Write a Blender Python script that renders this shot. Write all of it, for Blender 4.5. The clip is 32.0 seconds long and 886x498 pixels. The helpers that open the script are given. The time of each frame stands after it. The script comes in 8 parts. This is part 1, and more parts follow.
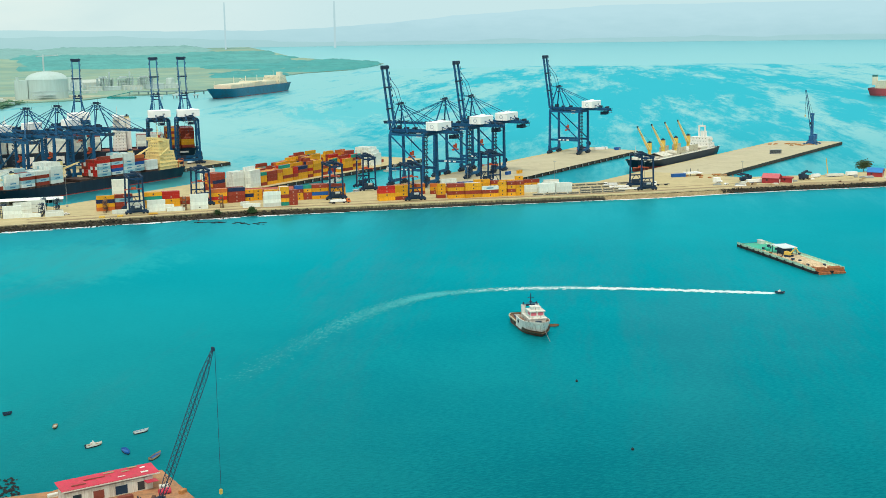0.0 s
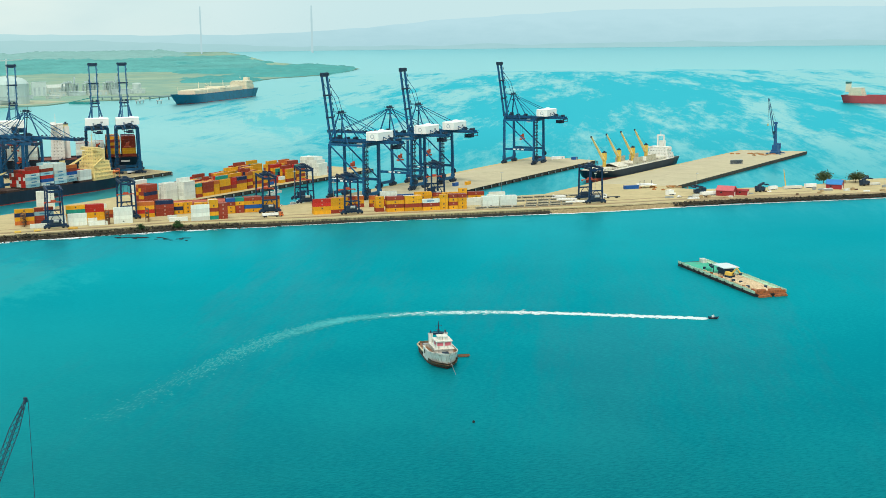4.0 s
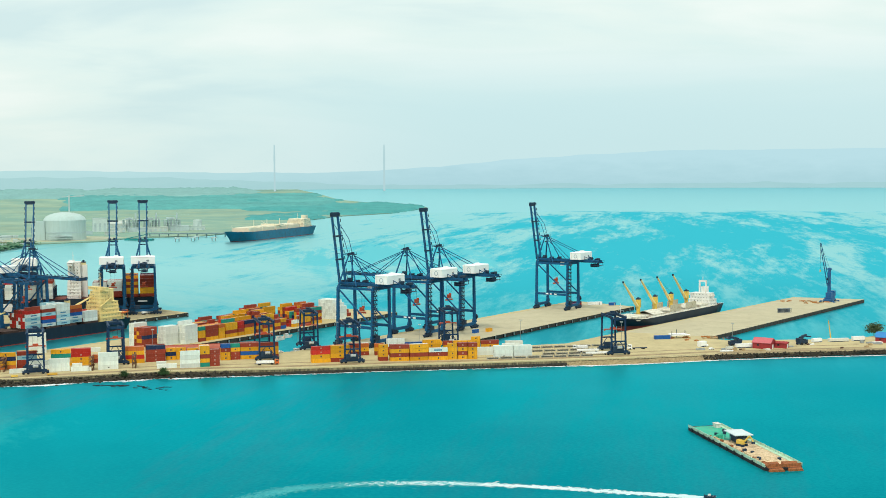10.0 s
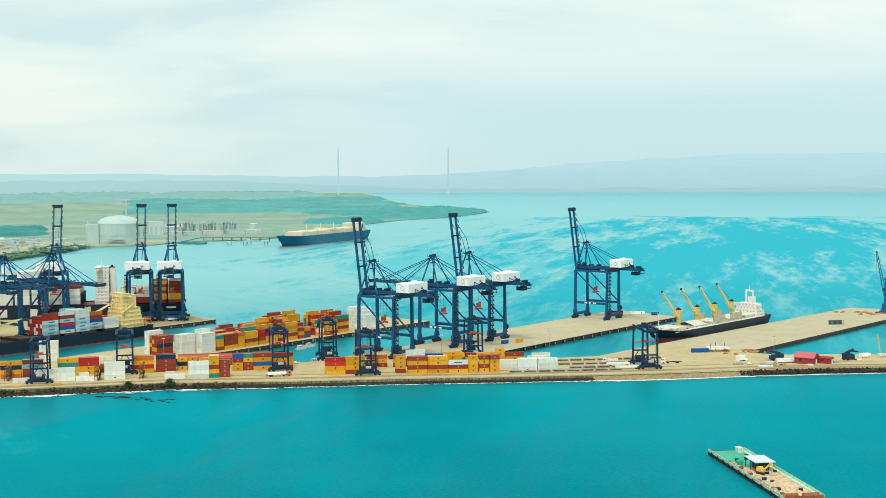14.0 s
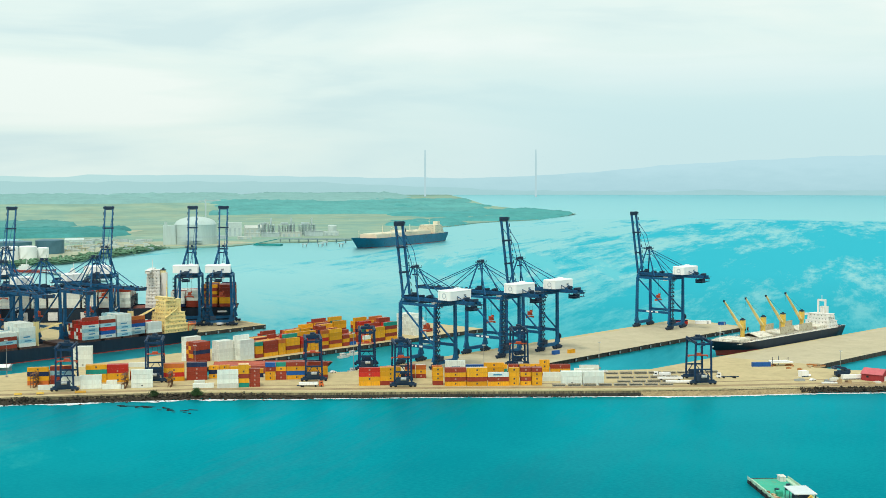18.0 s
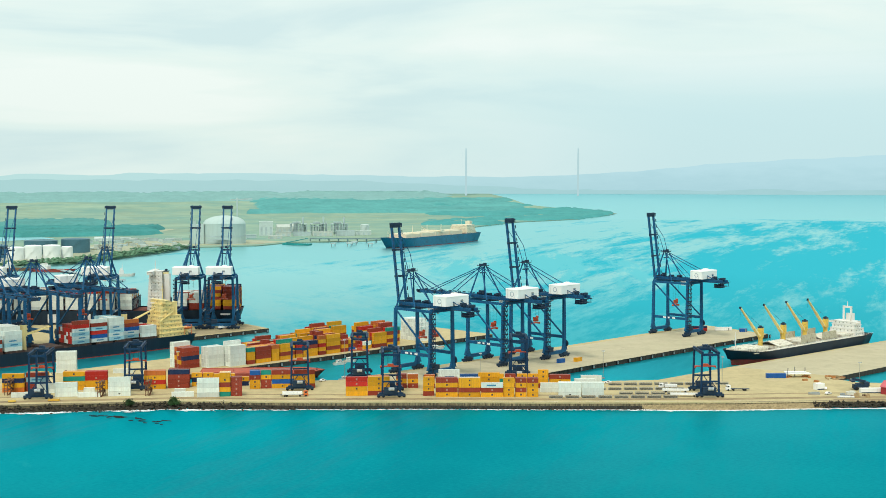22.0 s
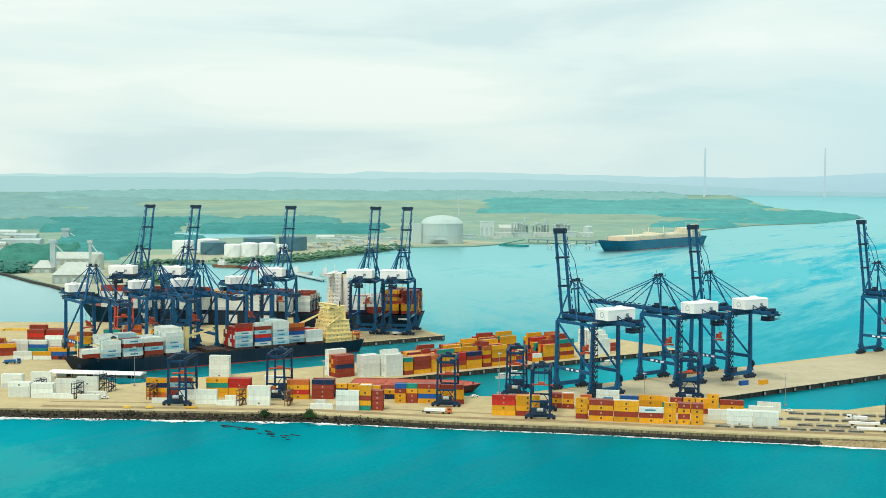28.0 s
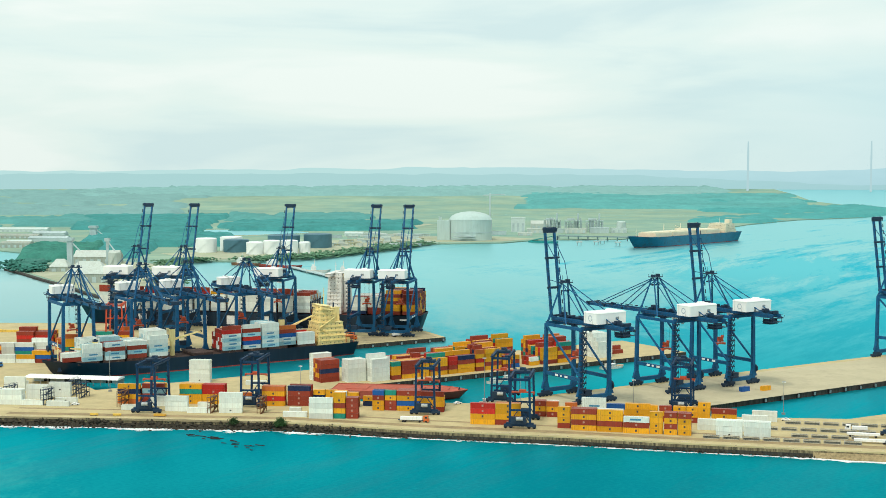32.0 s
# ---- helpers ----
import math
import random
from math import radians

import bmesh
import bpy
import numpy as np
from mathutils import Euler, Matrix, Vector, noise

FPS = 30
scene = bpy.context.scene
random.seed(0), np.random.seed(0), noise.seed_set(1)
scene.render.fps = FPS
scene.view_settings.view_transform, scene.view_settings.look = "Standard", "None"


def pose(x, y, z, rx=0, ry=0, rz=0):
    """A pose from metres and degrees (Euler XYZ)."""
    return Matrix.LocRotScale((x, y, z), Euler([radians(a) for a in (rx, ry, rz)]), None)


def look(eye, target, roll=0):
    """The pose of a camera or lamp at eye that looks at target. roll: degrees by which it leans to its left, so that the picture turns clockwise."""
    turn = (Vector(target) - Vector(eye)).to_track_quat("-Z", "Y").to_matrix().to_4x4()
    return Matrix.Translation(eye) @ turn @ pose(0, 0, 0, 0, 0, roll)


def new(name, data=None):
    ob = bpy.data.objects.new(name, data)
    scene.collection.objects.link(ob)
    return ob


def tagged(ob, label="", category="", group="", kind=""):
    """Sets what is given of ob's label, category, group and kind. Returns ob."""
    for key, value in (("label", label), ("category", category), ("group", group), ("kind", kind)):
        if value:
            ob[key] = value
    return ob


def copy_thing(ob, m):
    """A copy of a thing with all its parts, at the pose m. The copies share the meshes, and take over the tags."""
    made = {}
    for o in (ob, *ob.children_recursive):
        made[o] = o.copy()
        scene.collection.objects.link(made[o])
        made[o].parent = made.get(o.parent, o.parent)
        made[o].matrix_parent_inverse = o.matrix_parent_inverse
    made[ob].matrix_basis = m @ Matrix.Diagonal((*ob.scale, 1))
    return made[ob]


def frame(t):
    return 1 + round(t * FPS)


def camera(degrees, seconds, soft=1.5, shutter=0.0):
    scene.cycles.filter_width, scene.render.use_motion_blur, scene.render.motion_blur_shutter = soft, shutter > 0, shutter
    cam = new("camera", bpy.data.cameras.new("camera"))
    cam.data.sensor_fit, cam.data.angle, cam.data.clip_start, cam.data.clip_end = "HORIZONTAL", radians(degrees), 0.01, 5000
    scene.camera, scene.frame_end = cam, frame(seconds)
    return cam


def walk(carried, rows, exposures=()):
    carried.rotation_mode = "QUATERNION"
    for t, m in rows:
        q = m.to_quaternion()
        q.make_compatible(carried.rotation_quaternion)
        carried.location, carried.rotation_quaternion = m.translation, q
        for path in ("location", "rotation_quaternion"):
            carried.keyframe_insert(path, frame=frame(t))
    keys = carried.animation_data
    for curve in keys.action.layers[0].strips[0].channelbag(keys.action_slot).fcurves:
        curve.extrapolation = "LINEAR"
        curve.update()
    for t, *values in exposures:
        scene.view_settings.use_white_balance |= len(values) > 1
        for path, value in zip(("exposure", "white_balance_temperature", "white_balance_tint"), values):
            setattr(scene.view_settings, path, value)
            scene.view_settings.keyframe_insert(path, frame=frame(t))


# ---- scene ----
cam = camera(37.75, 32.0, soft=0.85)
PATH = [
    (0, (-207.779, -139.562, 129.157), (-207.042, -137.735, 128.812), -0.8),
    (0.5, (-202.057, -136.455, 129.112), (-201.316, -134.629, 128.767), -0.7),
    (1, (-196.25, -133.429, 129.074), (-195.506, -131.604, 128.73), -0.7),
    (1.5, (-190.368, -130.269, 129.062), (-189.624, -128.444, 128.719), -0.6),
    (2, (-184.416, -127.017, 129.063), (-183.67, -125.193, 128.72), -0.6),
    (2.5, (-178.488, -123.763, 129.092), (-177.739, -121.941, 128.75), -0.6),
    (4.5, (-154.643, -110.862, 129.543), (-153.884, -109.042, 129.21), -0.6),
    (5, (-148.772, -107.647, 129.61), (-148.005, -105.818, 129.348), -0.6),
    (5.5, (-143.106, -104.439, 129.633), (-142.335, -102.602, 129.452), -0.5),
    (6, (-137.69, -101.219, 129.481), (-136.936, -99.372, 129.337), -0.5),
    (6.5, (-132.121, -97.918, 129.311), (-131.403, -96.056, 129.169), -0.5),
    (7, (-126.294, -94.722, 129.131), (-125.597, -92.852, 128.992), -0.4),
    (7.5, (-120.289, -91.613, 128.985), (-119.625, -89.732, 128.849), -0.4),
    (8, (-114.264, -88.354, 128.875), (-113.607, -86.47, 128.741), -0.4),
    (8.5, (-108.429, -85.143, 128.727), (-107.771, -83.259, 128.595), -0.4),
    (9, (-102.755, -81.82, 128.683), (-102.102, -79.934, 128.553), -0.4),
    (9.5, (-97.037, -78.548, 128.621), (-96.393, -76.659, 128.493), -0.3),
    (10, (-91.393, -75.279, 128.573), (-90.748, -73.39, 128.446), -0.3),
    (10.5, (-85.744, -71.947, 128.502), (-85.1, -70.058, 128.377), -0.3),
    (11, (-80.165, -68.549, 128.397), (-79.526, -66.658, 128.272), -0.3),
    (11.5, (-74.624, -65.116, 128.314), (-74.012, -63.216, 128.19), -0.3),
    (12, (-69.313, -61.56, 128.249), (-68.715, -59.655, 128.126), -0.3),
    (12.5, (-64.108, -57.995, 128.201), (-63.528, -56.085, 128.079), -0.3),
    (13, (-58.817, -54.502, 128.188), (-58.265, -52.583, 128.067), -0.2),
    (13.5, (-53.312, -51.268, 128.203), (-52.769, -49.347, 128.082), -0.2),
    (15.5, (-31.504, -37.825, 128.459), (-31.004, -35.892, 128.34), -0.2),
    (16, (-26.222, -34.32, 128.473), (-25.742, -32.382, 128.354), -0.2),
    (16.5, (-20.95, -30.715, 128.442), (-20.495, -28.772, 128.324), -0.2),
    (17, (-15.748, -26.857, 128.479), (-15.315, -24.908, 128.361), -0.1),
    (17.5, (-10.499, -22.822, 128.519), (-10.089, -20.868, 128.401), -0.2),
    (18, (-5.257, -18.667, 128.557), (-4.864, -16.71, 128.439), -0.1),
    (18.5, (-0.074, -14.517, 128.557), (0.291, -12.554, 128.439), -0.1),
    (19, (5.123, -10.517, 128.574), (5.471, -8.551, 128.455), -0.1),
    (19.5, (10.287, -6.563, 128.601), (10.63, -4.596, 128.482), -0.0),
    (20, (15.253, -2.621, 128.591), (15.597, -0.654, 128.472), -0.0),
    (20.5, (19.974, 1.591, 128.538), (20.313, 3.558, 128.419), 0.0),
    (21, (24.835, 5.895, 128.581), (25.175, 7.862, 128.463), 0.0),
    (21.5, (29.831, 9.993, 128.719), (30.158, 11.963, 128.6), 0.0),
    (22, (34.808, 13.839, 128.892), (35.125, 15.81, 128.772), 0.0),
    (22.5, (39.667, 17.645, 129.043), (39.951, 19.621, 128.923), 0.0),
    (23, (44.836, 21.587, 129.199), (45.029, 23.574, 129.079), 0.1),
    (23.5, (49.978, 25.666, 129.294), (50.141, 27.656, 129.173), 0.1),
    (24, (54.823, 29.871, 129.394), (54.965, 31.863, 129.273), 0.1),
    (24.5, (59.306, 34.237, 129.544), (59.417, 36.23, 129.422), 0.2),
    (25, (63.682, 38.724, 129.655), (63.763, 40.719, 129.533), 0.1),
    (25.5, (68.242, 43.21, 129.742), (68.293, 45.206, 129.62), 0.2),
    (27.5, (86.213, 61.55, 130.018), (86.163, 63.545, 129.896), 0.2),
    (28, (90.621, 66.199, 130.184), (90.558, 68.194, 130.062), 0.3),
    (28.5, (94.876, 70.684, 130.348), (94.8, 72.678, 130.226), 0.2),
    (29, (99.047, 74.883, 130.497), (98.949, 76.877, 130.374), 0.2),
    (29.5, (103.35, 78.905, 130.697), (103.228, 80.898, 130.573), 0.2),
    (30, (107.875, 82.821, 130.88), (107.747, 84.813, 130.756), 0.1),
    (30.5, (112.629, 86.669, 131.033), (112.493, 88.66, 130.909), 0.1),
    (31, (117.298, 90.644, 131.199), (117.16, 92.636, 131.073), 0.1),
    (31.5, (121.886, 94.684, 131.315), (121.747, 96.675, 131.187), 0.0),
    (32, (126.447, 98.834, 131.398), (126.307, 100.825, 131.268), 0.0),
]
walk(cam, [(t, look(eye, target, roll)) for t, eye, target, roll in PATH])

# ---- world, sun ----
SUN_EL, SUN_AZ = 58.0, 205.0   # degrees; azimuth clockwise from +y
world = bpy.data.worlds.new("sky")
scene.world = world
world.use_nodes = True


def node(tree, kind, **inputs):
    n = tree.nodes.new(kind)
    for k, val in inputs.items():
        key = k.replace("_", " ")
        if key in n.inputs:
            n.inputs[key].default_value = val
    return n


def build_sky():
    t = world.node_tree
    t.nodes.clear()
    out = t.nodes.new("ShaderNodeOutputWorld")
    bg_sky, bg_cloud, mix = t.nodes.new("ShaderNodeBackground"), t.nodes.new("ShaderNodeBackground"), t.nodes.new("ShaderNodeMixShader")
    sky = t.nodes.new("ShaderNodeTexSky")
    sky.sky_type, sky.sun_disc = "NISHITA", False
    sky.sun_elevation, sky.sun_rotation = radians(SUN_EL), radians(SUN_AZ)
    sky.dust_density, sky.air_density = 3.0, 1.0
    t.links.new(sky.outputs[0], bg_sky.inputs[0])
    bg_sky.inputs[1].default_value = 0.10
    co = t.nodes.new("ShaderNodeTexCoord")
    mp = t.nodes.new("ShaderNodeMapping")
    mp.inputs["Scale"].default_value, mp.inputs["Location"].default_value = (2.0, 2.0, 13.0), (0.3, 0.0, 0.2)
    t.links.new(co.outputs["Generated"], mp.inputs[0])
    big = node(t, "ShaderNodeTexNoise", Scale=1.5, Detail=9.0, Roughness=0.50, Distortion=0.35)
    t.links.new(mp.outputs[0], big.inputs["Vector"])
    ramp = t.nodes.new("ShaderNodeValToRGB")
    e = ramp.color_ramp.elements
    e[0].position, e[0].color = 0.38, (0.65, 0.82, 0.815, 1)
    e[1].position, e[1].color = 0.61, (0.88, 0.96, 0.905, 1)
    m = e.new(0.48)
    m.color = (0.765, 0.905, 0.86, 1)
    m = e.new(0.53)
    m.color = (0.80, 0.92, 0.865, 1)
    sep = t.nodes.new("ShaderNodeSeparateXYZ")
    t.links.new(co.outputs["Generated"], sep.inputs[0])
    low, side = t.nodes.new("ShaderNodeMapRange"), t.nodes.new("ShaderNodeMapRange")   # rain haze low over the channel
    for q, lo, hi, a, z, src in ((low, 0.035, 0.12, 1.0, 0.0, 2), (side, 0.0, 0.36, 0.08, 0.95, 0)):
        q.interpolation_type = "SMOOTHSTEP"
        q.inputs["From Min"].default_value, q.inputs["From Max"].default_value = lo, hi
        q.inputs["To Min"].default_value, q.inputs["To Max"].default_value = a, z
        t.links.new(sep.outputs[src], q.inputs["Value"])
    both = t.nodes.new("ShaderNodeMath")
    both.operation = "MULTIPLY"
    t.links.new(low.outputs[0], both.inputs[0])
    t.links.new(side.outputs[0], both.inputs[1])
    veil = t.nodes.new("ShaderNodeMix")
    veil.data_type = "RGBA"
    va, vb = [q for q in veil.inputs if q.type == "RGBA"]
    vb.default_value = (0.58, 0.81, 0.835, 1)
    t.links.new(both.outputs[0], veil.inputs[0])
    t.links.new(big.outputs["Fac"], ramp.inputs[0])
    t.links.new(ramp.outputs[0], va)
    t.links.new([q for q in veil.outputs if q.type == "RGBA"][0], bg_cloud.inputs[0])
    bg_cloud.inputs[1].default_value = 1.03
    mix.inputs[0].default_value = 0.86
    t.links.new(bg_sky.outputs[0], mix.inputs[1])
    t.links.new(bg_cloud.outputs[0], mix.inputs[2])
    t.links.new(mix.outputs[0], out.inputs[0])


build_sky()
sun = new("sun", bpy.data.lights.new("sun", "SUN"))
sun.data.energy, sun.data.angle, sun.data.color = 1.9, radians(11), (1.0, 0.95, 0.81)
_a, _e = radians(SUN_AZ), radians(SUN_EL)
sun.matrix_world = look((0, 0, 400), (-math.sin(_a) * math.cos(_e), -math.cos(_a) * math.cos(_e), 400 - math.sin(_e)))
scene.view_settings.exposure = 0.11

# ---- materials ----
MATS = {}


def mat(name, color, rough=0.6, metal=0.0, vary=0.18, scale=0.6, dirt=None, dirt_amount=0.3, streak=False, bump=0.0, island=0.0, spec=0.4, faded=0.0):
    """A painted, stained or natural surface: two scales of variation, optional dirt, relief; faded paints skylight on
    tops.
    """
    if name in MATS:
        return MATS[name]
    m = bpy.data.materials.new(name)
    m.use_nodes = True
    t = m.node_tree
    p = t.nodes["Principled BSDF"]
    p.inputs["Roughness"].default_value, p.inputs["Metallic"].default_value = rough, metal
    p.inputs["Specular IOR Level"].default_value = spec
    co = t.nodes.new("ShaderNodeTexCoord")
    mp = t.nodes.new("ShaderNodeMapping")
    mp.inputs["Scale"].default_value = (1, 1, 0.12) if streak else (1, 1, 1)
    t.links.new(co.outputs["Object"], mp.inputs[0])
    n1 = node(t, "ShaderNodeTexNoise", Scale=scale, Detail=6.0, Roughness=0.65)
    n2 = node(t, "ShaderNodeTexNoise", Scale=scale * 7.3, Detail=4.0, Roughness=0.6)
    for n in (n1, n2):
        t.links.new(mp.outputs[0], n.inputs["Vector"])
    add = t.nodes.new("ShaderNodeMath")
    add.operation = "MULTIPLY_ADD"
    t.links.new(n2.outputs["Fac"], add.inputs[0])
    add.inputs[1].default_value = 0.5
    t.links.new(n1.outputs["Fac"], add.inputs[2])
    rng = t.nodes.new("ShaderNodeMapRange")
    rng.inputs["From Min"].default_value, rng.inputs["From Max"].default_value = 0.5, 1.0
    rng.inputs["To Min"].default_value, rng.inputs["To Max"].default_value = 1 - vary, 1 + vary
    t.links.new(add.outputs[0], rng.inputs["Value"])
    hsv = t.nodes.new("ShaderNodeHueSaturation")
    hsv.inputs["Color"].default_value = (*color, 1)
    if island:
        oi = t.nodes.new("ShaderNodeObjectInfo")
        geo = t.nodes.new("ShaderNodeNewGeometry")
        ad = t.nodes.new("ShaderNodeMath")
        ad.operation = "ADD"
        t.links.new(oi.outputs["Random"], ad.inputs[0])
        t.links.new(geo.outputs["Random Per Island"], ad.inputs[1])
        r2 = t.nodes.new("ShaderNodeMapRange")
        r2.inputs["From Max"].default_value = 2.0
        r2.inputs["To Min"].default_value, r2.inputs["To Max"].default_value = 1 - island, 1 + island
        t.links.new(ad.outputs[0], r2.inputs["Value"])
        ml = t.nodes.new("ShaderNodeMath")
        ml.operation = "MULTIPLY"
        t.links.new(rng.outputs[0], ml.inputs[0])
        t.links.new(r2.outputs[0], ml.inputs[1])
        t.links.new(ml.outputs[0], hsv.inputs["Value"])
    else:
        t.links.new(rng.outputs[0], hsv.inputs["Value"])
    last = hsv.outputs[0]
    if dirt:
        n3 = node(t, "ShaderNodeTexNoise", Scale=scale * 2.1, Detail=8.0, Roughness=0.7)
        t.links.new(mp.outputs[0], n3.inputs["Vector"])
        r3 = t.nodes.new("ShaderNodeMapRange")
        r3.inputs["From Min"].default_value, r3.inputs["From Max"].default_value = 0.62 - dirt_amount * 0.35, 0.80 - dirt_amount * 0.25
        t.links.new(n3.outputs["Fac"], r3.inputs["Value"])
        mx = t.nodes.new("ShaderNodeMix")
        mx.data_type = "RGBA"
        mx.inputs["B"].default_value = (0, 0, 0, 1)
        for s in mx.inputs:
            if s.type == "RGBA" and s.name == "B":
                s.default_value = (*dirt, 1)
        t.links.new(r3.outputs[0], mx.inputs[0])
        t.links.new(last, [s for s in mx.inputs if s.type == "RGBA" and s.name == "A"][0])
        last = [s for s in mx.outputs if s.type == "RGBA"][0]
    if faded:                                          # skylight painted into the colour: upward faces turn paler
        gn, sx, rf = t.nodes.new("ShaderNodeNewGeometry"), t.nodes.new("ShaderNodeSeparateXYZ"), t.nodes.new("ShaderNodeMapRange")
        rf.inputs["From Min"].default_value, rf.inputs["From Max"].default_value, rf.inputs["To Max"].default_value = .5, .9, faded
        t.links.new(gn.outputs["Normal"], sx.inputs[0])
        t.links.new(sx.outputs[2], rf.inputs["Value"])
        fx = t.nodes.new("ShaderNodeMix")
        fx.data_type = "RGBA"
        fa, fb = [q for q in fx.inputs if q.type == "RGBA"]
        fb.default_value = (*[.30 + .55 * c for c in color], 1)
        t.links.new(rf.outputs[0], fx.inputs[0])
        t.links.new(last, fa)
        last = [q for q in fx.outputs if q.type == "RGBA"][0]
    t.links.new(last, p.inputs["Base Color"])
    if bump:
        b = t.nodes.new("ShaderNodeBump")
        b.inputs["Strength"].default_value, b.inputs["Distance"].default_value = 0.6, bump
        t.links.new(n2.outputs["Fac"], b.inputs["Height"])
        t.links.new(b.outputs[0], p.inputs["Normal"])
    MATS[name] = m
    return m


RUST, GRIME = (0.16, 0.06, 0.025), (0.10, 0.085, 0.06)
crane_blue = mat("crane_blue_paint", (0.008, 0.092, 0.215), 0.6, vary=0.25, scale=0.3, dirt=(0.02, 0.03, 0.045), dirt_amount=0.25, spec=0.25)
crane_dark = mat("crane_dark_steel", (0.010, 0.032, 0.068), 0.6, vary=0.3, scale=0.5)
house_white = mat("white_cladding", (0.86, 0.86, 0.84), 0.5, vary=0.06, scale=0.25, dirt=(0.5, 0.47, 0.42), dirt_amount=0.15, streak=True)
spreader_red = mat("spreader_red_paint", (0.55, 0.075, 0.025), 0.5, vary=0.2, scale=0.8, dirt=RUST)
concrete = mat("quay_concrete", (0.505, 0.418, 0.232), 0.9, vary=0.14, scale=0.06, dirt=(0.40, 0.325, 0.185), dirt_amount=0.35, bump=0.03, spec=0.2)
pier_dark = mat("dark_pier_face", (0.060, 0.052, 0.042), 0.9, vary=0.4, scale=0.4, dirt=(0.016, 0.016, 0.015), dirt_amount=0.5, streak=True, bump=0.1)
wall_stained = mat("stained_quay_wall", (0.31, 0.24, 0.135), 0.9, vary=0.4, scale=0.35, dirt=(0.045, 0.036, 0.022), dirt_amount=0.65, streak=True, bump=0.1)
fender_black = mat("black_rubber", (0.012, 0.012, 0.014), 0.8)
rock = mat("riprap_rock", (0.040, 0.033, 0.022), 0.9, vary=0.4, scale=0.8, dirt=(0.12, 0.09, 0.055), dirt_amount=0.15, bump=0.1, island=0.35)
foam = mat("white_foam", (0.75, 0.80, 0.80), 0.7, vary=0.1, scale=0.5)
steel_grey = mat("galvanised_steel", (0.35, 0.36, 0.36), 0.45, 0.6, vary=0.15, scale=1.0)
glass_dark = mat("dark_window_glass", (0.02, 0.035, 0.045), 0.12, vary=0.1, scale=0.5, spec=0.8)
tyre = mat("tyre_rubber", (0.015, 0.015, 0.016), 0.85)
leaf = mat("tree_leaves", (0.035, 0.085, 0.022), 0.7, vary=0.4, scale=0.25, island=0.5)
bark = mat("bark", (0.12, 0.085, 0.055), 0.9, vary=0.3, scale=2.0)
lamp_glass = mat("lamp_glass", (0.8, 0.8, 0.76), 0.2)

# ---- helpers for shapes ----
AX = radians(36.4)                       # the piers' common direction
PU, PV = Vector((math.cos(AX), math.sin(AX), 0)), Vector((-math.sin(AX), math.cos(AX), 0))
DECK = 3.0                               # height of the quays over the water


def uv(u, v, z=DECK):
    return PU * u + PV * v + Vector((0, 0, z))


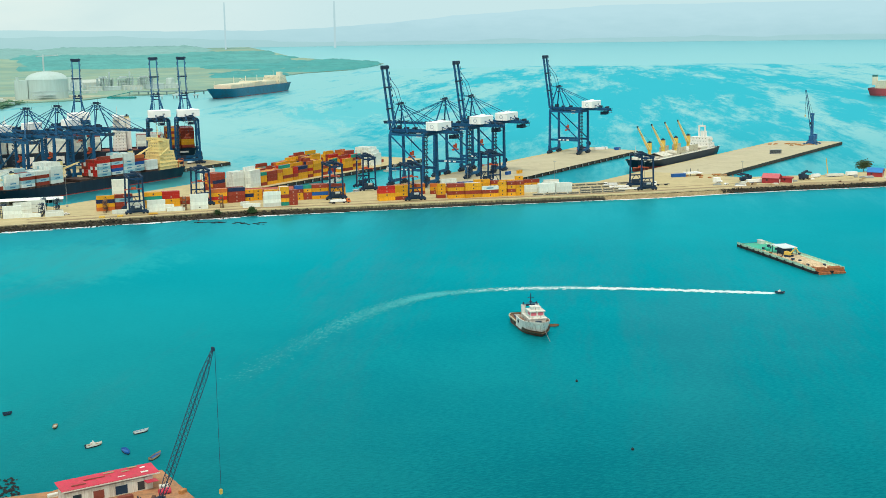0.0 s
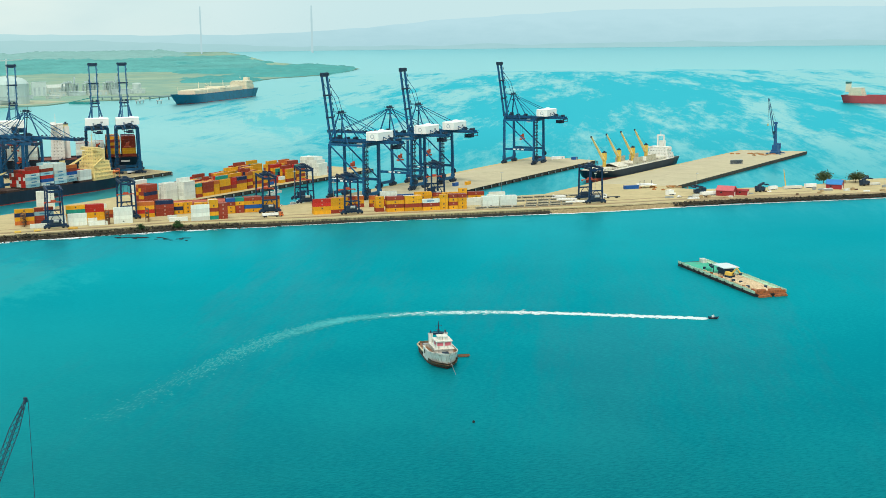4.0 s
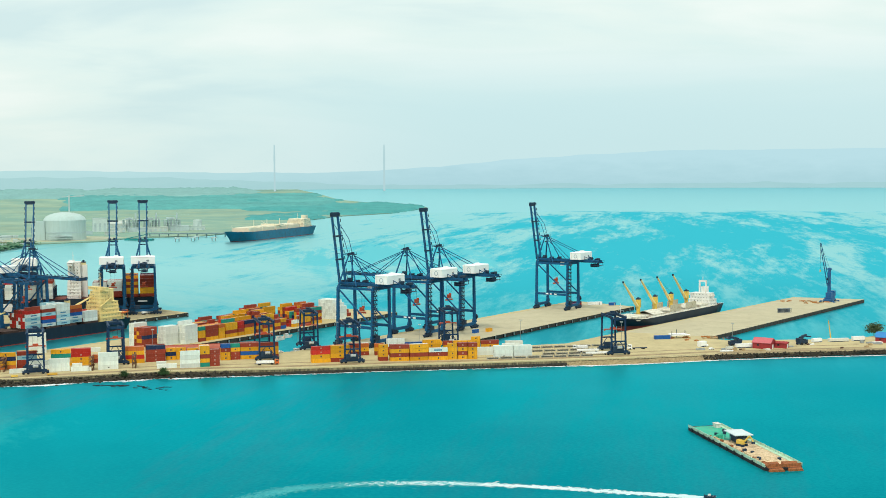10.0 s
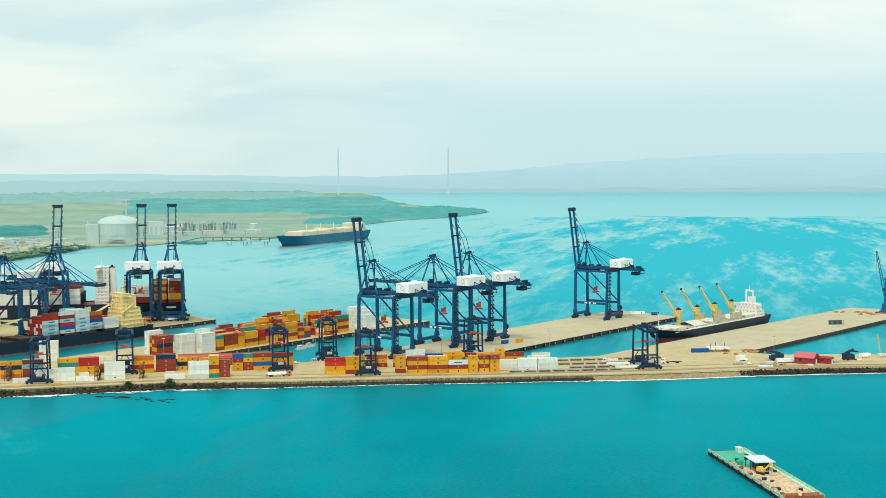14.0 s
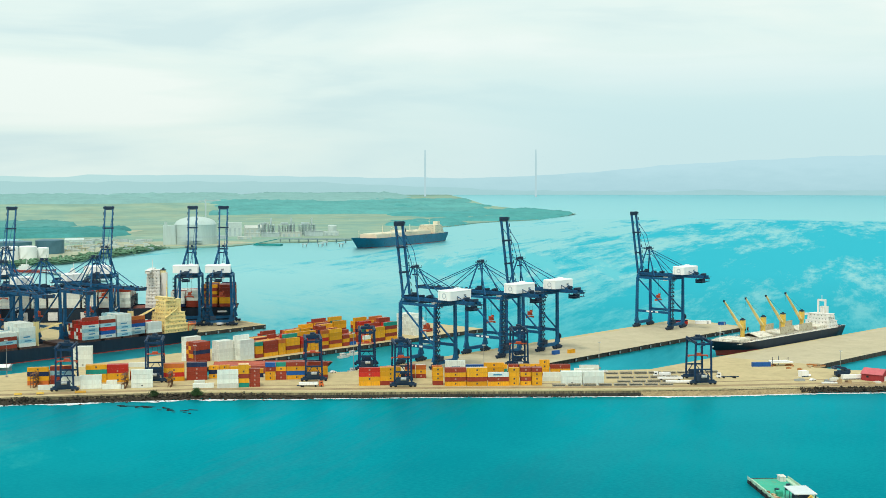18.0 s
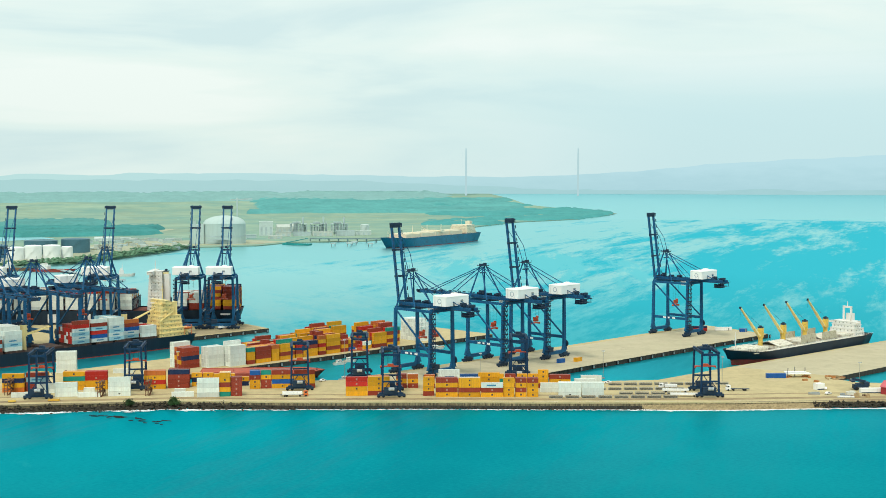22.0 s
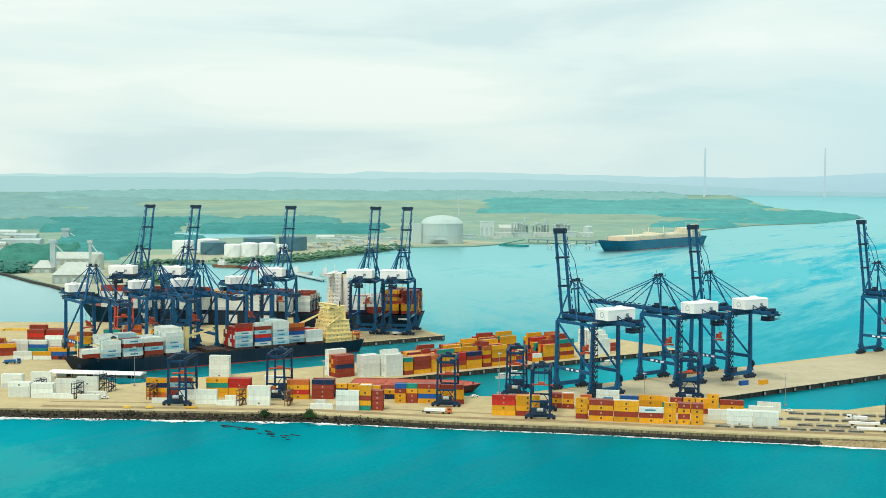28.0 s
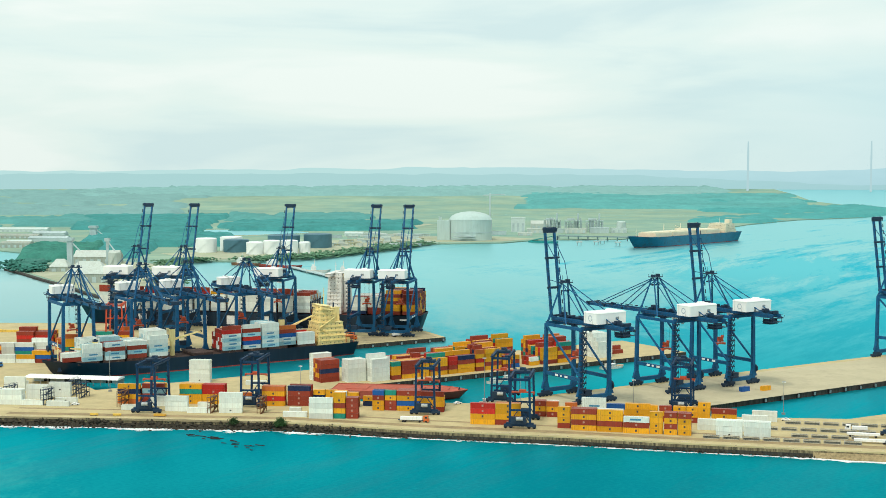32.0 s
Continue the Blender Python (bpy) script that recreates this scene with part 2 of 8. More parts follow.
class Shape:
    """Vertices and faces collected for one mesh."""

    def __init__(self):
        self.v, self.f = [], []

    def add(self, vs, fs):
        n = len(self.v)
        self.v += [tuple(p) for p in vs]
        self.f += [[n + i for i in f] for f in fs]
        return self

    def box(self, c, s, rz=0.0):
        x, y, z = s[0] / 2, s[1] / 2, s[2] / 2
        ca, sa = math.cos(radians(rz)), math.sin(radians(rz))
        vs = [(c[0] + a * ca - b * sa, c[1] + a * sa + b * ca, c[2] + d) for a, b, d in
              ((-x, -y, -z), (x, -y, -z), (x, y, -z), (-x, y, -z), (-x, -y, z), (x, -y, z), (x, y, z), (-x, y, z))]
        return self.add(vs, [(0, 3, 2, 1), (4, 5, 6, 7), (0, 1, 5, 4), (1, 2, 6, 5), (2, 3, 7, 6), (3, 0, 4, 7)])

    def beam(self, p, q, w, h, w2=None, h2=None):
        p, q = Vector(p), Vector(q)
        d = (q - p).normalized()
        side = d.cross(Vector((0, 0, 1)))
        side = side.normalized() if side.length > 0.02 else Vector((1, 0, 0))
        up = side.cross(d)
        w2, h2 = w2 or w, h2 or h
        vs = [p - side * w / 2 - up * h / 2, p + side * w / 2 - up * h / 2, p + side * w / 2 + up * h / 2, p - side * w / 2 + up * h / 2,
              q - side * w2 / 2 - up * h2 / 2, q + side * w2 / 2 - up * h2 / 2, q + side * w2 / 2 + up * h2 / 2, q - side * w2 / 2 + up * h2 / 2]
        return self.add(vs, [(0, 1, 2, 3), (7, 6, 5, 4), (4, 5, 1, 0), (5, 6, 2, 1), (6, 7, 3, 2), (7, 4, 0, 3)])

    def tube(self, p, q, r, r2=None, n=8):
        p, q = Vector(p), Vector(q)
        r2 = r if r2 is None else r2
        d = (q - p).normalized()
        side = d.cross(Vector((0, 0, 1)))
        side = side.normalized() if side.length > 0.02 else Vector((1, 0, 0))
        up = side.cross(d)
        vs, fs = [], []
        for c, rr in ((p, r), (q, r2)):
            vs += [c + side * rr * math.cos(k * math.tau / n) + up * rr * math.sin(k * math.tau / n) for k in range(n)]
        fs = [(k, (k + 1) % n, n + (k + 1) % n, n + k) for k in range(n)] + [tuple(range(n))[::-1], tuple(range(n, 2 * n))]
        return self.add(vs, fs)

    def prism(self, outline, z0, z1, top=True, bottom=False, sides=True):
        n = len(outline)
        vs = [(x, y, z0) for x, y in outline] + [(x, y, z1) for x, y in outline]
        fs = [(k, (k + 1) % n, n + (k + 1) % n, n + k) for k in range(n)] if sides else []
        fs += [tuple(range(n, 2 * n))] if top else []
        fs += [tuple(range(n))[::-1]] if bottom else []
        return self.add(vs, fs)

    def rings(self, rings, cap=True):
        n = len(rings[0])
        vs = [p for r in rings for p in r]
        fs = [(a * n + k, a * n + (k + 1) % n, (a + 1) * n + (k + 1) % n, (a + 1) * n + k) for a in range(len(rings) - 1) for k in range(n)]
        if cap:
            fs += [tuple(range(n))[::-1], tuple(range((len(rings) - 1) * n, len(rings) * n))]
        return self.add(vs, fs)

    def cbox(self, c, s, ch):
        """A box whose upper edges are rounded off by a wide chamfer."""
        x, y, z = s[0] / 2, s[1] / 2, s[2] / 2
        rect = lambda a, b, d: [(c[0] - a, c[1] - b, c[2] + d), (c[0] + a, c[1] - b, c[2] + d), (c[0] + a, c[1] + b, c[2] + d), (c[0] - a, c[1] + b, c[2] + d)]
        return self.rings([rect(x, y, -z), rect(x, y, z - ch), rect(x - ch * .35, y - ch * .35, z - ch * .3), rect(x - ch, y - ch, z)])

    def gable(self, c, s, rise, rz=0.0, over=0.3):
        """A pitched roof shell over a box of plan s, eaves at c.z, ridge along x."""
        ca, sa = math.cos(radians(rz)), math.sin(radians(rz))
        x, y = s[0] / 2 + over, s[1] / 2 + over
        pts = [(-x, -y, 0), (x, -y, 0), (x, 0, rise), (-x, 0, rise), (-x, y, 0), (x, y, 0)]
        pts += [(a, b, d - 0.25) for a, b, d in pts]
        vs = [(c[0] + a * ca - b * sa, c[1] + a * sa + b * ca, c[2] + d) for a, b, d in pts]
        return self.add(vs, [(0, 1, 2, 3), (3, 2, 5, 4), (7, 6, 9, 8), (8, 9, 10, 11), (1, 0, 6, 7), (4, 5, 11, 10), (0, 3, 9, 6), (3, 4, 10, 9), (2, 1, 7, 8), (5, 2, 8, 11)])

    def mesh(self, name, material, smooth=False):
        me = bpy.data.meshes.new(name)
        me.from_pydata(self.v, [], self.f)
        me.materials.append(material)
        if smooth:
            me.polygons.foreach_set("use_smooth", [True] * len(me.polygons))
        me.update()
        return me


def part(name, shape, material, parent, label="", smooth=False, at=None, kind=""):
    """Links a shape (or mesh data) as one mesh object under a thing or a part."""
    data = shape if isinstance(shape, bpy.types.Mesh) else shape.mesh(name, material, smooth)
    ob = new(name, data)
    ob.parent = parent
    if at is not None:
        ob.matrix_local = at
    return tagged(ob, label=label, kind=kind) if kind else tagged(ob, label=label)


def thing(name, label, category, m=None, group="", kind=""):
    ob = tagged(new(name), label, category, group, kind)
    ob.empty_display_size = 0.5
    ob.matrix_world = m if m is not None else Matrix()
    return ob


def structure(name, shape, material, label="", category="", kind="structure", smooth=False):
    return tagged(new(name, shape.mesh(name, material, smooth)), label, category, "", kind)


# ---- water, land ----
def rise(r):
    return 0.0 if r < 3500 else 51.0 * ((r - 3500) / 1300) ** 1.3


def build_water():
    m = bpy.data.materials.new("sea_water")
    m.use_nodes = True
    t = m.node_tree
    t.nodes.remove(t.nodes["Principled BSDF"])
    dif = t.nodes.new("ShaderNodeBsdfDiffuse")
    glo = node(t, "ShaderNodeBsdfGlossy", Roughness=0.34)
    fre = node(t, "ShaderNodeFresnel", IOR=1.33)
    cap = t.nodes.new("ShaderNodeMath")
    cap.operation = "MULTIPLY"
    gain = t.nodes.new("ShaderNodeMapRange")           # Fresnel remapped to set how much sheen shows by angle
    gain.inputs["From Min"].default_value, gain.inputs["From Max"].default_value = 0.12, 0.62
    gain.inputs["To Min"].default_value, gain.inputs["To Max"].default_value = 0.0, 0.97
    # Gloss tint pales with Fresnel, imitating sky sheen and haze far out.
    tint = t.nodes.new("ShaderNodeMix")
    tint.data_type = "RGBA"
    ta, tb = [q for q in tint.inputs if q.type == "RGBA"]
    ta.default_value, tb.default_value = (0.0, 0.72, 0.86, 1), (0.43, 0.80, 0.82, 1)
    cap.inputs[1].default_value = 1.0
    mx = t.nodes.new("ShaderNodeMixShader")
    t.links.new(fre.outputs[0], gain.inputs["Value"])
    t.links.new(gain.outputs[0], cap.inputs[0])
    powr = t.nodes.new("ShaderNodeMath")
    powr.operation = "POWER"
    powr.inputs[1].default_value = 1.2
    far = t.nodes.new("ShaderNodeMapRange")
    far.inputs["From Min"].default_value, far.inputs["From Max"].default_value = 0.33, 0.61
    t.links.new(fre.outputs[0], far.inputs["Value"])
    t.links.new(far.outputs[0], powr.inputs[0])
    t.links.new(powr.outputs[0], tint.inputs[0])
    t.links.new(cap.outputs[0], mx.inputs[0])
    t.links.new(dif.outputs[0], mx.inputs[1])
    t.links.new(glo.outputs[0], mx.inputs[2])
    t.links.new(mx.outputs[0], t.nodes["Material Output"].inputs[0])
    co = t.nodes.new("ShaderNodeTexCoord")
    n0 = node(t, "ShaderNodeTexNoise", Scale=0.006, Detail=5.0, Roughness=0.6)
    t.links.new(co.outputs["Object"], n0.inputs["Vector"])

    def zone(centre, turn, size, noise_scale, lo, hi, ragged):
        """How far a spot lies inside a ragged oval of the surface, 0 to 1."""
        m1, m2 = t.nodes.new("ShaderNodeMapping"), t.nodes.new("ShaderNodeMapping")
        m1.vector_type = "TEXTURE"
        m1.inputs["Location"].default_value, m1.inputs["Rotation"].default_value, m1.inputs["Scale"].default_value = (*centre, 0), (0, 0, turn), (*size, 1)
        m2.inputs["Scale"].default_value = noise_scale
        ln, nz, sm, rg = t.nodes.new("ShaderNodeVectorMath"), node(t, "ShaderNodeTexNoise", Scale=1.0, Detail=8.0, Roughness=0.78), t.nodes.new("ShaderNodeMath"), t.nodes.new("ShaderNodeMapRange")
        ln.operation, sm.operation, sm.inputs[1].default_value = "LENGTH", "MULTIPLY_ADD", ragged
        t.links.new(co.outputs["Object"], m1.inputs[0])
        t.links.new(m1.outputs[0], m2.inputs[0])
        t.links.new(m1.outputs[0], ln.inputs[0])
        t.links.new(m2.outputs[0], nz.inputs["Vector"])
        t.links.new(nz.outputs["Fac"], sm.inputs[0])
        t.links.new(ln.outputs["Value"], sm.inputs[2])
        rg.inputs["From Min"].default_value, rg.inputs["From Max"].default_value = lo, hi
        rg.inputs["To Min"].default_value, rg.inputs["To Max"].default_value = 1.0, 0.0
        t.links.new(sm.outputs[0], rg.inputs["Value"])
        return rg.outputs[0]

    def blend(first, second, factor):
        mix = t.nodes.new("ShaderNodeMix")
        mix.data_type = "RGBA"
        qa, qb = [q for q in mix.inputs if q.type == "RGBA"]
        qb.default_value = (*second, 1)
        t.links.new(first, qa)
        t.links.new(factor, mix.inputs[0])
        return [q for q in mix.outputs if q.type == "RGBA"][0]

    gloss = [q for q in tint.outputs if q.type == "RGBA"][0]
    # Far water is painted paler in the gloss, standing in for haze.
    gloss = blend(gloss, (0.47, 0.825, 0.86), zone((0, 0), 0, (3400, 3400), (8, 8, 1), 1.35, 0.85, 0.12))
    # wind-ruffled patches: weaker sky reflection painted as bluer gloss
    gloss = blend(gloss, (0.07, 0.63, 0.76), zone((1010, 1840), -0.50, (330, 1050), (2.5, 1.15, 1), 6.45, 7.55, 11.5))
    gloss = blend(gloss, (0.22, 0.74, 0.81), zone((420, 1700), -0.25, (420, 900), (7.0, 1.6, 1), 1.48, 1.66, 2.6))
    # Paler gloss patches in the bays, painted as stronger sky reflection.
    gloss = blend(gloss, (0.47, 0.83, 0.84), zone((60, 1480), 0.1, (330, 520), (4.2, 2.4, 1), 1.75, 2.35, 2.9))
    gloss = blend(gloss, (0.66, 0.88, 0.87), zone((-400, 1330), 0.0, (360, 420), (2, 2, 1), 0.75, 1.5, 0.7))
    gloss = blend(gloss, (0.01, 0.61, 0.73), zone((370, 500), -0.1, (330, 190), (2.5, 2.0, 1), 0.5, 1.7, 0.9))   # darker, bluer gloss off the berth
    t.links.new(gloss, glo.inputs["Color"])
    ramp = t.nodes.new("ShaderNodeValToRGB")
    e = ramp.color_ramp.elements
    e[0].position, e[0].color = 0.36, (0.003, 0.186, 0.242, 1)
    e[1].position, e[1].color = 0.66, (0.008, 0.272, 0.320, 1)
    body = blend(ramp.outputs[0], (0.022, 0.310, 0.325), zone((-280, 390), 0.0, (320, 360), (2, 2, 1), 0.4, 1.35, 0.8))   # silt from the bay
    body = blend(body, (0.032, 0.338, 0.346), zone((-135, 600), 0.2, (75, 80), (4.6, 2.6, 1), 1.60, 2.0, 2.2))
    t.links.new(body, dif.inputs["Color"])
    mp = t.nodes.new("ShaderNodeMapping")
    mp.inputs["Rotation"].default_value, mp.inputs["Scale"].default_value = (0, 0, 0.5), (1.0, 2.6, 1.0)
    t.links.new(co.outputs["Object"], mp.inputs[0])
    w1 = node(t, "ShaderNodeTexNoise", Scale=0.22, Detail=6.0, Roughness=0.65)
    w2 = node(t, "ShaderNodeTexNoise", Scale=0.035, Detail=3.0, Roughness=0.5)
    for w in (w1, w2):
        t.links.new(mp.outputs[0], w.inputs["Vector"])
    ad = t.nodes.new("ShaderNodeMath")
    ad.operation = "MULTIPLY_ADD"
    t.links.new(w2.outputs["Fac"], ad.inputs[0])
    ad.inputs[1].default_value = 2.5
    t.links.new(w1.outputs["Fac"], ad.inputs[2])
    b = t.nodes.new("ShaderNodeBump")
    b.inputs["Strength"].default_value, b.inputs["Distance"].default_value = 0.5, 0.10
    t.links.new(ad.outputs[0], b.inputs["Height"])
    t.links.new(b.outputs[0], glo.inputs["Normal"])
    w3 = node(t, "ShaderNodeTexNoise", Scale=0.42, Detail=5.0, Roughness=0.7)
    t.links.new(mp.outputs[0], w3.inputs["Vector"])
    fine = t.nodes.new("ShaderNodeMath")
    fine.operation = "MULTIPLY_ADD"
    fine.inputs[1].default_value = 1.25
    off = t.nodes.new("ShaderNodeMath")
    off.operation = "SUBTRACT"
    off.inputs[1].default_value = 0.5
    t.links.new(w3.outputs["Fac"], off.inputs[0])
    t.links.new(off.outputs[0], fine.inputs[0])
    t.links.new(n0.outputs["Fac"], fine.inputs[2])
    t.links.new(fine.outputs[0], ramp.inputs[0])
    b2 = t.nodes.new("ShaderNodeBump")
    b2.inputs["Strength"].default_value, b2.inputs["Distance"].default_value = 1.0, 1.7
    t.links.new(w3.outputs["Fac"], b2.inputs["Height"])
    t.links.new(b2.outputs[0], dif.inputs["Normal"])
    s = Shape()
    radii = [0, 400, 900, 1500, 2200, 3000, 3500, 3700, 3900, 4100, 4300, 4500, 4700, 4850]
    n = 96
    for r in radii[1:]:
        s.v += [(r * math.cos(k * math.tau / n), r * math.sin(k * math.tau / n), rise(r)) for k in range(n)]
    s.f = [list(range(n))]
    for a in range(len(radii) - 2):
        s.f += [[a * n + k, (a + 1) * n + k, (a + 1) * n + (k + 1) % n, a * n + (k + 1) % n] for k in range(n)]
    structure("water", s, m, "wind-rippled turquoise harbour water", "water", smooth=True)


build_water()

LAND = [(-620, 742), (-300, 738), (-145, 733), (-71, 731), (3, 729), (75, 714), (143, 704), (194, 694), (244, 686), (300, 678), (360, 674), (407, 667),
        (473, 654), (560, 640), (700, 610), (980, 540), (1010, 610), (760, 690), (551, 726), (484, 708), (444, 721), (403, 731), (391, 749),
        (668, 935), (620, 978), (350, 803), (286, 760), (180, 763), (442, 959), (415, 1020), (404, 1018), (97, 790), (6, 792), (-1, 821),
        (231, 992), (191, 1047), (-123, 816), (-171, 881), (61, 1057), (43, 1091), (-230, 1122), (-330, 1118), (-620, 1108)]
s = Shape().prism(LAND, DECK - 0.02, DECK)
structure("pavement", s, concrete, "sun-bleached tan concrete quay and pier decks", "quay")
def face(points):
    f = Shape()
    for p, q in zip(points, points[1:]):
        f.add([(*p, -2.5), (*q, -2.5), (*q, DECK - .024), (*p, DECK - .024)], [(0, 1, 2, 3)])
    return f


structure("wall_quay", face(LAND[:16]), wall_stained, "rust and algae stained concrete quay wall", "quay wall")
structure("wall_piers", face(LAND[15:] + LAND[:1]), pier_dark, "dark faces of the piers", "quay wall")

pier_grey = mat("grey_pier_concrete", (0.475, 0.42, 0.28), 0.9, vary=0.10, scale=0.05, dirt=(0.39, 0.34, 0.235), dirt_amount=0.3, bump=0.02)
for pts in ([(400, 755), (666, 934), (620, 974.5), (353, 801)], [(192, 770), (438, 957.5), (410, 1014), (110, 792)]):
    structure("pavement_pier", Shape().prism(pts, DECK - .01, DECK + .004), pier_grey, "weathered grey concrete pier deck", "quay")

# ---- ship-to-shore cranes ----
GAUGE, SPAN, GIRD = 31.0, 20.0, 40.8


def sts_crane(m, boom_up, tip_out, label, boom=50.6, house_size=(20.0, 10.6, 6.4), house_y=-8.0):
    """Local frame: x along the rails, y towards the water, origin between the waterside feet."""
    c = thing("container_crane", label, "crane", m, "ship-to-shore cranes")
    h = SPAN / 2
    for x in (-h, h):
        for y in (0, -GAUGE):
            lg = Shape().beam((x, y, 3.0), (x * 0.94, y, GIRD), 2.1, 1.9, 1.7, 1.6)
            leg = part("leg", lg, crane_blue, c)
            bg = Shape()
            for k in (-3.6, -1.2, 1.2, 3.6):
                bg.tube((x + k, y - 0.5, 0.55), (x + k, y + 0.5, 0.55), 0.55, n=10)
            bg.box((x, y, 1.6), (9.8, 1.7, 1.3)).box((x - 2.4, y, 0.9), (4.0, 1.0, 0.7)).box((x + 2.4, y, 0.9), (4.0, 1.0, 0.7)).box((x, y, 2.5), (4.4, 2.3, 1.9))
            part("bogie", bg, crane_dark, leg)
            part("gusset", Shape().add([(x - 2.6, y - .7, 4.6), (x + 2.6, y - .7, 4.6), (x + 2.6, y + .7, 4.6), (x - 2.6, y + .7, 4.6), (x - 1.0, y - .7, 9.5), (x + 1.0, y - .7, 9.5), (x + 1.0, y + .7, 9.5), (x - 1.0, y + .7, 9.5)],
                                       [(0, 3, 2, 1), (4, 5, 6, 7), (0, 1, 5, 4), (1, 2, 6, 5), (2, 3, 7, 6), (3, 0, 4, 7)]), crane_blue, leg)
    for y in (0, -GAUGE):
        part("sill_beam", Shape().beam((-h, y, 3.6), (h, y, 3.8), 1.7, 2.2), crane_blue, c)
        part("portal_beam", Shape().beam((-h * .94, y, GIRD), (h * .94, y, GIRD), 1.7, 2.2), crane_blue, c)
    for x in (-h, h):
        part("tie_beam", Shape().beam((x * .985, 0, 13.5), (x * .985, -GAUGE, 13.5), 1.3, 1.9), crane_blue, c)
        part("upper_beam", Shape().beam((x * .94, 0, GIRD - .4), (x * .94, -GAUGE, GIRD - .4), 1.2, 1.6), crane_blue, c)
        part("brace", Shape().beam((x * .97, -0.5, GIRD - 1), (x * .985, -GAUGE + .5, 14.5), 0.85, 0.85), crane_blue, c)
    for k in (-4.0, 0.5, 4.4):
        for sx in (h + .72, -h - .72):
            part("sign_plate", Shape().box((sx, -GAUGE * .5 + k, 13.6), (0.08, 2.6 if k != .5 else 1.6, 1.1)), house_white, c, "plain white plate")
    tower = Shape()
    for z in range(3, int(GIRD), 3):
        tower.box((-h + .2, -GAUGE - 2.0, z), (3.0, 2.8, 0.5))
        tower.beam((-h - 1, -GAUGE - 2.9, z), (-h + 1.4, -GAUGE - 2.9, z + 4), 0.6, 0.15)
    for a in (-1.1, 1.5):
        tower.beam((-h + a, -GAUGE - 3.1, 2), (-h + a, -GAUGE - 3.1, GIRD), 0.16, 0.16)
    part("stair_tower", tower, crane_dark, c)
    for x in (-3.2, 3.2):
        part("girder", Shape().beam((x, 3.0, GIRD + 2.2), (x, -GAUGE - 27, GIRD + 2.2), 1.1, 2.2), crane_blue, c)
    g = Shape()
    for k in range(9):
        y = 1.5 - k * 7.1
        g.beam((-3.2, y, GIRD + 1.6), (3.2, y, GIRD + 1.6), 0.6, 0.8)
    for sx in (-4.9, 4.9):
        g.box((sx, -28.0, GIRD + 1.4), (1.4, 60, 0.15))
        for k in range(24):
            g.beam((sx * 1.13, 1 - k * 2.6, GIRD + 1.4), (sx * 1.13, 1 - k * 2.6, GIRD + 2.6), 0.1, 0.1)
        g.beam((sx * 1.13, 1, GIRD + 2.6), (sx * 1.13, -59, GIRD + 2.6), 0.12, 0.12)
    g.box((0, -GAUGE - 24, GIRD - 1.2), (8, 8, 0.25)).box((0, -GAUGE - 27, GIRD + 1), (10.5, 0.5, 0.6))
    for a, b in ((-3.6, -20.5), (3.6, -20.5), (-3.6, -27.5), (3.6, -27.5)):
        g.beam((a, -GAUGE + b, GIRD - 1.2), (a, -GAUGE + b, GIRD + 2), 0.25, 0.25)
    part("walkway", g, crane_dark, c)
    hw, hd_, hh = house_size[0], house_size[1], house_size[2] - .8
    hy, hz = -GAUGE + house_y, GIRD + 3.7 + hh / 2
    house = part("machinery_house", Shape().box((0, hy, hz), (hw, hd_, hh)), house_white, c, "white sheet-clad machinery house")
    part("roof", Shape().cbox((0, hy, hz + hh / 2 + .4), (hw + .3, hd_ + .3, .8), .7), house_white, house)
    part("roof_unit", Shape().cbox((hw * .2, hy + 1, hz + hh / 2 + 1.2), (3.4, 2.6, .9), .2), house_white, house)
    part("door", Shape().box((-3, hy - hd_ / 2 - .04, hz - 1.6), (1.2, .08, 2.2)), steel_grey, house)
    part("vent", Shape().box((4, hy - hd_ / 2 - .05, hz), (2.2, .1, 1.4)), steel_grey, house)
    logo = Shape()
    for k in range(10):
        a0, a1 = k * math.tau / 10, (k + 1) * math.tau / 10
        logo.add([(-hw / 2 - .02, hy + 1.7 * math.cos(a), hz + .1 + 1.7 * math.sin(a)) for a in (a0, a1)] +
                 [(-hw / 2 - .02, hy + 1.2 * math.cos(a), hz + .1 + 1.2 * math.sin(a)) for a in (a1, a0)], [(0, 1, 2, 3)])
    part("emblem", logo, mat("faded_blue_grey", (.42, .48, .54), .6), house, "faded grey ring emblem")
    for y, w, d, e in ((-2, 2.4, 3.0, 2.6), (-9.5, 3.0, 1.6, 1.4), (-17, 2.0, 2.6, 1.8), (-GAUGE - 17, 3.4, 2.4, 2.2), (-GAUGE - 24, 4.6, 2.0, 1.6)):
        part("winch_unit", Shape().box((1.4, y, GIRD + 3.3 + e / 2), (w, d, e)).tube((-2.4, y, GIRD + 4.2), (-.4, y, GIRD + 4.2), .8, n=10), crane_dark, c)
    # A-frame with apex platform
    ap = GIRD + 22.0
    for x in (-1, 1):
        part("mast_leg", Shape().beam((x * 7.6, 1.0, GIRD + 1), (x * 2.2, -4.0, ap), 1.1, 1.1, 0.8, 0.8), crane_blue, c)
        part("back_leg", Shape().beam((x * 7.6, -15.0, GIRD + 1), (x * 2.2, -5.5, ap), 0.8, 0.8, 0.6, 0.6), crane_blue, c)
        part("backstay", Shape().beam((x * 2.4, -5.0, ap), (x * 3.6, -GAUGE - 20, GIRD + 3.5), 0.42, 0.42), crane_blue, c)
        part("backstay", Shape().beam((x * 2.4, -5.0, ap), (x * 3.4, -GAUGE + 5, GIRD + 3.5), 0.36, 0.36), crane_blue, c)
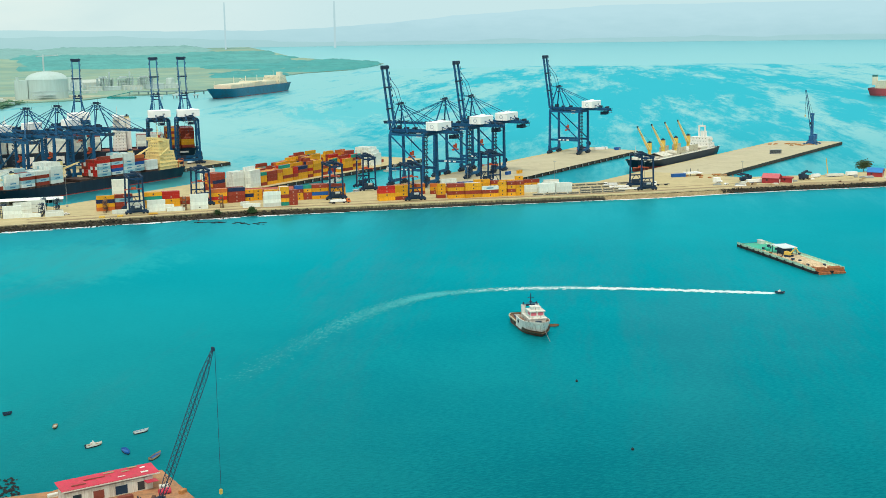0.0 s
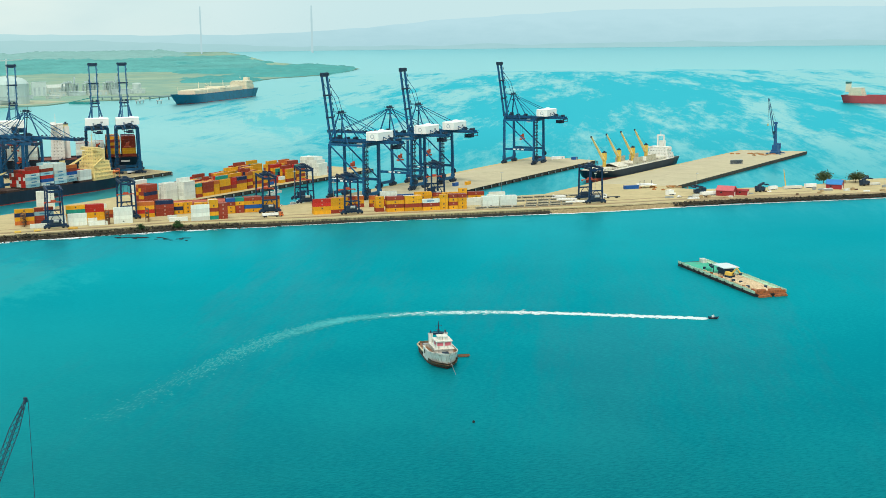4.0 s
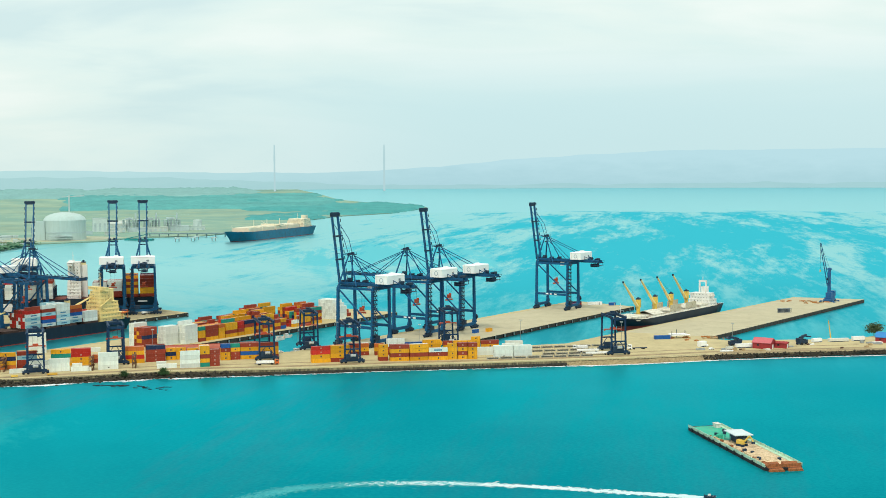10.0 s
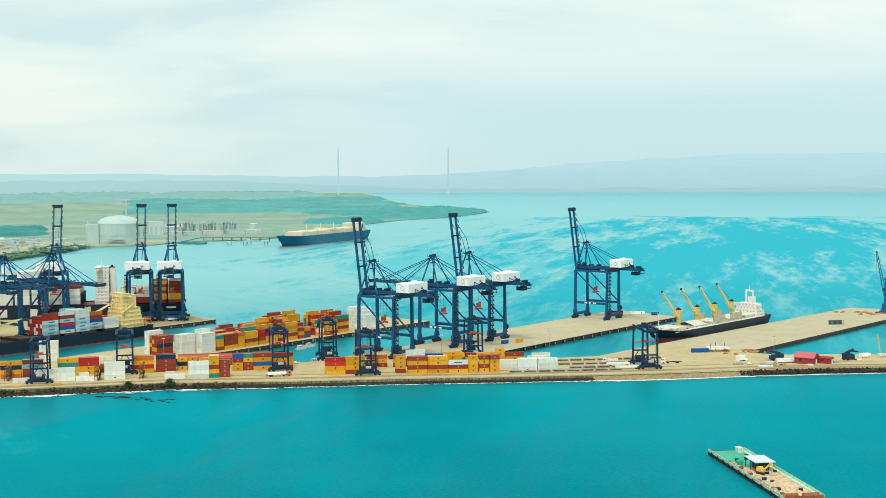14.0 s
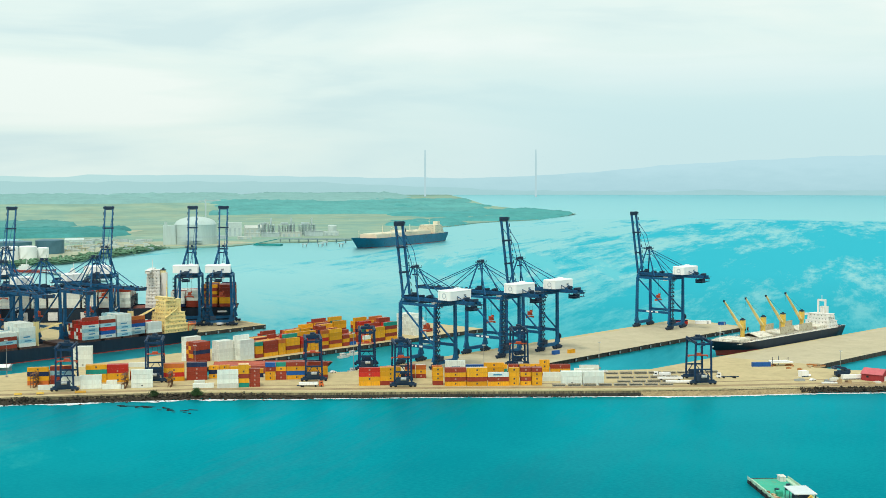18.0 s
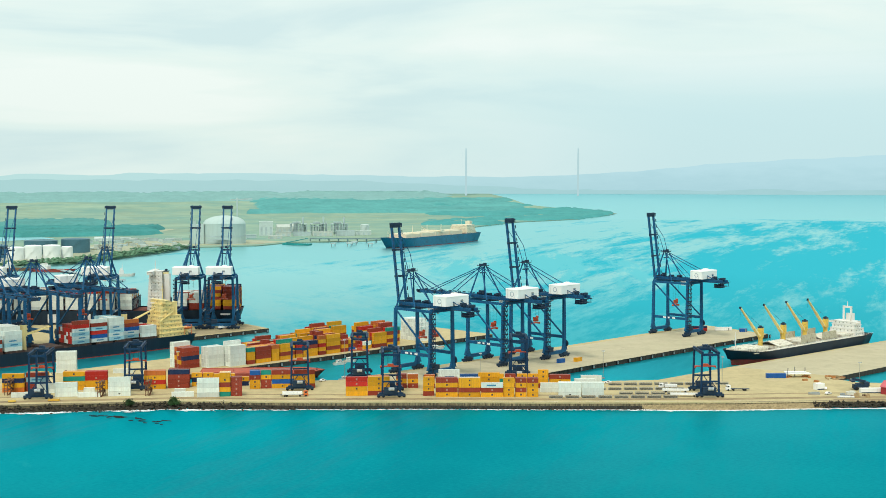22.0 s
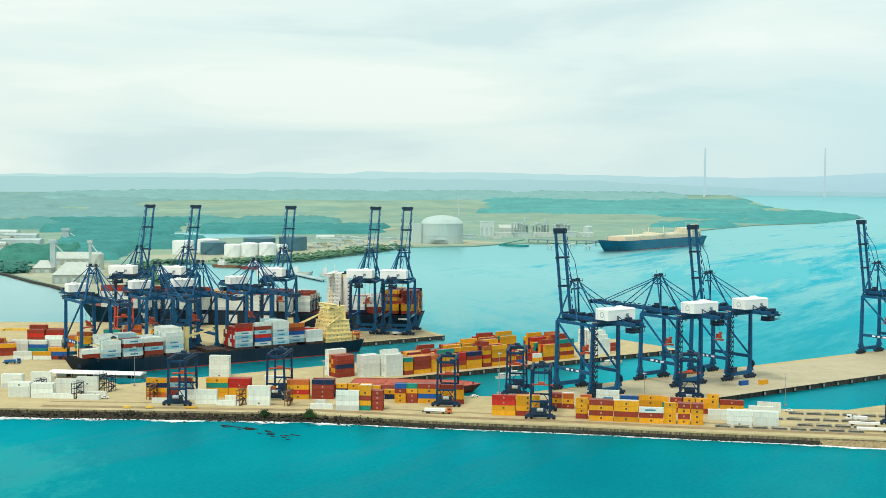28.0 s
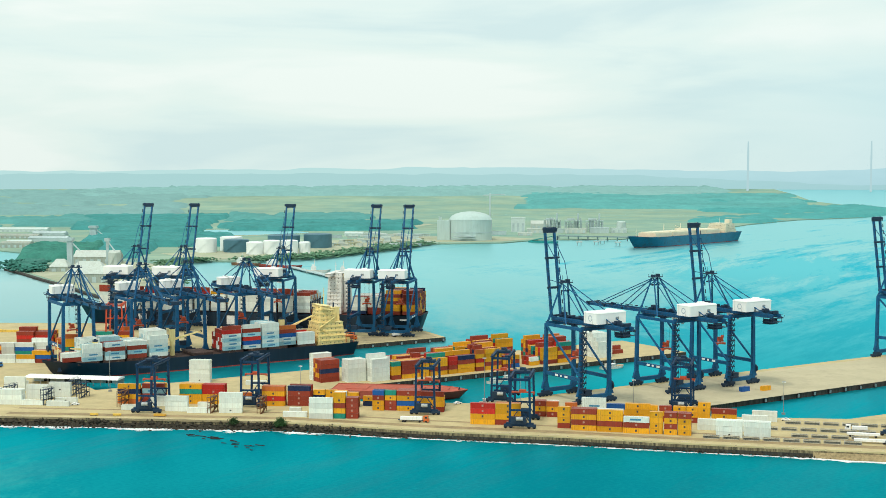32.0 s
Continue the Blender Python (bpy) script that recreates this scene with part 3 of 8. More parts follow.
    hd = Shape().box((0, -4.6, ap + .6), (7.6, 4.2, 0.4)).box((0, -4.6, ap - 4), (5.4, 1, 0.8))
    for a in (-3.6, -1.2, 1.2, 3.6):
        hd.beam((a, -2.6, ap + .6), (a, -2.6, ap + 2), 0.14, 0.14).beam((a, -6.6, ap + .6), (a, -6.6, ap + 2), 0.14, 0.14)
    hd.box((1.6, -4.6, ap + 1.5), (1.8, 2, 1.6)).box((-2, -4.6, ap + 1.3), (1.2, 2.6, 1.2)).beam((-2, -4.6, ap), (-2, -4.6, ap + 4.5), .12, .12)
    part("apex_platform", hd, crane_dark, c)
    # boom
    hinge = Vector((0, 3.5, GIRD + 2.4))
    tip = Vector((0, 3.5 + tip_out, GIRD + 2.4 + math.sqrt(max(boom * boom - tip_out * tip_out, 0)))) if boom_up else Vector((0, 3.5 + boom, GIRD + 2.2))
    d = (tip - hinge).normalized()
    nrm = Vector((1, 0, 0)).cross(d)
    for x in (-3.2, 3.2):
        b = part("boom_beam", Shape().beam(hinge + Vector((x, 0, 0)), tip + Vector((x, 0, 0)), 1.0, 1.6), crane_blue, c)
        st = Shape()
        for k in range(11):
            q = hinge + d * (3 + k * (boom - 6) / 10) + Vector((x * 1.3, 0, 0)) + nrm * 1.3
            st.beam(q, q + d * 2.4, 0.35, 0.5)
        part("ladder", st, crane_dark, b, kind="stuff")
    for f in (0.02, 0.33, 0.66, 0.98):
        q = hinge + d * boom * f
        ti = Shape().beam(q - Vector((4.4, 0, 0)), q + Vector((4.4, 0, 0)), 1.0, 1.2)
        if f > .5:
            ti.box(q + nrm * 0.8, (9.2, 1.6, 1.0))
        part("boom_tie", ti, crane_dark, c)
    q = tip - d * 1.6
    part("boom_head", Shape().box(q, (7.6, 2.2 if boom_up else 3.0, 3.0 if boom_up else 1.9)), crane_dark, c)
    apex = Vector((0, -4.4, ap))
    for x in (-1, 1):
        for f in (0.42, 0.86):
            e = hinge + d * boom * f + Vector((x * 3.2, 0, 0))
            a = apex + Vector((x * 2.2, 0, 0))
            if boom_up:      # folded forestays
                k = a.lerp(e, 0.5) + Vector((0, -3.0 if f > .5 else -1.5, 0))
                part("forestay", Shape().beam(a, k, 0.3, 0.3).beam(k, e, 0.3, 0.3), crane_blue, c)
            else:
                part("forestay", Shape().beam(a, e, 0.42, 0.42), crane_blue, c)
    # trolley with the driver's cab
    ty = -GAUGE * .45
    part("trolley", Shape().box((0, ty, GIRD + 0.6), (7.4, 6, 1.2)).box((0, ty, GIRD + 1.6), (4, 4, 1.4)), crane_dark, c)
    cab = part("operator_cab", Shape().box((2.6, ty - 5.0, GIRD - 1.6), (2.3, 2.8, 2.8)).box((2.6, ty - 5, GIRD), (2.7, 3.2, .3)), house_white, c)
    part("window", Shape().box((2.6, ty - 3.57, GIRD - 1.7), (2.0, .06, 1.9)).box((3.78, ty - 5, GIRD - 1.4), (.06, 2.3, 1.4)), glass_dark, cab)
    sp = Shape().box((0, ty, 24), (3.4, 2.2, 0.9)).box((0, ty, 22.6), (6.4, 2.4, 0.7)).box((-3.0, ty, 22.2), (.5, 2.6, 1.1)).box((3.0, ty, 22.2), (.5, 2.6, 1.1))
    sp.box((0, ty, 25.4), (2.4, 2.6, 1.8)).box((1.6, ty, 26.4), (1, 1.6, 1.6))
    spr = part("spreader", sp, spreader_red, c, "orange-red container spreader")
    rp = Shape()
    for a in (-1.6, 1.6):
        for b in (-1, 1):
            rp.tube((a, ty + b, 26), (a * 1.2, ty + b * 1.4, GIRD), 0.05, n=5)
    part("hoist_rope", rp, crane_dark, spr)
    part("floodlight", Shape().box((-4, -GAUGE - 1, GIRD - 1.5), (1.6, .5, .8)), steel_grey, c)
    part("floodlight", Shape().box((4, 1, GIRD - 1.6), (1.6, .5, .8)), steel_grey, c)
    part("maintenance_cage", Shape().box((1.2, -GAUGE - 21, GIRD - 2.6), (6.4, 5.6, .3)).box((-1.4, -GAUGE - 21, GIRD - 1.2), (.3, 5.6, 2.6)).box((3.9, -GAUGE - 21, GIRD - 1.2), (.3, 5.6, 2.6)).box((1.2, -GAUGE - 23, GIRD - 1.3), (4, 1.6, 2.2)), crane_dark, c)
    part("cable_reel", Shape().tube((h + .9, -GAUGE, 9.0), (h + 1.7, -GAUGE, 9.0), 2.3, n=20).tube((h + .7, -GAUGE, 9.0), (h + 1.9, -GAUGE, 9.0), .7, n=10), crane_dark, c)
    part("electric_cabin", Shape().box((-h + 4.5, -GAUGE - .2, 6.2), (4.6, 2.6, 2.8)).box((-h + 4.5, -GAUGE - .2, 7.7), (5, 3, .2)), crane_dark, c)
    part("platform", Shape().box((0, -GAUGE - 2.2, GIRD + 1.2), (18, 3.0, .25)).beam((-9, -GAUGE - 3.6, GIRD + 2.4), (9, -GAUGE - 3.6, GIRD + 2.4), .14, .14), crane_dark, c)
    return c


def frame_at(p, ang, flip=False):
    return Matrix.Translation(p) @ Matrix.Rotation(ang + (math.pi if flip else 0), 4, "Z")


WS_C = 576.0
up_label = "dark blue steel gantry crane with raised boom on the pier"
low_label = "dark blue steel gantry crane with lowered boom on the pier"
crane_up = sts_crane(frame_at(uv(600, WS_C), AX), True, 7.0, up_label)
for u in (709, 876):
    copy_thing(crane_up, frame_at(uv(u, WS_C), AX))
sts_crane(frame_at(uv(666, WS_C), AX), False, 0, low_label)
crane_old = sts_crane(frame_at(uv(402, 816.0), AX, True), False, 0, low_label, house_size=(14.5, 8.4, 5.4), house_y=-4.5)
for u in (446, 477, 519):
    copy_thing(crane_old, frame_at(uv(u, 816.0), AX, True))
LA = radians(-6.5)
LW, LN = Vector((math.cos(LA), math.sin(LA), 0)), Vector((-math.sin(LA), math.cos(LA), 0))
crane_left = sts_crane(frame_at(LW * -96.5 + LN * 1084 + Vector((0, 0, DECK)), LA), True, 17.0, up_label, boom=56.6)
for w in (-122.5, -193.0, -273.5, -313.0):
    copy_thing(crane_left, frame_at(LW * w + LN * 1084 + Vector((0, 0, DECK)), LA))


# ---- yard cranes ----
rtg_paint = mat("yard_crane_navy", (0.006, 0.036, 0.092), 0.6, vary=0.25, scale=0.3, dirt=(0.02, 0.025, 0.035), dirt_amount=0.25, spec=0.25)


def yard_crane(m, label):
    """Rubber-tyred gantry: x along the wheels, y across the stacks."""
    c = thing("yard_crane", label, "crane", m, "rubber-tyred yard cranes")
    W, L, H = 22.6, 10.0, 24.0
    for y in (-W / 2, W / 2):
        part("sill_beam", Shape().box((0, y, 2.0), (L + 3.5, 1.5, 1.8)), rtg_paint, c)
        for x in (-L / 2, L / 2):
            part("leg", Shape().beam((x, y, 2.6), (x * .9, y, H), 1.15, 1.05), rtg_paint, c)
            for k in (-1.3, 1.3):
                part("wheel", Shape().tube((x * 1.15 + k, y - .5, .9), (x * 1.15 + k, y + .5, .9), .9, n=12), tyre, c)
            part("bogie", Shape().box((x * 1.15, y, 1.5), (4.2, 1.7, 1.2)), crane_dark, c)
        part("cross_brace", Shape().beam((-L / 2 * .95, y, 9), (L / 2 * .95, y, 9), .7, .9).beam((-L / 2 * .95, y, 3.4), (-L / 2 * .2, y, 8.8), .4, .4).beam((L / 2 * .95, y, 3.4), (L / 2 * .2, y, 8.8), .4, .4), rtg_paint, c)
        part("end_beam", Shape().beam((-L / 2 * .9, y, H), (L / 2 * .9, y, H), 1.0, 1.2), rtg_paint, c)
    for x in (-L / 2 * .9, L / 2 * .9):
        part("main_girder", Shape().beam((x, -W / 2 - 1.5, H + .9), (x, W / 2 + 1.5, H + .9), 1.0, 1.6), rtg_paint, c)
    r = Shape()
    for x in (-L / 2 - .2, L / 2 + .2):
        r.box((x, 0, H + .9), (.8, W + 2, .1)).beam((x, -W / 2 - 1, H + 2), (x, W / 2 + 1, H + 2), .1, .1)
        for k in range(10):
            r.beam((x, -W / 2 - 1 + k * 2.5, H + .9), (x, -W / 2 - 1 + k * 2.5, H + 2), .08, .08)
    part("walkway", r, crane_dark, c)
    t = part("trolley", Shape().box((0, 2, H + 2.2), (7.6, 4.4, .8)).box((0, 3, H + 3.2), (3, 2.0, 1.3)).box((1.5, .8, H + 3.0), (1.4, 1.4, .9)), crane_dark, c)
    part("operator_cab", Shape().box((2.2, -1.8, H - 1.0), (2, 2.2, 2.4)), crane_dark, t)
    part("power_pack", Shape().box((-.6, -W / 2 - 1.0, 4.2), (7.4, 2.4, 3.4)).box((2.8, -W / 2 - .9, 3.6), (1.2, 1.2, 1.6)), crane_dark, c)
    part("fuel_tank", Shape().tube((-1.6, -W / 2 - 2.6, 5.2), (1.6, -W / 2 - 2.6, 5.2), .9, n=12), mat("generator_grey", (.42, .44, .44), .5, vary=.15, scale=.6, dirt=GRIME), c, "grey cylindrical tank")
    part("control_box", Shape().box((0, W / 2 + .9, 4), (6.2, 1.6, 3.2)), crane_dark, c)
    s = part("spreader", Shape().box((0, 2, 15.6), (12.0, 1.9, .55)).box((0, 2, 16.4), (3.4, 2.2, 1.1)).box((-5.7, 2, 15.2), (.5, 2.4, 1)).box((5.7, 2, 15.2), (.5, 2.4, 1)), spreader_red, c, "orange-red spreader beam")
    rp = Shape()
    for a in (-1.5, 1.5):
        for b in (1, 3):
            rp.tube((a, b, 16.8), (a, b, H + 2.2), .05, n=5)
    part("hoist_rope", rp, crane_dark, s)
    st = Shape()
    for k in range(7):
        st.beam((L / 2 * .9 + .9, W / 2, 3 + k * 2.7), (L / 2 * .5 + .9, W / 2, 5.7 + k * 2.7), .5, .12)
    part("ladder", st, crane_dark, c)
    return c


RTG = "navy rubber-tyred gantry crane straddling the container rows"
rtg = yard_crane(frame_at(Vector((-73, 762, DECK)), radians(-2)), RTG)
for x, y, a in ((-23, 782, -2), (71.5, 768, -3), (110, 805, -6), (121, 736, -5), (205, 782, -10), (297, 708, -9)):
    copy_thing(rtg, frame_at(Vector((x, y, DECK)), radians(a)))

# ---- shipping containers ----
PAINT = {
    "Y": ("yellow", (0.74, 0.355, 0.020)), "B": ("brown-red", (0.30, 0.050, 0.028)), "R": ("bright red", (0.52, 0.032, 0.022)),
    "O": ("orange", (0.56, 0.15, 0.035)), "W": ("white", (0.73, 0.775, 0.72)), "N": ("navy blue", (0.015, 0.030, 0.085)),
    "U": ("blue", (0.018, 0.105, 0.36)), "G": ("teal green", (0.018, 0.26, 0.20)), "S": ("silver-grey", (0.66, 0.74, 0.71)), "L": ("pale blue", (0.36, 0.60, 0.66))}
# Here faded lightens the container tops, standing in for skylight on the roofs.
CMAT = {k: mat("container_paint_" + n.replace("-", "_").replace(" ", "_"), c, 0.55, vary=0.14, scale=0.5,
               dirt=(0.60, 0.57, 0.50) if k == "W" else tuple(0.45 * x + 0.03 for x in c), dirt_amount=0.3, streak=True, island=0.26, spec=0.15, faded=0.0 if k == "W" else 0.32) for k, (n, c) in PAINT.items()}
mark_dark = mat("dark_marking", (0.05, 0.05, 0.055), 0.6)
mark_blue = mat("blue_marking", (0.05, 0.22, 0.38), 0.6)
mark_white = mat("white_marking", (0.72, 0.72, 0.70), 0.6)
CONT = {}
LEN = {40: 12.19, 20: 6.06}
CH = 2.66


def container_mesh(feet, key):
    """Frame, ribbed sides, roof, and the door end, as mesh data shared by alike boxes."""
    if (feet, key) in CONT:
        return CONT[feet, key]
    L, W, H = LEN[feet], 2.44, CH - 0.04
    s = Shape()
    for x in (-L / 2 + .09, L / 2 - .09):
        for y in (-W / 2 + .09, W / 2 - .09):
            s.box((x, y, H / 2), (.18, .18, H))
        s.box((x, 0, .08), (.18, W - .36, .16)).box((x, 0, H - .07), (.18, W - .36, .14))
    for y in (-W / 2 + .07, W / 2 - .07):
        s.box((0, y, .08), (L - .36, .14, .16)).box((0, y, H - .06), (L - .36, .14, .12))
    n = 14 if feet == 40 else 7
    for sy in (-1, 1):
        vs, fs = [], []
        for k in range(2 * n + 1):
            x = -L / 2 + .18 + k * (L - .36) / (2 * n)
            y = sy * (W / 2 - (.04 if k % 2 else .08))
            vs += [(x, y, .14), (x, y, H - .1)]
        for k in range(2 * n):
            q = (2 * k, 2 * k + 2, 2 * k + 3, 2 * k + 1)
            fs.append(q if sy < 0 else q[::-1])
        s.add(vs, fs)
    s.box((0, 0, H - .08), (L - .3, W - .2, .06)).box((0, 0, .12), (L - .3, W - .3, .08))
    for k in range(1, n):
        s.box((-L / 2 + k * L / n, 0, H - .04), (.12, W - .4, .04))
    s.box((-L / 2 + .12, 0, H / 2), (.06, W - .36, H - .3)).box((L / 2 - .16, 0, H / 2), (.05, W - .36, H - .3))
    d = Shape()
    for y in (-.53, .53):
        d.box((L / 2 - .08, y, H / 2), (.06, 1.0, H - .3))
        for b in (-.28, .22):
            d.tube((L / 2 - .03, y + b, .15), (L / 2 - .03, y + b, H - .12), .035, n=5)
    body = s.mesh("container_" + PAINT[key][0].replace(" ", "_").replace("-", "_"), CMAT[key])
    door = d.mesh("door", CMAT[key])
    mk = None
    if key in "YBR":
        mk = Shape().box((0, 0, H * .52), (.85, .03, 1.0)).mesh("marking", mark_dark if key in "Y" else mat("faded_marking", (.40, .22, .18), .7))
    elif key in "SL" or (key == "W" and feet == 40):
        w = 5.2 if key in "SL" else 1.0
        mk = Shape().box((w * .08, 0, H * .5), (w, .03, .85 if key in "SL" else .7))
        mk = mk.mesh("marking", mark_blue if key in "SL" else mark_dark)
    CONT[feet, key] = body, door, mk
    return CONT[feet, key]


def container(x, y, z, rz, feet, key, parent=None, where="stacked on the quay", flip=False):
    body, door, mk = container_mesh(feet, key)
    ob = new("container", body)
    if parent:
        ob.parent = parent
        ob.matrix_local = frame_at(Vector((x, y, z)), rz, flip)
    else:
        ob.name = "shipping_container"
        tagged(ob, f"{PAINT[key][0]} {feet}-foot steel shipping container {where}", "shipping container", "containers of the quay rows")
        ob.matrix_world = frame_at(Vector((x, y, z)), rz, flip)
        part("door", door, None, ob)
        if mk and random.random() < (0.85 if key != "W" else 0.15):
            for sy in (-1, 1):
                part("marking", mk, None, ob, "plain marking panel", at=Matrix.Translation((0, sy * 1.215, 0)))
    return ob


def quay_angle(x):
    return radians(float(np.interp(x, [-150, 0, 70, 130, 200, 260], [-1, -2, -3, -6, -10, -11])))


def quay_stack(x, y, feet, keys, rows):
    """Boxes piled from the front left corner (x, y), rows deep behind one another."""
    a = quay_angle(x)
    d, n = Vector((math.cos(a), math.sin(a), 0)), Vector((-math.sin(a), math.cos(a), 0))
    for r in range(rows):
        ks = list(keys)
        if r:
            ks = ks[:max(1, len(ks) - random.choice((0, 0, 1)))]
            ks = [k if random.random() < .6 else random.choice("YYBBBRNOW") for k in ks] if "W" not in keys else ks
        for i, k in enumerate(ks):
            p = Vector((x, y, 0)) + d * (LEN[feet] / 2 + random.uniform(-.06, .06)) + n * (1.22 + r * 2.75 + random.uniform(-.05, .05))
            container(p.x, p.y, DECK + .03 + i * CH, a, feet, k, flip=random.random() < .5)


ROWS = [
    "-159.1 768.8 40 WWW 2", "-173 772 40 WWW 2", "-187.5 800 40 WWW 2", "-147.3 768 40 W 1", "-151.4 786.2 40 WWW 1", "-141.6 793.9 40 WWW 1", "-173.7 809.7 40 WWW 2", "-132.2 765.8 40 W 1",
    "-131.6 775.7 40 W 1", "-96.8 776 40 OYNY 2", "-84 778 40 BBLB 2", "-76.9 769.7 40 WW 1", "-88.9 757.5 40 W 1", "-65.3 756.3 40 WWW 1",
    "-63.5 778 40 YYGY 2", "-51 778 40 YYRR 2", "-52.6 752.5 40 W 1", "-51 768 20 W 1", "-36 753.7 40 WWWW 1", "-38.0 784 40 BO 2", "-17.8 774.5 40 YRYO 2",
    "-4.3 776 40 BBBN 3", "-0.9 745.6 40 W 1", "0.2 757 20 W 1", "13.1 742.2 40 WWWW 1", "25.5 742.9 20 GYBYY 3", "31.8 743.4 20 BBBB 2",
    "9 780 20 YNY 2", "15.5 780 20 YYY 2", "22 774 40 BYY 2", "36 778 20 NY 1", "42.5 766 20 YYBU 2", "48.9 766.5 20 BBYG 2", "55.3 766 40 YUYB 3",
    "67.9 764.5 40 BYYB 2", "95.4 733.6 40 YYRR 2", "107.8 733.1 40 BYYY 2", "126.7 756 20 BYB 2", "133.2 755 20 BYO 2", "138.3 727 20 BYYY 2",
    "144.8 722.5 40 YBYB 2", "157.2 720 40 YBYY 2", "169.6 717.6 40 YBS 1", "182.0 716.6 20 YYYY 2", "188.7 715.3 20 YBYB 2", "195.1 714 20 YYYB 2",
    "142.6 752 20 BYO 1", "150.9 752 40 BBSS 1", "163.3 750.5 40 BYU 1", "171.8 738 40 BYYY 1", "176.6 749 40 YGY 1", "189.4 747 20 BYB 1",
    "196.2 746 20 BYY 1", "202.6 745 20 BYY 1", "208.0 743 20 BYYY 1", "214.5 741.4 40 BYB 1", "229 739 40 WW 1", "236 751 40 WW 1",
    "212.6 711.5 40 WWW 2", "225.2 708.8 40 WWW 2", "206 728 40 WW 2", "219 726 40 WW 1"]
for line in ROWS:
    a, b, f, k, r = line.split()
    quay_stack(float(a), float(b), int(f), k, int(r))


def pile(u0, v0, feet, cols, label="stack of steel containers on the pier", z=DECK, along=1, ang=AX):
    """A block of containers: cols is a row of strings (bottom to top), laid side by side across the pier."""
    st = thing("container_stack", label, "container stack", frame_at(uv(u0, v0, z), ang), "container stacks")
    for r, keys in enumerate(cols):
        for i, k in enumerate(keys):
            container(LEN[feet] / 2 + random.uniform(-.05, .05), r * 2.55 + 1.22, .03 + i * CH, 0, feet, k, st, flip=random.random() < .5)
    return st


def cols(front, n, mixed="YYYYBBBBORRGN"):
    out = [front]
    for _ in range(n - 1):
        h = max(1, len(front) + random.choice((-1, 0, 0, 0, 1)))
        out.append("".join(random.choice(mixed) for _ in range(h)))
    return out


MIDL = "stack of yellow and brown-red containers on the pier"
pile(505, 682, 40, ["BBNBB", "BYBBB", "BYBYB", "BBYBO", "WWWWWW", "WWWWWW"], "stack of brown-red and white containers on the pier")
pile(519, 675, 40, ["WWWWW", "WWWWW", "WWWWW"], "stack of white refrigerated containers on the pier")
pile(532, 669, 40, ["WWWWW", "WWWWW", "WWWWWW"], "stack of white refrigerated containers on the pier")
for u, front, n, f in ((545.5, "BYYG", 4, 20), (552.5, "YBBB", 5, 40), (565.5, "YYYO", 5, 20), (572.5, "YBYY", 6, 40), (586, "YBRR", 5, 20), (592.5, "YYBN", 6, 40),
                       (606, "BYRYO", 5, 20), (613, "YBYYY", 6, 40), (626.5, "BYB", 5, 20), (633, "UBY", 4, 20), (648, "YW", 4, 20),
                       (657, "BYYY", 6, 40), (670, "YBYBG", 5, 40)):
    pile(u, 668.5, f, cols(front, n), MIDL)
for u, front, n in ((560, "BYBB", 4), (574, "YBYB", 5), (588, "YYBYY", 4), (603, "BYYBY", 4), (618, "YBYYBB", 5), (634, "YBYBYY", 4), (660, "YYBYR", 4), (674, "BYYBY", 4)):
    pile(u, 686, 40, cols(front, n), MIDL)
pile(705, 671, 40, ["WWWW", "WWWWW", "WWWWWW", "WWWWWW", "WWWWWW", "WWWWWW", "WWWWWW", "WWWWWW"], "stack of white refrigerated containers on the pier")
pile(562, 706, 40, ["BBW", "BBB"], MIDL)
pile(578, 704, 40, ["RBBR", "RRB"], MIDL)
pile(722, 680, 40, ["B", "BB"], MIDL)
pile(706, 682, 40, ["W"], MIDL)

for x, y, a, keys in ((-232, 929, 24, ("BBY", "BYB", "BBB", "OBB")), (-247, 950, 24, ("BRB", "BBB", "BYB", "BBB")), (-262, 972, 24, ("BBO", "BYB", "BBB"))):
    st = thing("container_stack", "stack of brown-red containers at the back of the pier", "container stack", frame_at(Vector((x, y, DECK)), radians(a)), "container stacks")
    for r, ks in enumerate(keys):
        for i, k in enumerate(ks):
            container(0, r * 2.55, .03 + i * CH, 0, 40, k, st, flip=random.random() < .5)
for x, y, k in ((246, 838, "U"), (258.5, 842, "Y")):
    container(x, y, DECK + .03, AX, 20, k, where="standing alone at the pier edge")

# ---- ships and boats ----
def hull_ring(L, B, z, zlo, zhi, rake, stern=0.80, full=0.74, n=18):
    """The outline of a hull at height z: stern at x = 0, bow towards +x."""
    k = max(0.0, min(1.0, (z - zlo) / (zhi - zlo)))
    Lz, x0 = L - rake * (1 - k), -0.0 + rake * 0.35 * (1 - k)
    a = full + 0.08 * k
    half = []
    for i in range(n + 1):
        f = i / n
        f = f ** 0.8 if f < 1 else 1.0
        w = min(1.0, (stern - .18 * (1 - k)) + (1.2 - stern) * min(1.0, f / 0.16))
        if f > a:
            w *= max(0.0, 1 - ((f - a) / (1 - a)) ** (1.9 + .8 * k))
        half.append((x0 + (Lz - x0) * f, B / 2 * max(w, 0.012)))
    return [(x, -y, z) for x, y in half] + [(x, y, z) for x, y in half[::-1]]


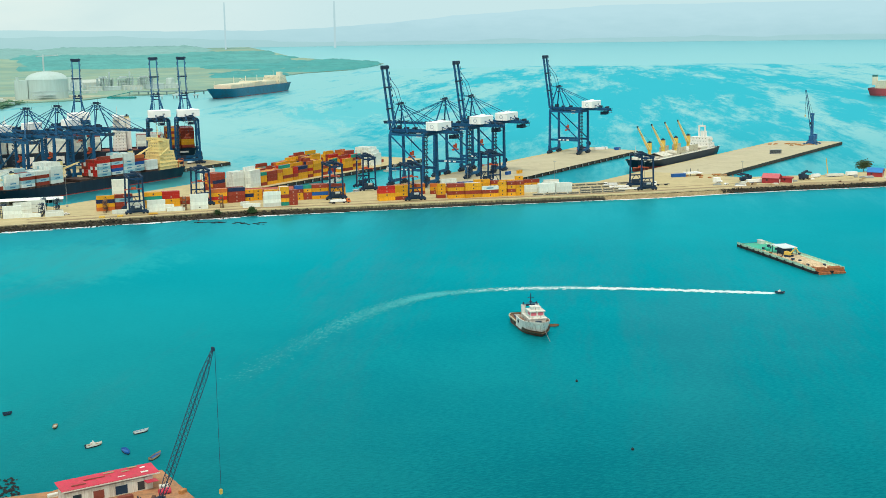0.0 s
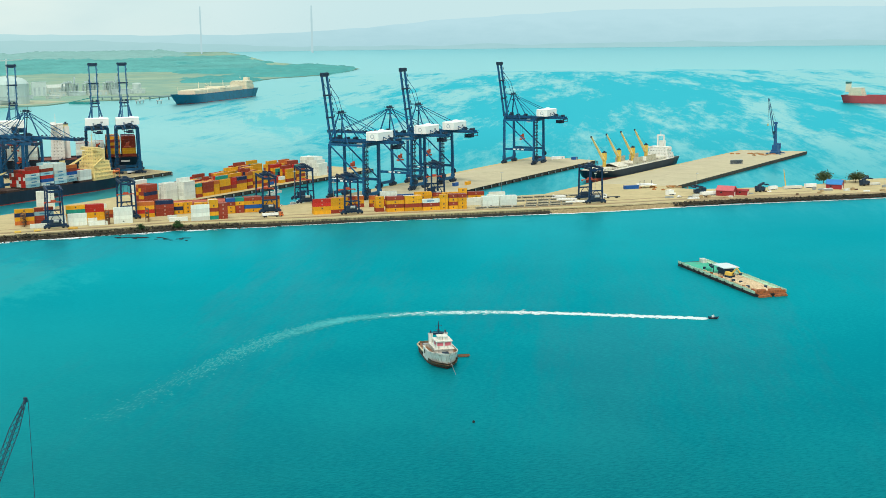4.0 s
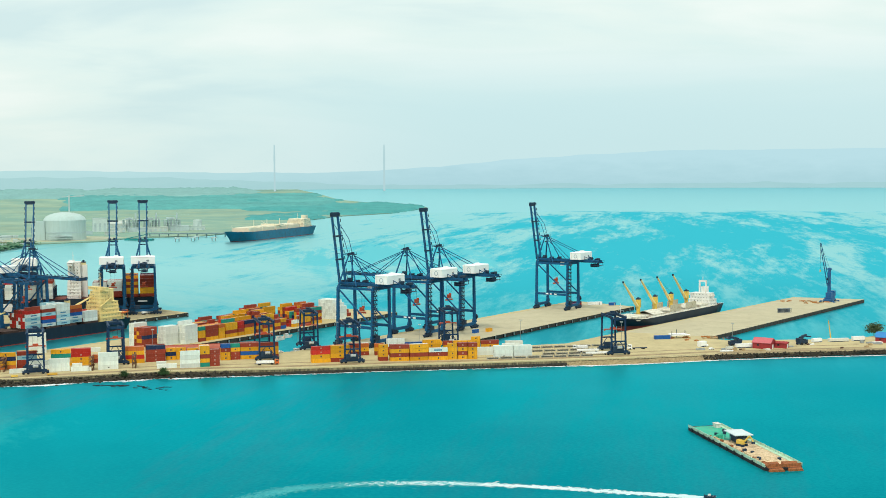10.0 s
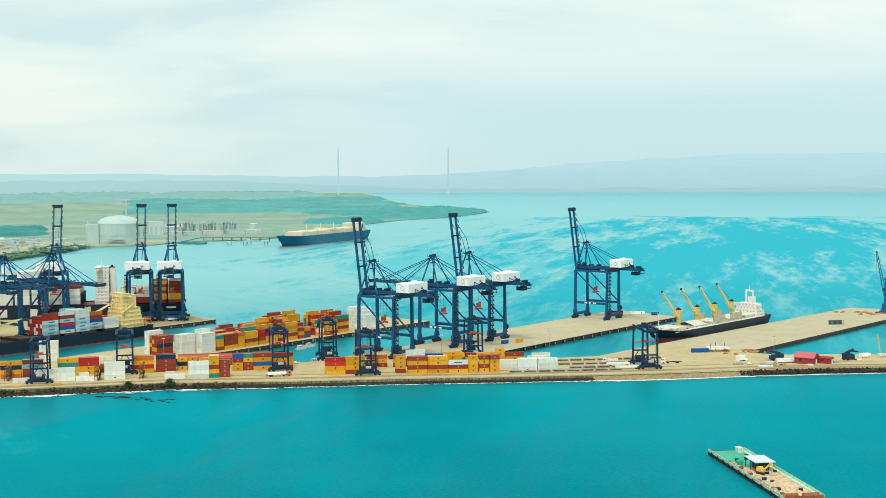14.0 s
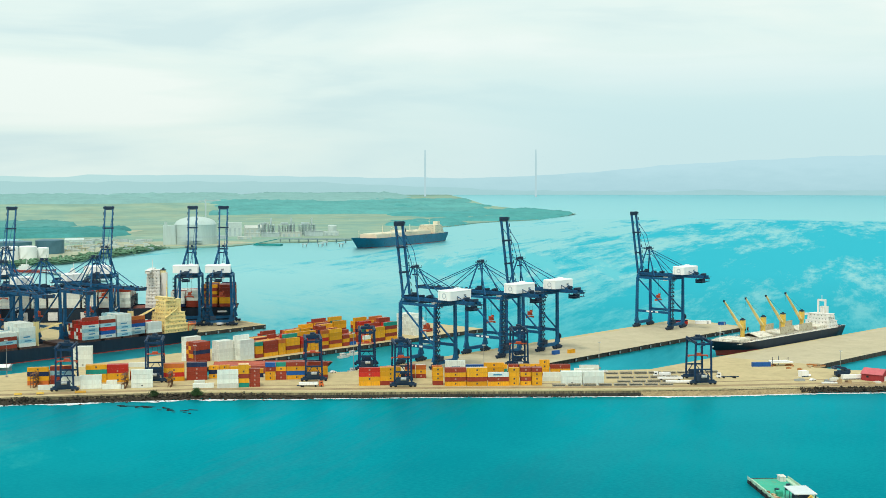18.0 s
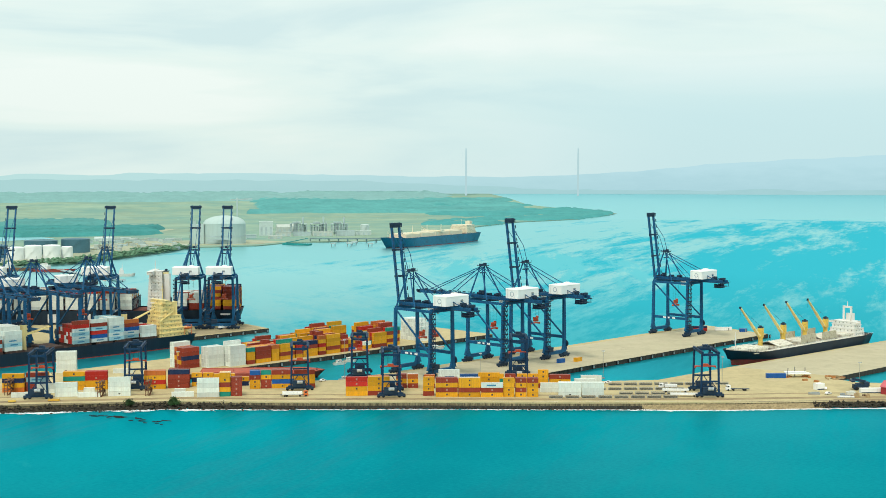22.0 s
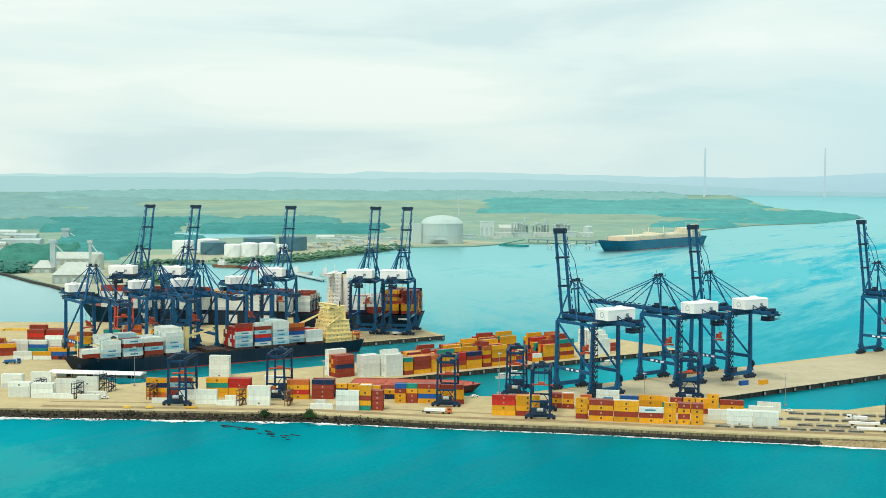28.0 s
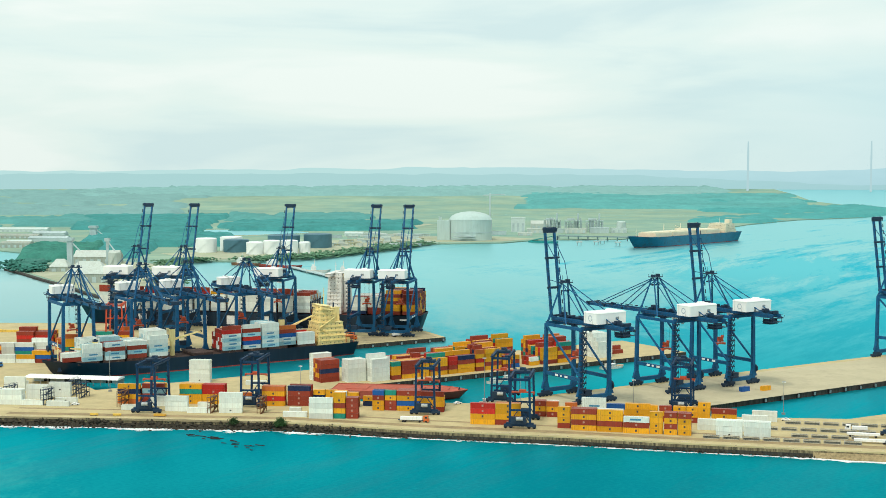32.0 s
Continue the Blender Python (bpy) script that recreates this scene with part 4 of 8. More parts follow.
def hull_parts(parent, L, B, zhi, rake, lower, upper, deck, zboot=1.2, sheer=0.0, bulwark=1.0, trim=0.0, **kw):
    zlo = -1.0
    rings = lambda zs: [hull_ring(L, B, z, zlo, zhi, rake, **kw) for z in zs]
    tip = lambda r: [(x, y, z + trim * max(0, x / L - .5) * 2) for x, y, z in r]
    low = rings((zlo, zboot))
    part("lower_hull", Shape().rings([low[0], tip(low[1])], cap=False), lower, parent, smooth=True)
    up = rings((zboot, zboot + (zhi - zboot) * .5, zhi))
    up[0] = tip(up[0])
    if sheer:
        up = [[(x, y, z + (sheer * max(0, (x / L - .80) / .20) ** 1.5 if i == 2 else 0)) for x, y, z in r] for i, r in enumerate(up)]
    part("hull", Shape().rings(up, cap=False), upper, parent, smooth=True)
    dk = [(x * .995 + .2, y * .975, zhi - bulwark + (sheer * max(0, (x / L - .80) / .20) ** 1.5)) for x, y, z in hull_ring(L, B, zhi, zlo, zhi, rake, **kw)]
    n = len(dk) // 2
    sh = Shape().add(dk, [(i, i + 1, len(dk) - 2 - i, len(dk) - 1 - i) for i in range(n - 1)])
    part("deck", sh, deck, parent)


def rail(parent, pts, h=1.1, material=None):
    s = Shape()
    for a, b in zip(pts, pts[1:]):
        a, b = Vector(a), Vector(b)
        k = max(1, int((b - a).length / 3))
        for z in (h, h * .55):
            s.beam(a + Vector((0, 0, z)), b + Vector((0, 0, z)), .09, .09)
        for i in range(k + 1):
            p = a.lerp(b, i / k)
            s.beam(p, p + Vector((0, 0, h)), .09, .09)
    return part("railing", s, material or house_white, parent)


PANES = {}


def windows_row(parent, x0, x1, y, z, n, axis="x", w=0.7, h=0.5, far=False):
    """A row of separate windows, sharing one pane mesh for each size; joined on ships far off."""
    size = (w, .08, h) if axis == "x" else (.08, w, h)
    if far:
        g = Shape()
        for i in range(n):
            c = x0 + (x1 - x0) * (i + .5) / n
            g.box((c, y, z) if axis == "x" else (y, c, z), size)
        return part("glazing", g, glass_dark, parent, kind="stuff")
    if size not in PANES:
        PANES[size] = Shape().box((0, 0, 0), size).mesh("window", glass_dark)
    for i in range(n):
        c = x0 + (x1 - x0) * (i + .5) / n
        part("window", PANES[size], None, parent, at=Matrix.Translation((c, y, z) if axis == "x" else (y, c, z)))


hull_black = mat("black_hull_paint", (0.004, 0.017, 0.036), 0.5, vary=0.3, scale=0.08, dirt=(0.012, 0.03, 0.048), dirt_amount=0.3, streak=True)
hull_red = mat("antifouling_red", (0.34, 0.045, 0.035), 0.7, vary=0.25, scale=0.15, dirt=RUST, dirt_amount=0.4)
deck_red = mat("red_oxide_deck", (0.24, 0.055, 0.035), 0.8, vary=0.25, scale=0.15, dirt=(0.12, 0.06, 0.04), dirt_amount=0.4)
cream = mat("cream_yellow_paint", (0.85, 0.68, 0.30), 0.55, vary=0.12, scale=0.3, dirt=(0.55, 0.38, 0.14), dirt_amount=0.3, streak=True)
ship_white = mat("ship_white_paint", (0.78, 0.77, 0.73), 0.5, vary=0.08, scale=0.3, dirt=(0.45, 0.33, 0.2), dirt_amount=0.25, streak=True)
boat_orange = mat("lifeboat_orange", (0.62, 0.14, 0.03), 0.45, vary=0.1)


def deck_house(parent, x0, x1, w, z0, tiers, h, material, step=1.0, name="deckhouse", far=False):
    """A stepped superstructure with window rows, bridge wings and railings."""
    for i in range(tiers):
        a, b = x0 + i * step * .5, x1 - i * step
        ww = w - i * 1.0
        t = part(name, Shape().box(((a + b) / 2, 0, z0 + h * (i + .5)), (b - a, ww, h - .15)).box(((a + b) / 2, 0, z0 + h * (i + 1) - .08), (b - a + .6, ww + .7, .18)), material, parent)
        windows_row(t, a + 1, b - 1, -ww / 2 - .02, z0 + h * (i + .55), max(2, int((b - a) / 3.2)), far=far)
        windows_row(t, a + 1, b - 1, ww / 2 + .02, z0 + h * (i + .55), max(2, int((b - a) / 3.2)), far=far)
        windows_row(t, -ww / 2 + 1, ww / 2 - 1, b + .02, z0 + h * (i + .55), max(3, int(ww / 3.0)), "y", far=far)
        windows_row(t, -ww / 2 + 1, ww / 2 - 1, a - .02, z0 + h * (i + .55), max(3, int(ww / 3.4)), "y", far=far)
    return z0 + tiers * h


def lattice_mast(parent, x, y, z, h, material, name="mast"):
    s = Shape().tube((x, y, z), (x, y, z + h), .35, .15, 8)
    s.beam((x, y - 2.2, z + h * .55), (x, y + 2.2, z + h * .55), .2, .2).beam((x, y - 1.4, z + h * .8), (x, y + 1.4, z + h * .8), .18, .18).box((x, y, z + h * .62), (1.2, 1.2, .3))
    return part(name, s, material, parent)


def deck_crane(parent, x, y, z, h, reach, rise_, material, az=0.0, name="deck_crane"):
    """A pedestal crane: slewing column with a dark cap, and a tapering jib."""
    base = part(name, Shape().tube((x, y, z), (x, y, z + h * .55), 1.7, 1.5, 12).box((x, y, z + h * .78), (3.2, 3.0, h * .46)), material, parent)
    part("cap", Shape().box((x, y, z + h + .5), (3.0, 2.8, 1.2)).box((x, y, z + h + 1.4), (1.4, 1.2, .8)), crane_dark, base)
    d = Vector((math.cos(az), math.sin(az), 0))
    p = Vector((x, y, z + h * .62)) + d * 1.8
    q = p + d * reach + Vector((0, 0, rise_))
    sd = Vector((-d.y, d.x, 0))
    j = Shape().beam(p + sd * .9, q + sd * .35, .75, 1.1, .5, .7).beam(p - sd * .9, q - sd * .35, .75, 1.1, .5, .7)
    for i in range(1, 8):
        f = i / 8
        j.beam(p.lerp(q, f) + sd * .8, p.lerp(q, f) - sd * .8, .25, .4)
    jib = part("jib", j, cream, base)
    part("jib_head", Shape().box(q, (1.2, 1.2, 1.5)), crane_dark, jib)
    top = Vector((x, y, z + h + 1.2))
    part("luffing_rope", Shape().tube(top, q, .07, n=5).tube(q, q + Vector((0, 0, -6)), .06, n=5), crane_dark, jib)
    return base


def cargo(ship_name, m, bays, feet, label, z):
    """Deck cargo: bays of (x, list of column strings from the far to the near side)."""
    for x, columns in bays:
        st = thing("container_stack", label, "container stack", m @ pose(x, 0, z), "containers aboard " + ship_name)
        n = len(columns)
        for r, keys in enumerate(columns):
            for i, k in enumerate(keys):
                ob = container(0, (r - (n - 1) / 2) * 2.52, .03 + i * CH, 0, feet, k, st, flip=random.random() < .5)
                if r == n - 1 and k in "SL" and ship_name == "the feeder ship":
                    for sy in (-1, 1):
                        part("marking", CONT[feet, k][2], None, ob, at=Matrix.Translation((0, sy * 1.215, 0)))


def bay(front, n, tops, mixed):
    out = []
    for r in range(n - 1):
        h = max(1, tops + random.choice((-1, 0, 0)))
        out.append("".join(random.choice(mixed) for _ in range(h)))
    return out + [front]


# the feeder ship with the cream superstructure, alongside the left pier
M1 = frame_at(uv(589, 799.5, 0), AX, True)
s1 = thing("container_ship", "black-hulled container ship with cream-yellow superstructure alongside the pier", "ship", M1)
dark_deck = mat("dark_oxide_deck", (.06, .035, .03), .8, vary=.3, scale=.2, dirt=(.2, .12, .08))
hull_parts(s1, 214, 25, 9.0, 10, hull_red, hull_black, dark_deck, zboot=.7, sheer=2.5)
zt = deck_house(s1, 7, 31, 21, 8.2, 2, 3.2, cream, .4)
zt = deck_house(s1, 11, 30, 18, zt, 3, 3.0, cream, .3, "accommodation_block")
zt = deck_house(s1, 17, 28, 14, zt, 3, 2.8, cream, .3, "bridge_tower")
zt = deck_house(s1, 20, 26, 8, zt, 1, 2.8, cream, .3, "wheelhouse_top")
part("bridge_wing", Shape().box((24, 0, zt - 1.2), (3.4, 20, 1.8)).box((24, 0, zt + .2), (4, 20.6, .3)), cream, s1)
fn = part("funnel", Shape().box((14.5, 0, 24), (6, 6.5, 17)).box((14.5, 0, 32.8), (6.6, 7, .5)), cream, s1)
part("exhaust_pipe", Shape().tube((14, -1, 32), (13.8, -1, 36), .5).tube((15.2, 1, 32), (15, 1, 35.6), .5), crane_dark, fn)
part("side_ladder", Shape().beam((16, 8.6, 12), (30, 8.9, 20), 1.2, .3).beam((30, 8.6, 20), (18, 8.4, 27), 1.2, .3), cream, s1)
lattice_mast(s1, 22, 0, zt, 12, cream)
lattice_mast(s1, 205, 0, 11, 13, cream, "foremast")
for y in (-12.0, 12.0):
    lb = Shape().rings([[(4 + 8 * f + 0, y + 1.3 * math.sin(math.pi * f) * math.cos(a), 14 + 1.2 * math.sin(math.pi * f) * math.sin(a)) for a in [k * math.tau / 8 for k in range(8)]] for f in (.02, .2, .5, .8, .98)])
    lf = part("lifeboat", lb, boat_orange, s1, "bright orange lifeboat", smooth=True)
    part("davit", Shape().beam((5, y, 9), (5, y * 1.02, 16), .4, .4).beam((11, y, 9), (11, y * 1.02, 16), .4, .4).beam((5, y, 16), (11, y, 16), .3, .3), boat_orange, lf)
deck_crane(s1, 131.5, 0, 8.5, 17, 18, 4, cream, az=math.pi)
deck_crane(s1, 53, -2, 8.5, 18, 24, 9, cream, az=math.pi)
deck_crane(s1, 183, 4, 8.5, 13, 14, 2, cream)
for x in (40, 61, 76, 93, 114, 143, 158, 173, 189):
    part("hatch_cover", Shape().box((x, 0, 9.3), (13.2, 20, 1.8)), dark_deck, s1)
rail(s1, [(2, -11.6, 9), (60, -12.3, 9)], material=cream)
rail(s1, [(2, 11.6, 9), (2, -11.6, 9)], material=cream)
part("anchor", Shape().box((205.5, 4.4, 6.2), (1.6, .5, 2.2)).box((205.5, 4.6, 5.2), (2.6, .5, .7)), crane_dark, s1)
part("winch", Shape().box((200, 2, 11.0), (3, 2, 1.6)).tube((199, -3, 10.8), (199, 3, 10.8), .9), deck_red, s1)
MX1 = "LSWWBBBUR"
cargo("the feeder ship", M1, [
    (40, bay("WWW", 8, 3, MX1)), (53, bay("LSUBO", 6, 4, "WLBUSB")), (66.5, bay("LSLSWW", 8, 6, "WLSBWS")), (80, bay("SURLBW", 8, 5, "BSWBLR")), (94, bay("LSLSRB", 8, 5, "RWSBBR")),
    (144, bay("WLSWW", 8, 6, "WLSWW")), (158, bay("BLBW", 8, 4, "WBSLW")), (172, bay("SLBS", 8, 5, "BBSWLB")), (186, bay("LSWW", 7, 5, "WWSLWW")), (197, bay("BW", 4, 2, "BW"))], 40,
      "stack of white, pale blue and brown-red containers on the ship's deck", 10.2)

# the large ship beyond the left pier
M2 = Matrix.Translation(LW * -86 + LN * 1111) @ Matrix.Rotation(LA + math.pi, 4, "Z")
s2 = thing("container_ship", "large black-hulled container ship with white bridge tower behind the cranes", "ship", M2)
hull_parts(s2, 292, 38, 14.0, 14, hull_red, hull_black, deck_red, zboot=1.6, stern=0.9, sheer=3)
zt = deck_house(s2, 65, 77, 24, 13.6, 11, 2.9, ship_white, .1)
part("bridge_wing", Shape().box((74, 0, zt - 1.2), (4, 36, 2.0)).box((74, 0, zt + .2), (5, 37, .3)), ship_white, s2)
part("funnel_casing", Shape().box((62.4, 0, 28.5), (5.0, 6.6, 29)), ship_white, s2)
fn = part("funnel", Shape().box((63.2, 0, 43), (4.4, 6, 4)), mat("funnel_cream", (.80, .68, .36), .5, dirt=GRIME, dirt_amount=.15), s2, "cream funnel")
part("exhaust_pipe", Shape().tube((63, -1.2, 45), (62.8, -1.2, 47), .7).tube((63.4, 1.2, 45), (63.2, 1.2, 47), .7).box((63.2, 0, 45.2), (4.8, 6.4, .6)), crane_dark, fn)
lattice_mast(s2, 72, 0, zt, 9, ship_white)
for k, (x, w) in enumerate(((228.5, 9), (178, 11), (153, 10), (126, 10))):
    part("hull_lettering", Shape().box((x, 19.15, 7.8), (w * .8, .1, 7.0)), mark_white, s2, "white block standing for the painted name")
part("stern_lettering", Shape().box((12, 18.0, 10.6), (8, .3, 1.4)), mark_white, s2)
MX2 = "WWWWSSBBY"
b2 = [(8, bay("BYYBBB", 13, 7, "BBYN")), (22, bay("BYYBYB", 13, 7, "BYBN")), (36, bay("BBWW", 13, 5, "BWS")), (49, bay("NWWWW", 13, 5, "WSB"))]
for x in range(95, 270, 14):
    b2.append((x, bay("".join(random.choice("WWWS") for _ in range(5)) + random.choice(["B", "BB", "RB", "Y"]), 13 if x < 240 else 9, 6, MX2)))
for x in [29, 43] + list(range(88, 262, 14)):
    lbr = Shape().box((x, 0, 14.5 + 8.4), (.9, 36, .5))
    for y in (-17.6, -12.5, -7.5, -2.5, 2.5, 7.5, 12.5, 17.6):
        lbr.beam((x, y, 13.5), (x, y, 14.5 + 9.4), .55, .55)
    part("lashing_bridge", lbr, crane_dark, s2, kind="stuff")
cargo("the large ship", M2, b2, 40, "stack of white and brown-red containers on the ship's deck", 14.5)

# the bulk carrier at the right pier
BA = radians(33.5)
MB = Matrix.Translation((497.2, 919.1, 0)) @ Matrix.Rotation(BA + math.pi, 4, "Z")
sb = thing("bulk_carrier", "black bulk carrier with four yellow deck cranes beside the pier", "ship", MB)
hull_parts(sb, 172, 27, 8.5, 8, hull_red, hull_black, mat("dark_oxide_deck", (.06, .035, .03), .8, vary=.3, scale=.2, dirt=(.2, .12, .08)), trim=3.4, zboot=0.8, sheer=2.6)
zt = deck_house(sb, 12, 25, 21, 7.8, 2, 2.8, ship_white, .15)
zt = deck_house(sb, 14, 24, 18, zt, 2, 2.6, ship_white, .2, "bridge_tower")
part("bridge_wing", Shape().box((21.6, 0, zt - 1.2), (3.2, 24, 1.6)), ship_white, sb)
gm = Shape()
for y in (-3, 3):
    gm.beam((18, y, zt), (18, y, zt + 10), 1.2, 1.2)
gm.beam((18, -3.6, zt + 10), (18, 3.6, zt + 10), 1.3, 1.5).tube((18, 0, zt + 10), (18, 0, zt + 14), .25)
part("goal_post_mast", gm, ship_white, sb, "white goal-post radar mast")
part("funnel", Shape().box((14, 0, zt + 1), (4, 5, 8)), ship_white, sb)
yel = mat("crane_yellow_paint", (0.76, 0.50, 0.09), .5, vary=.12, scale=.3, dirt=(.35, .22, .05), dirt_amount=.3)
for x in (44, 71.5, 99, 127):
    deck_crane(sb, x, -2.5, 7.5, 14, 22.5, 21, yel, az=0.0)
hatch = mat("hatch_cover_paint", (0.70, 0.67, 0.56), .6, vary=.15, scale=.2, dirt=RUST, dirt_amount=.3)
for x in (30.5, 58, 85, 113, 143):
    part("hatch_coaming", Shape().box((x, 0, 8.4), (18, 17, 2.2)), hatch, sb)
    if x in (58, 113):
        part("hatch_cover", Shape().gable((x - 4.5, 0, 9.7), (9, 17), 2.6).gable((x + 4.5, 0, 9.7), (9, 17), 2.6), hatch, sb, "folded hatch covers")
    else:
        part("hatch_cover", Shape().box((x, 0, 10.0), (18.6, 17.6, 1.0)).box((x, 0, 10.6), (.4, 17.6, .3)), hatch, sb)
for x in (58, 85):
    part("open_cover", Shape().box((x, -8, 12.4), (18, .8, 5)).box((x, 9, 12.2), (18, .8, 5)), mat("grey_cover", (.50, .46, .34), .7, vary=.15, scale=.3, dirt=RUST), sb)
part("fore_deck", Shape().box((157, 0, 9.6), (9, 13, 1.6)).box((160, 3, 10.9), (2, 1.6, 1.2)).box((160, -3, 10.9), (2, 1.6, 1.2)), hatch, sb)
part("walkway", Shape().box((85, 10.6, 8.1), (140, 3.6, .5)).box((85, -10.6, 8.1), (140, 3.6, .5)), hatch, sb)
rail(sb, [(2, -12, 8.5), (140, -13.4, 8.5)])
rail(sb, [(2, 12, 8.5), (140, 13.4, 8.5)])
lattice_mast(sb, 160, 0, 9.5, 12, ship_white, "foremast")

# the gas carrier at the far jetty
# Hull blue is lifted towards the haze of the distance.
navy = mat("hazed_navy_hull", (0.02, 0.16, 0.26), .5, vary=.2, scale=.05, dirt=(.06, .09, .11), dirt_amount=.3)
ML = Matrix.Translation((478, 2393, 0)) @ Matrix.Rotation(math.atan2(2146 - 2393, 268 - 478), 4, "Z")
sl = thing("gas_carrier", "navy-hulled gas carrier with cream deck at the far jetty", "ship", ML @ Matrix.Translation((8, 0, 0)) @ Matrix.Diagonal((.95, .95, .8, 1)))
hull_parts(sl, 322, 46, 20, 18, hull_red, navy, deck_red, zboot=1.0, sheer=3)
pale_cream = mat("pale_cream_paint", (0.72, 0.66, 0.50), .6, vary=.1, scale=.1)
for x in (95, 145, 195, 245):
    part("tank_cover", Shape().box((x, 0, 23.5), (47, 36, 8)).box((x, 0, 28.2), (44, 26, 1.6)), pale_cream, sl)
zt = deck_house(sl, 22, 58, 40, 19.5, 6, 3.2, pale_cream, 1.2, far=True)
part("funnel", Shape().box((16, 0, 36), (10, 10, 20)), pale_cream, sl)
lattice_mast(sl, 45, 0, zt, 14, pale_cream)
lattice_mast(sl, 300, 0, 22, 16, pale_cream, "foremast")
for x in (120, 170, 220):
    part("vent_mast", Shape().tube((x, 0, 28), (x, 0, 44), .7, .5), pale_cream, sl)
part("manifold", Shape().box((150, 0, 30), (10, 44, 3)).beam((140, -18, 30), (160, -18, 38), .8, .8), pale_cream, sl)

# the red ship under way
MR = Matrix.Translation((1262, 1600, 0)) @ Matrix.Rotation(math.atan2(-0.84, 0.55), 4, "Z")
sr = thing("tanker_ship", "faded red tanker with cream superstructure under way", "ship", MR)
fred = mat("faded_red_hull", (0.42, 0.065, 0.075), .6, vary=.15, scale=.06, dirt=(.3, .08, .07), dirt_amount=.3)
hull_parts(sr, 190, 30, 12, 10, fred, fred, fred, zboot=.6)
zt = deck_house(sr, 12, 34, 26, 11, 4, 3.2, pale_cream, 1.0, far=True)
f_ = part("funnel", Shape().box((8, 0, 24), (7, 8, 14)), pale_cream, sr)
part("funnel_top", Shape().box((8, 0, 32), (7.2, 8.2, 3)), mat("green_funnel_band", (.03, .16, .16), .5), f_)
part("deck_pipe", Shape().tube((40, 0, 12.6), (175, 0, 12.6), .8).beam((95, -13, 14), (95, 13, 14), 1, 1), fred, sr)
lattice_mast(sr, 178, 0, 12, 9, pale_cream, "foremast")

# the salvage tug at anchor
tug_white = mat("tug_white_paint", (0.70, 0.69, 0.63), .55, vary=.14, scale=.5, dirt=(.26, .15, .08), dirt_amount=.33, streak=True)
MT = Matrix.Translation((31.9, 366, 0)) @ Matrix.Rotation(math.atan2(329 - 366, 25.0 - 31.9), 4, "Z")
tg = thing("tug_boat", "weathered white tug with pink-shaded wheelhouse lying at anchor", "boat", MT)
rusty = mat("rusty_hull_band", (0.11, 0.045, 0.025), .8, vary=.3, scale=.6, dirt=(.02, .02, .02), dirt_amount=.4)
wood_deck = mat("worn_brown_deck", (0.26, 0.13, 0.07), .85, vary=.25, scale=.6, dirt=(.12, .07, .04), dirt_amount=.4)
tug_dark = mat("tug_dark_topsides", (0.055, 0.045, 0.032), .75, vary=.4, scale=.5, dirt=(.20, .13, .06), dirt_amount=.4, streak=True)
hull_parts(tg, 38, 11.2, 2.5, 3.0, rusty, tug_dark, wood_deck, zboot=.7, bulwark=.7, stern=.72, full=.62)
cap = hull_ring(38.1, 11.3, 2.5, -1, 2.5, 3.0, stern=.72, full=.62)
part("cap_rail", Shape().rings([[(min(x, 19), y * f, 2.5 + dz) for x, y, z in cap] for f, dz in ((1.0, -.55), (1.02, .06), (.93, .12), (.91, -.3))], cap=False), mat("cream_bulwark_rail", (.56, .50, .33), .7, vary=.25, scale=.5, dirt=(.2, .12, .05), dirt_amount=.4), tg, "chipped cream bulwark rail")
fc = [[(max(x, 16.5), y, z + (1.3 * max(0, (x / 38 - .6) / .4) ** 1.5 if z > 4 else .5 * max(0, x / 38 - .6) if z < 2 else 0)) for x, y, _ in hull_ring(38.5, 11.5, z + .5, -1, 5.6, 3.6, stern=.72, full=.58)] for z in (.85, 3.0, 5.1)]
part("forecastle", Shape().rings(fc, cap=False), tug_white, tg, smooth=True)
part("forecastle_deck", Shape().add([(x, y * .97, z - .75) for x, y, z in fc[2]], [(k, k + 1, 36 - k, 37 - k) for k in range(18)]), wood_deck, tg)
part("forecastle_rail", Shape().rings([[(x * .998 + .02, y * f, z + dz) for x, y, z in fc[2]] for f, dz in ((1.0, -.1), (1.03, .04), (.96, .1))], cap=False), tug_white, tg)
for x, y in ((3, 4.6), (9, 5.5), (15, 5.7), (3, -4.6), (9, -5.5), (15, -5.7)):
    part("tyre_fender", Shape().tube((x, y - .2, 1.7), (x, y + .2, 1.7), .7, n=12), fender_black, tg)
h1 = part("deckhouse", Shape().box((25, 0, 4.6), (11, 7.0, 3.6)).box((25, 0, 6.5), (12, 7.8, .25)), tug_white, tg)
windows_row(h1, 20, 30, 3.52, 5.0, 4, w=.6, h=.6)
windows_row(h1, 20, 30, -3.52, 5.0, 4, w=.6, h=.6)
wh = part("wheelhouse", Shape().box((26.6, 0, 8.0), (6.4, 6.0, 2.8)).box((26.8, 0, 9.5), (7.4, 6.8, .25)).box((26.4, 0, 10.2), (3.6, 3.6, 1.2)).box((26.4, 0, 10.9), (4.2, 4.2, .2)), tug_white, tg)
pink = mat("pink_window_shade", (0.66, 0.13, 0.17), .5, vary=.12, scale=.8)
for y in (-1.5, 1.5):
    part("window_shade", Shape().box((29.86, y, 8.3), (.1, 2.3, 1.3)), pink, wh, "faded pink sun shade")
for y in (-3.03, 3.03):
    part("window_shade", Shape().box((27.6, y, 8.3), (3.2, .1, 1.1)), pink, wh)
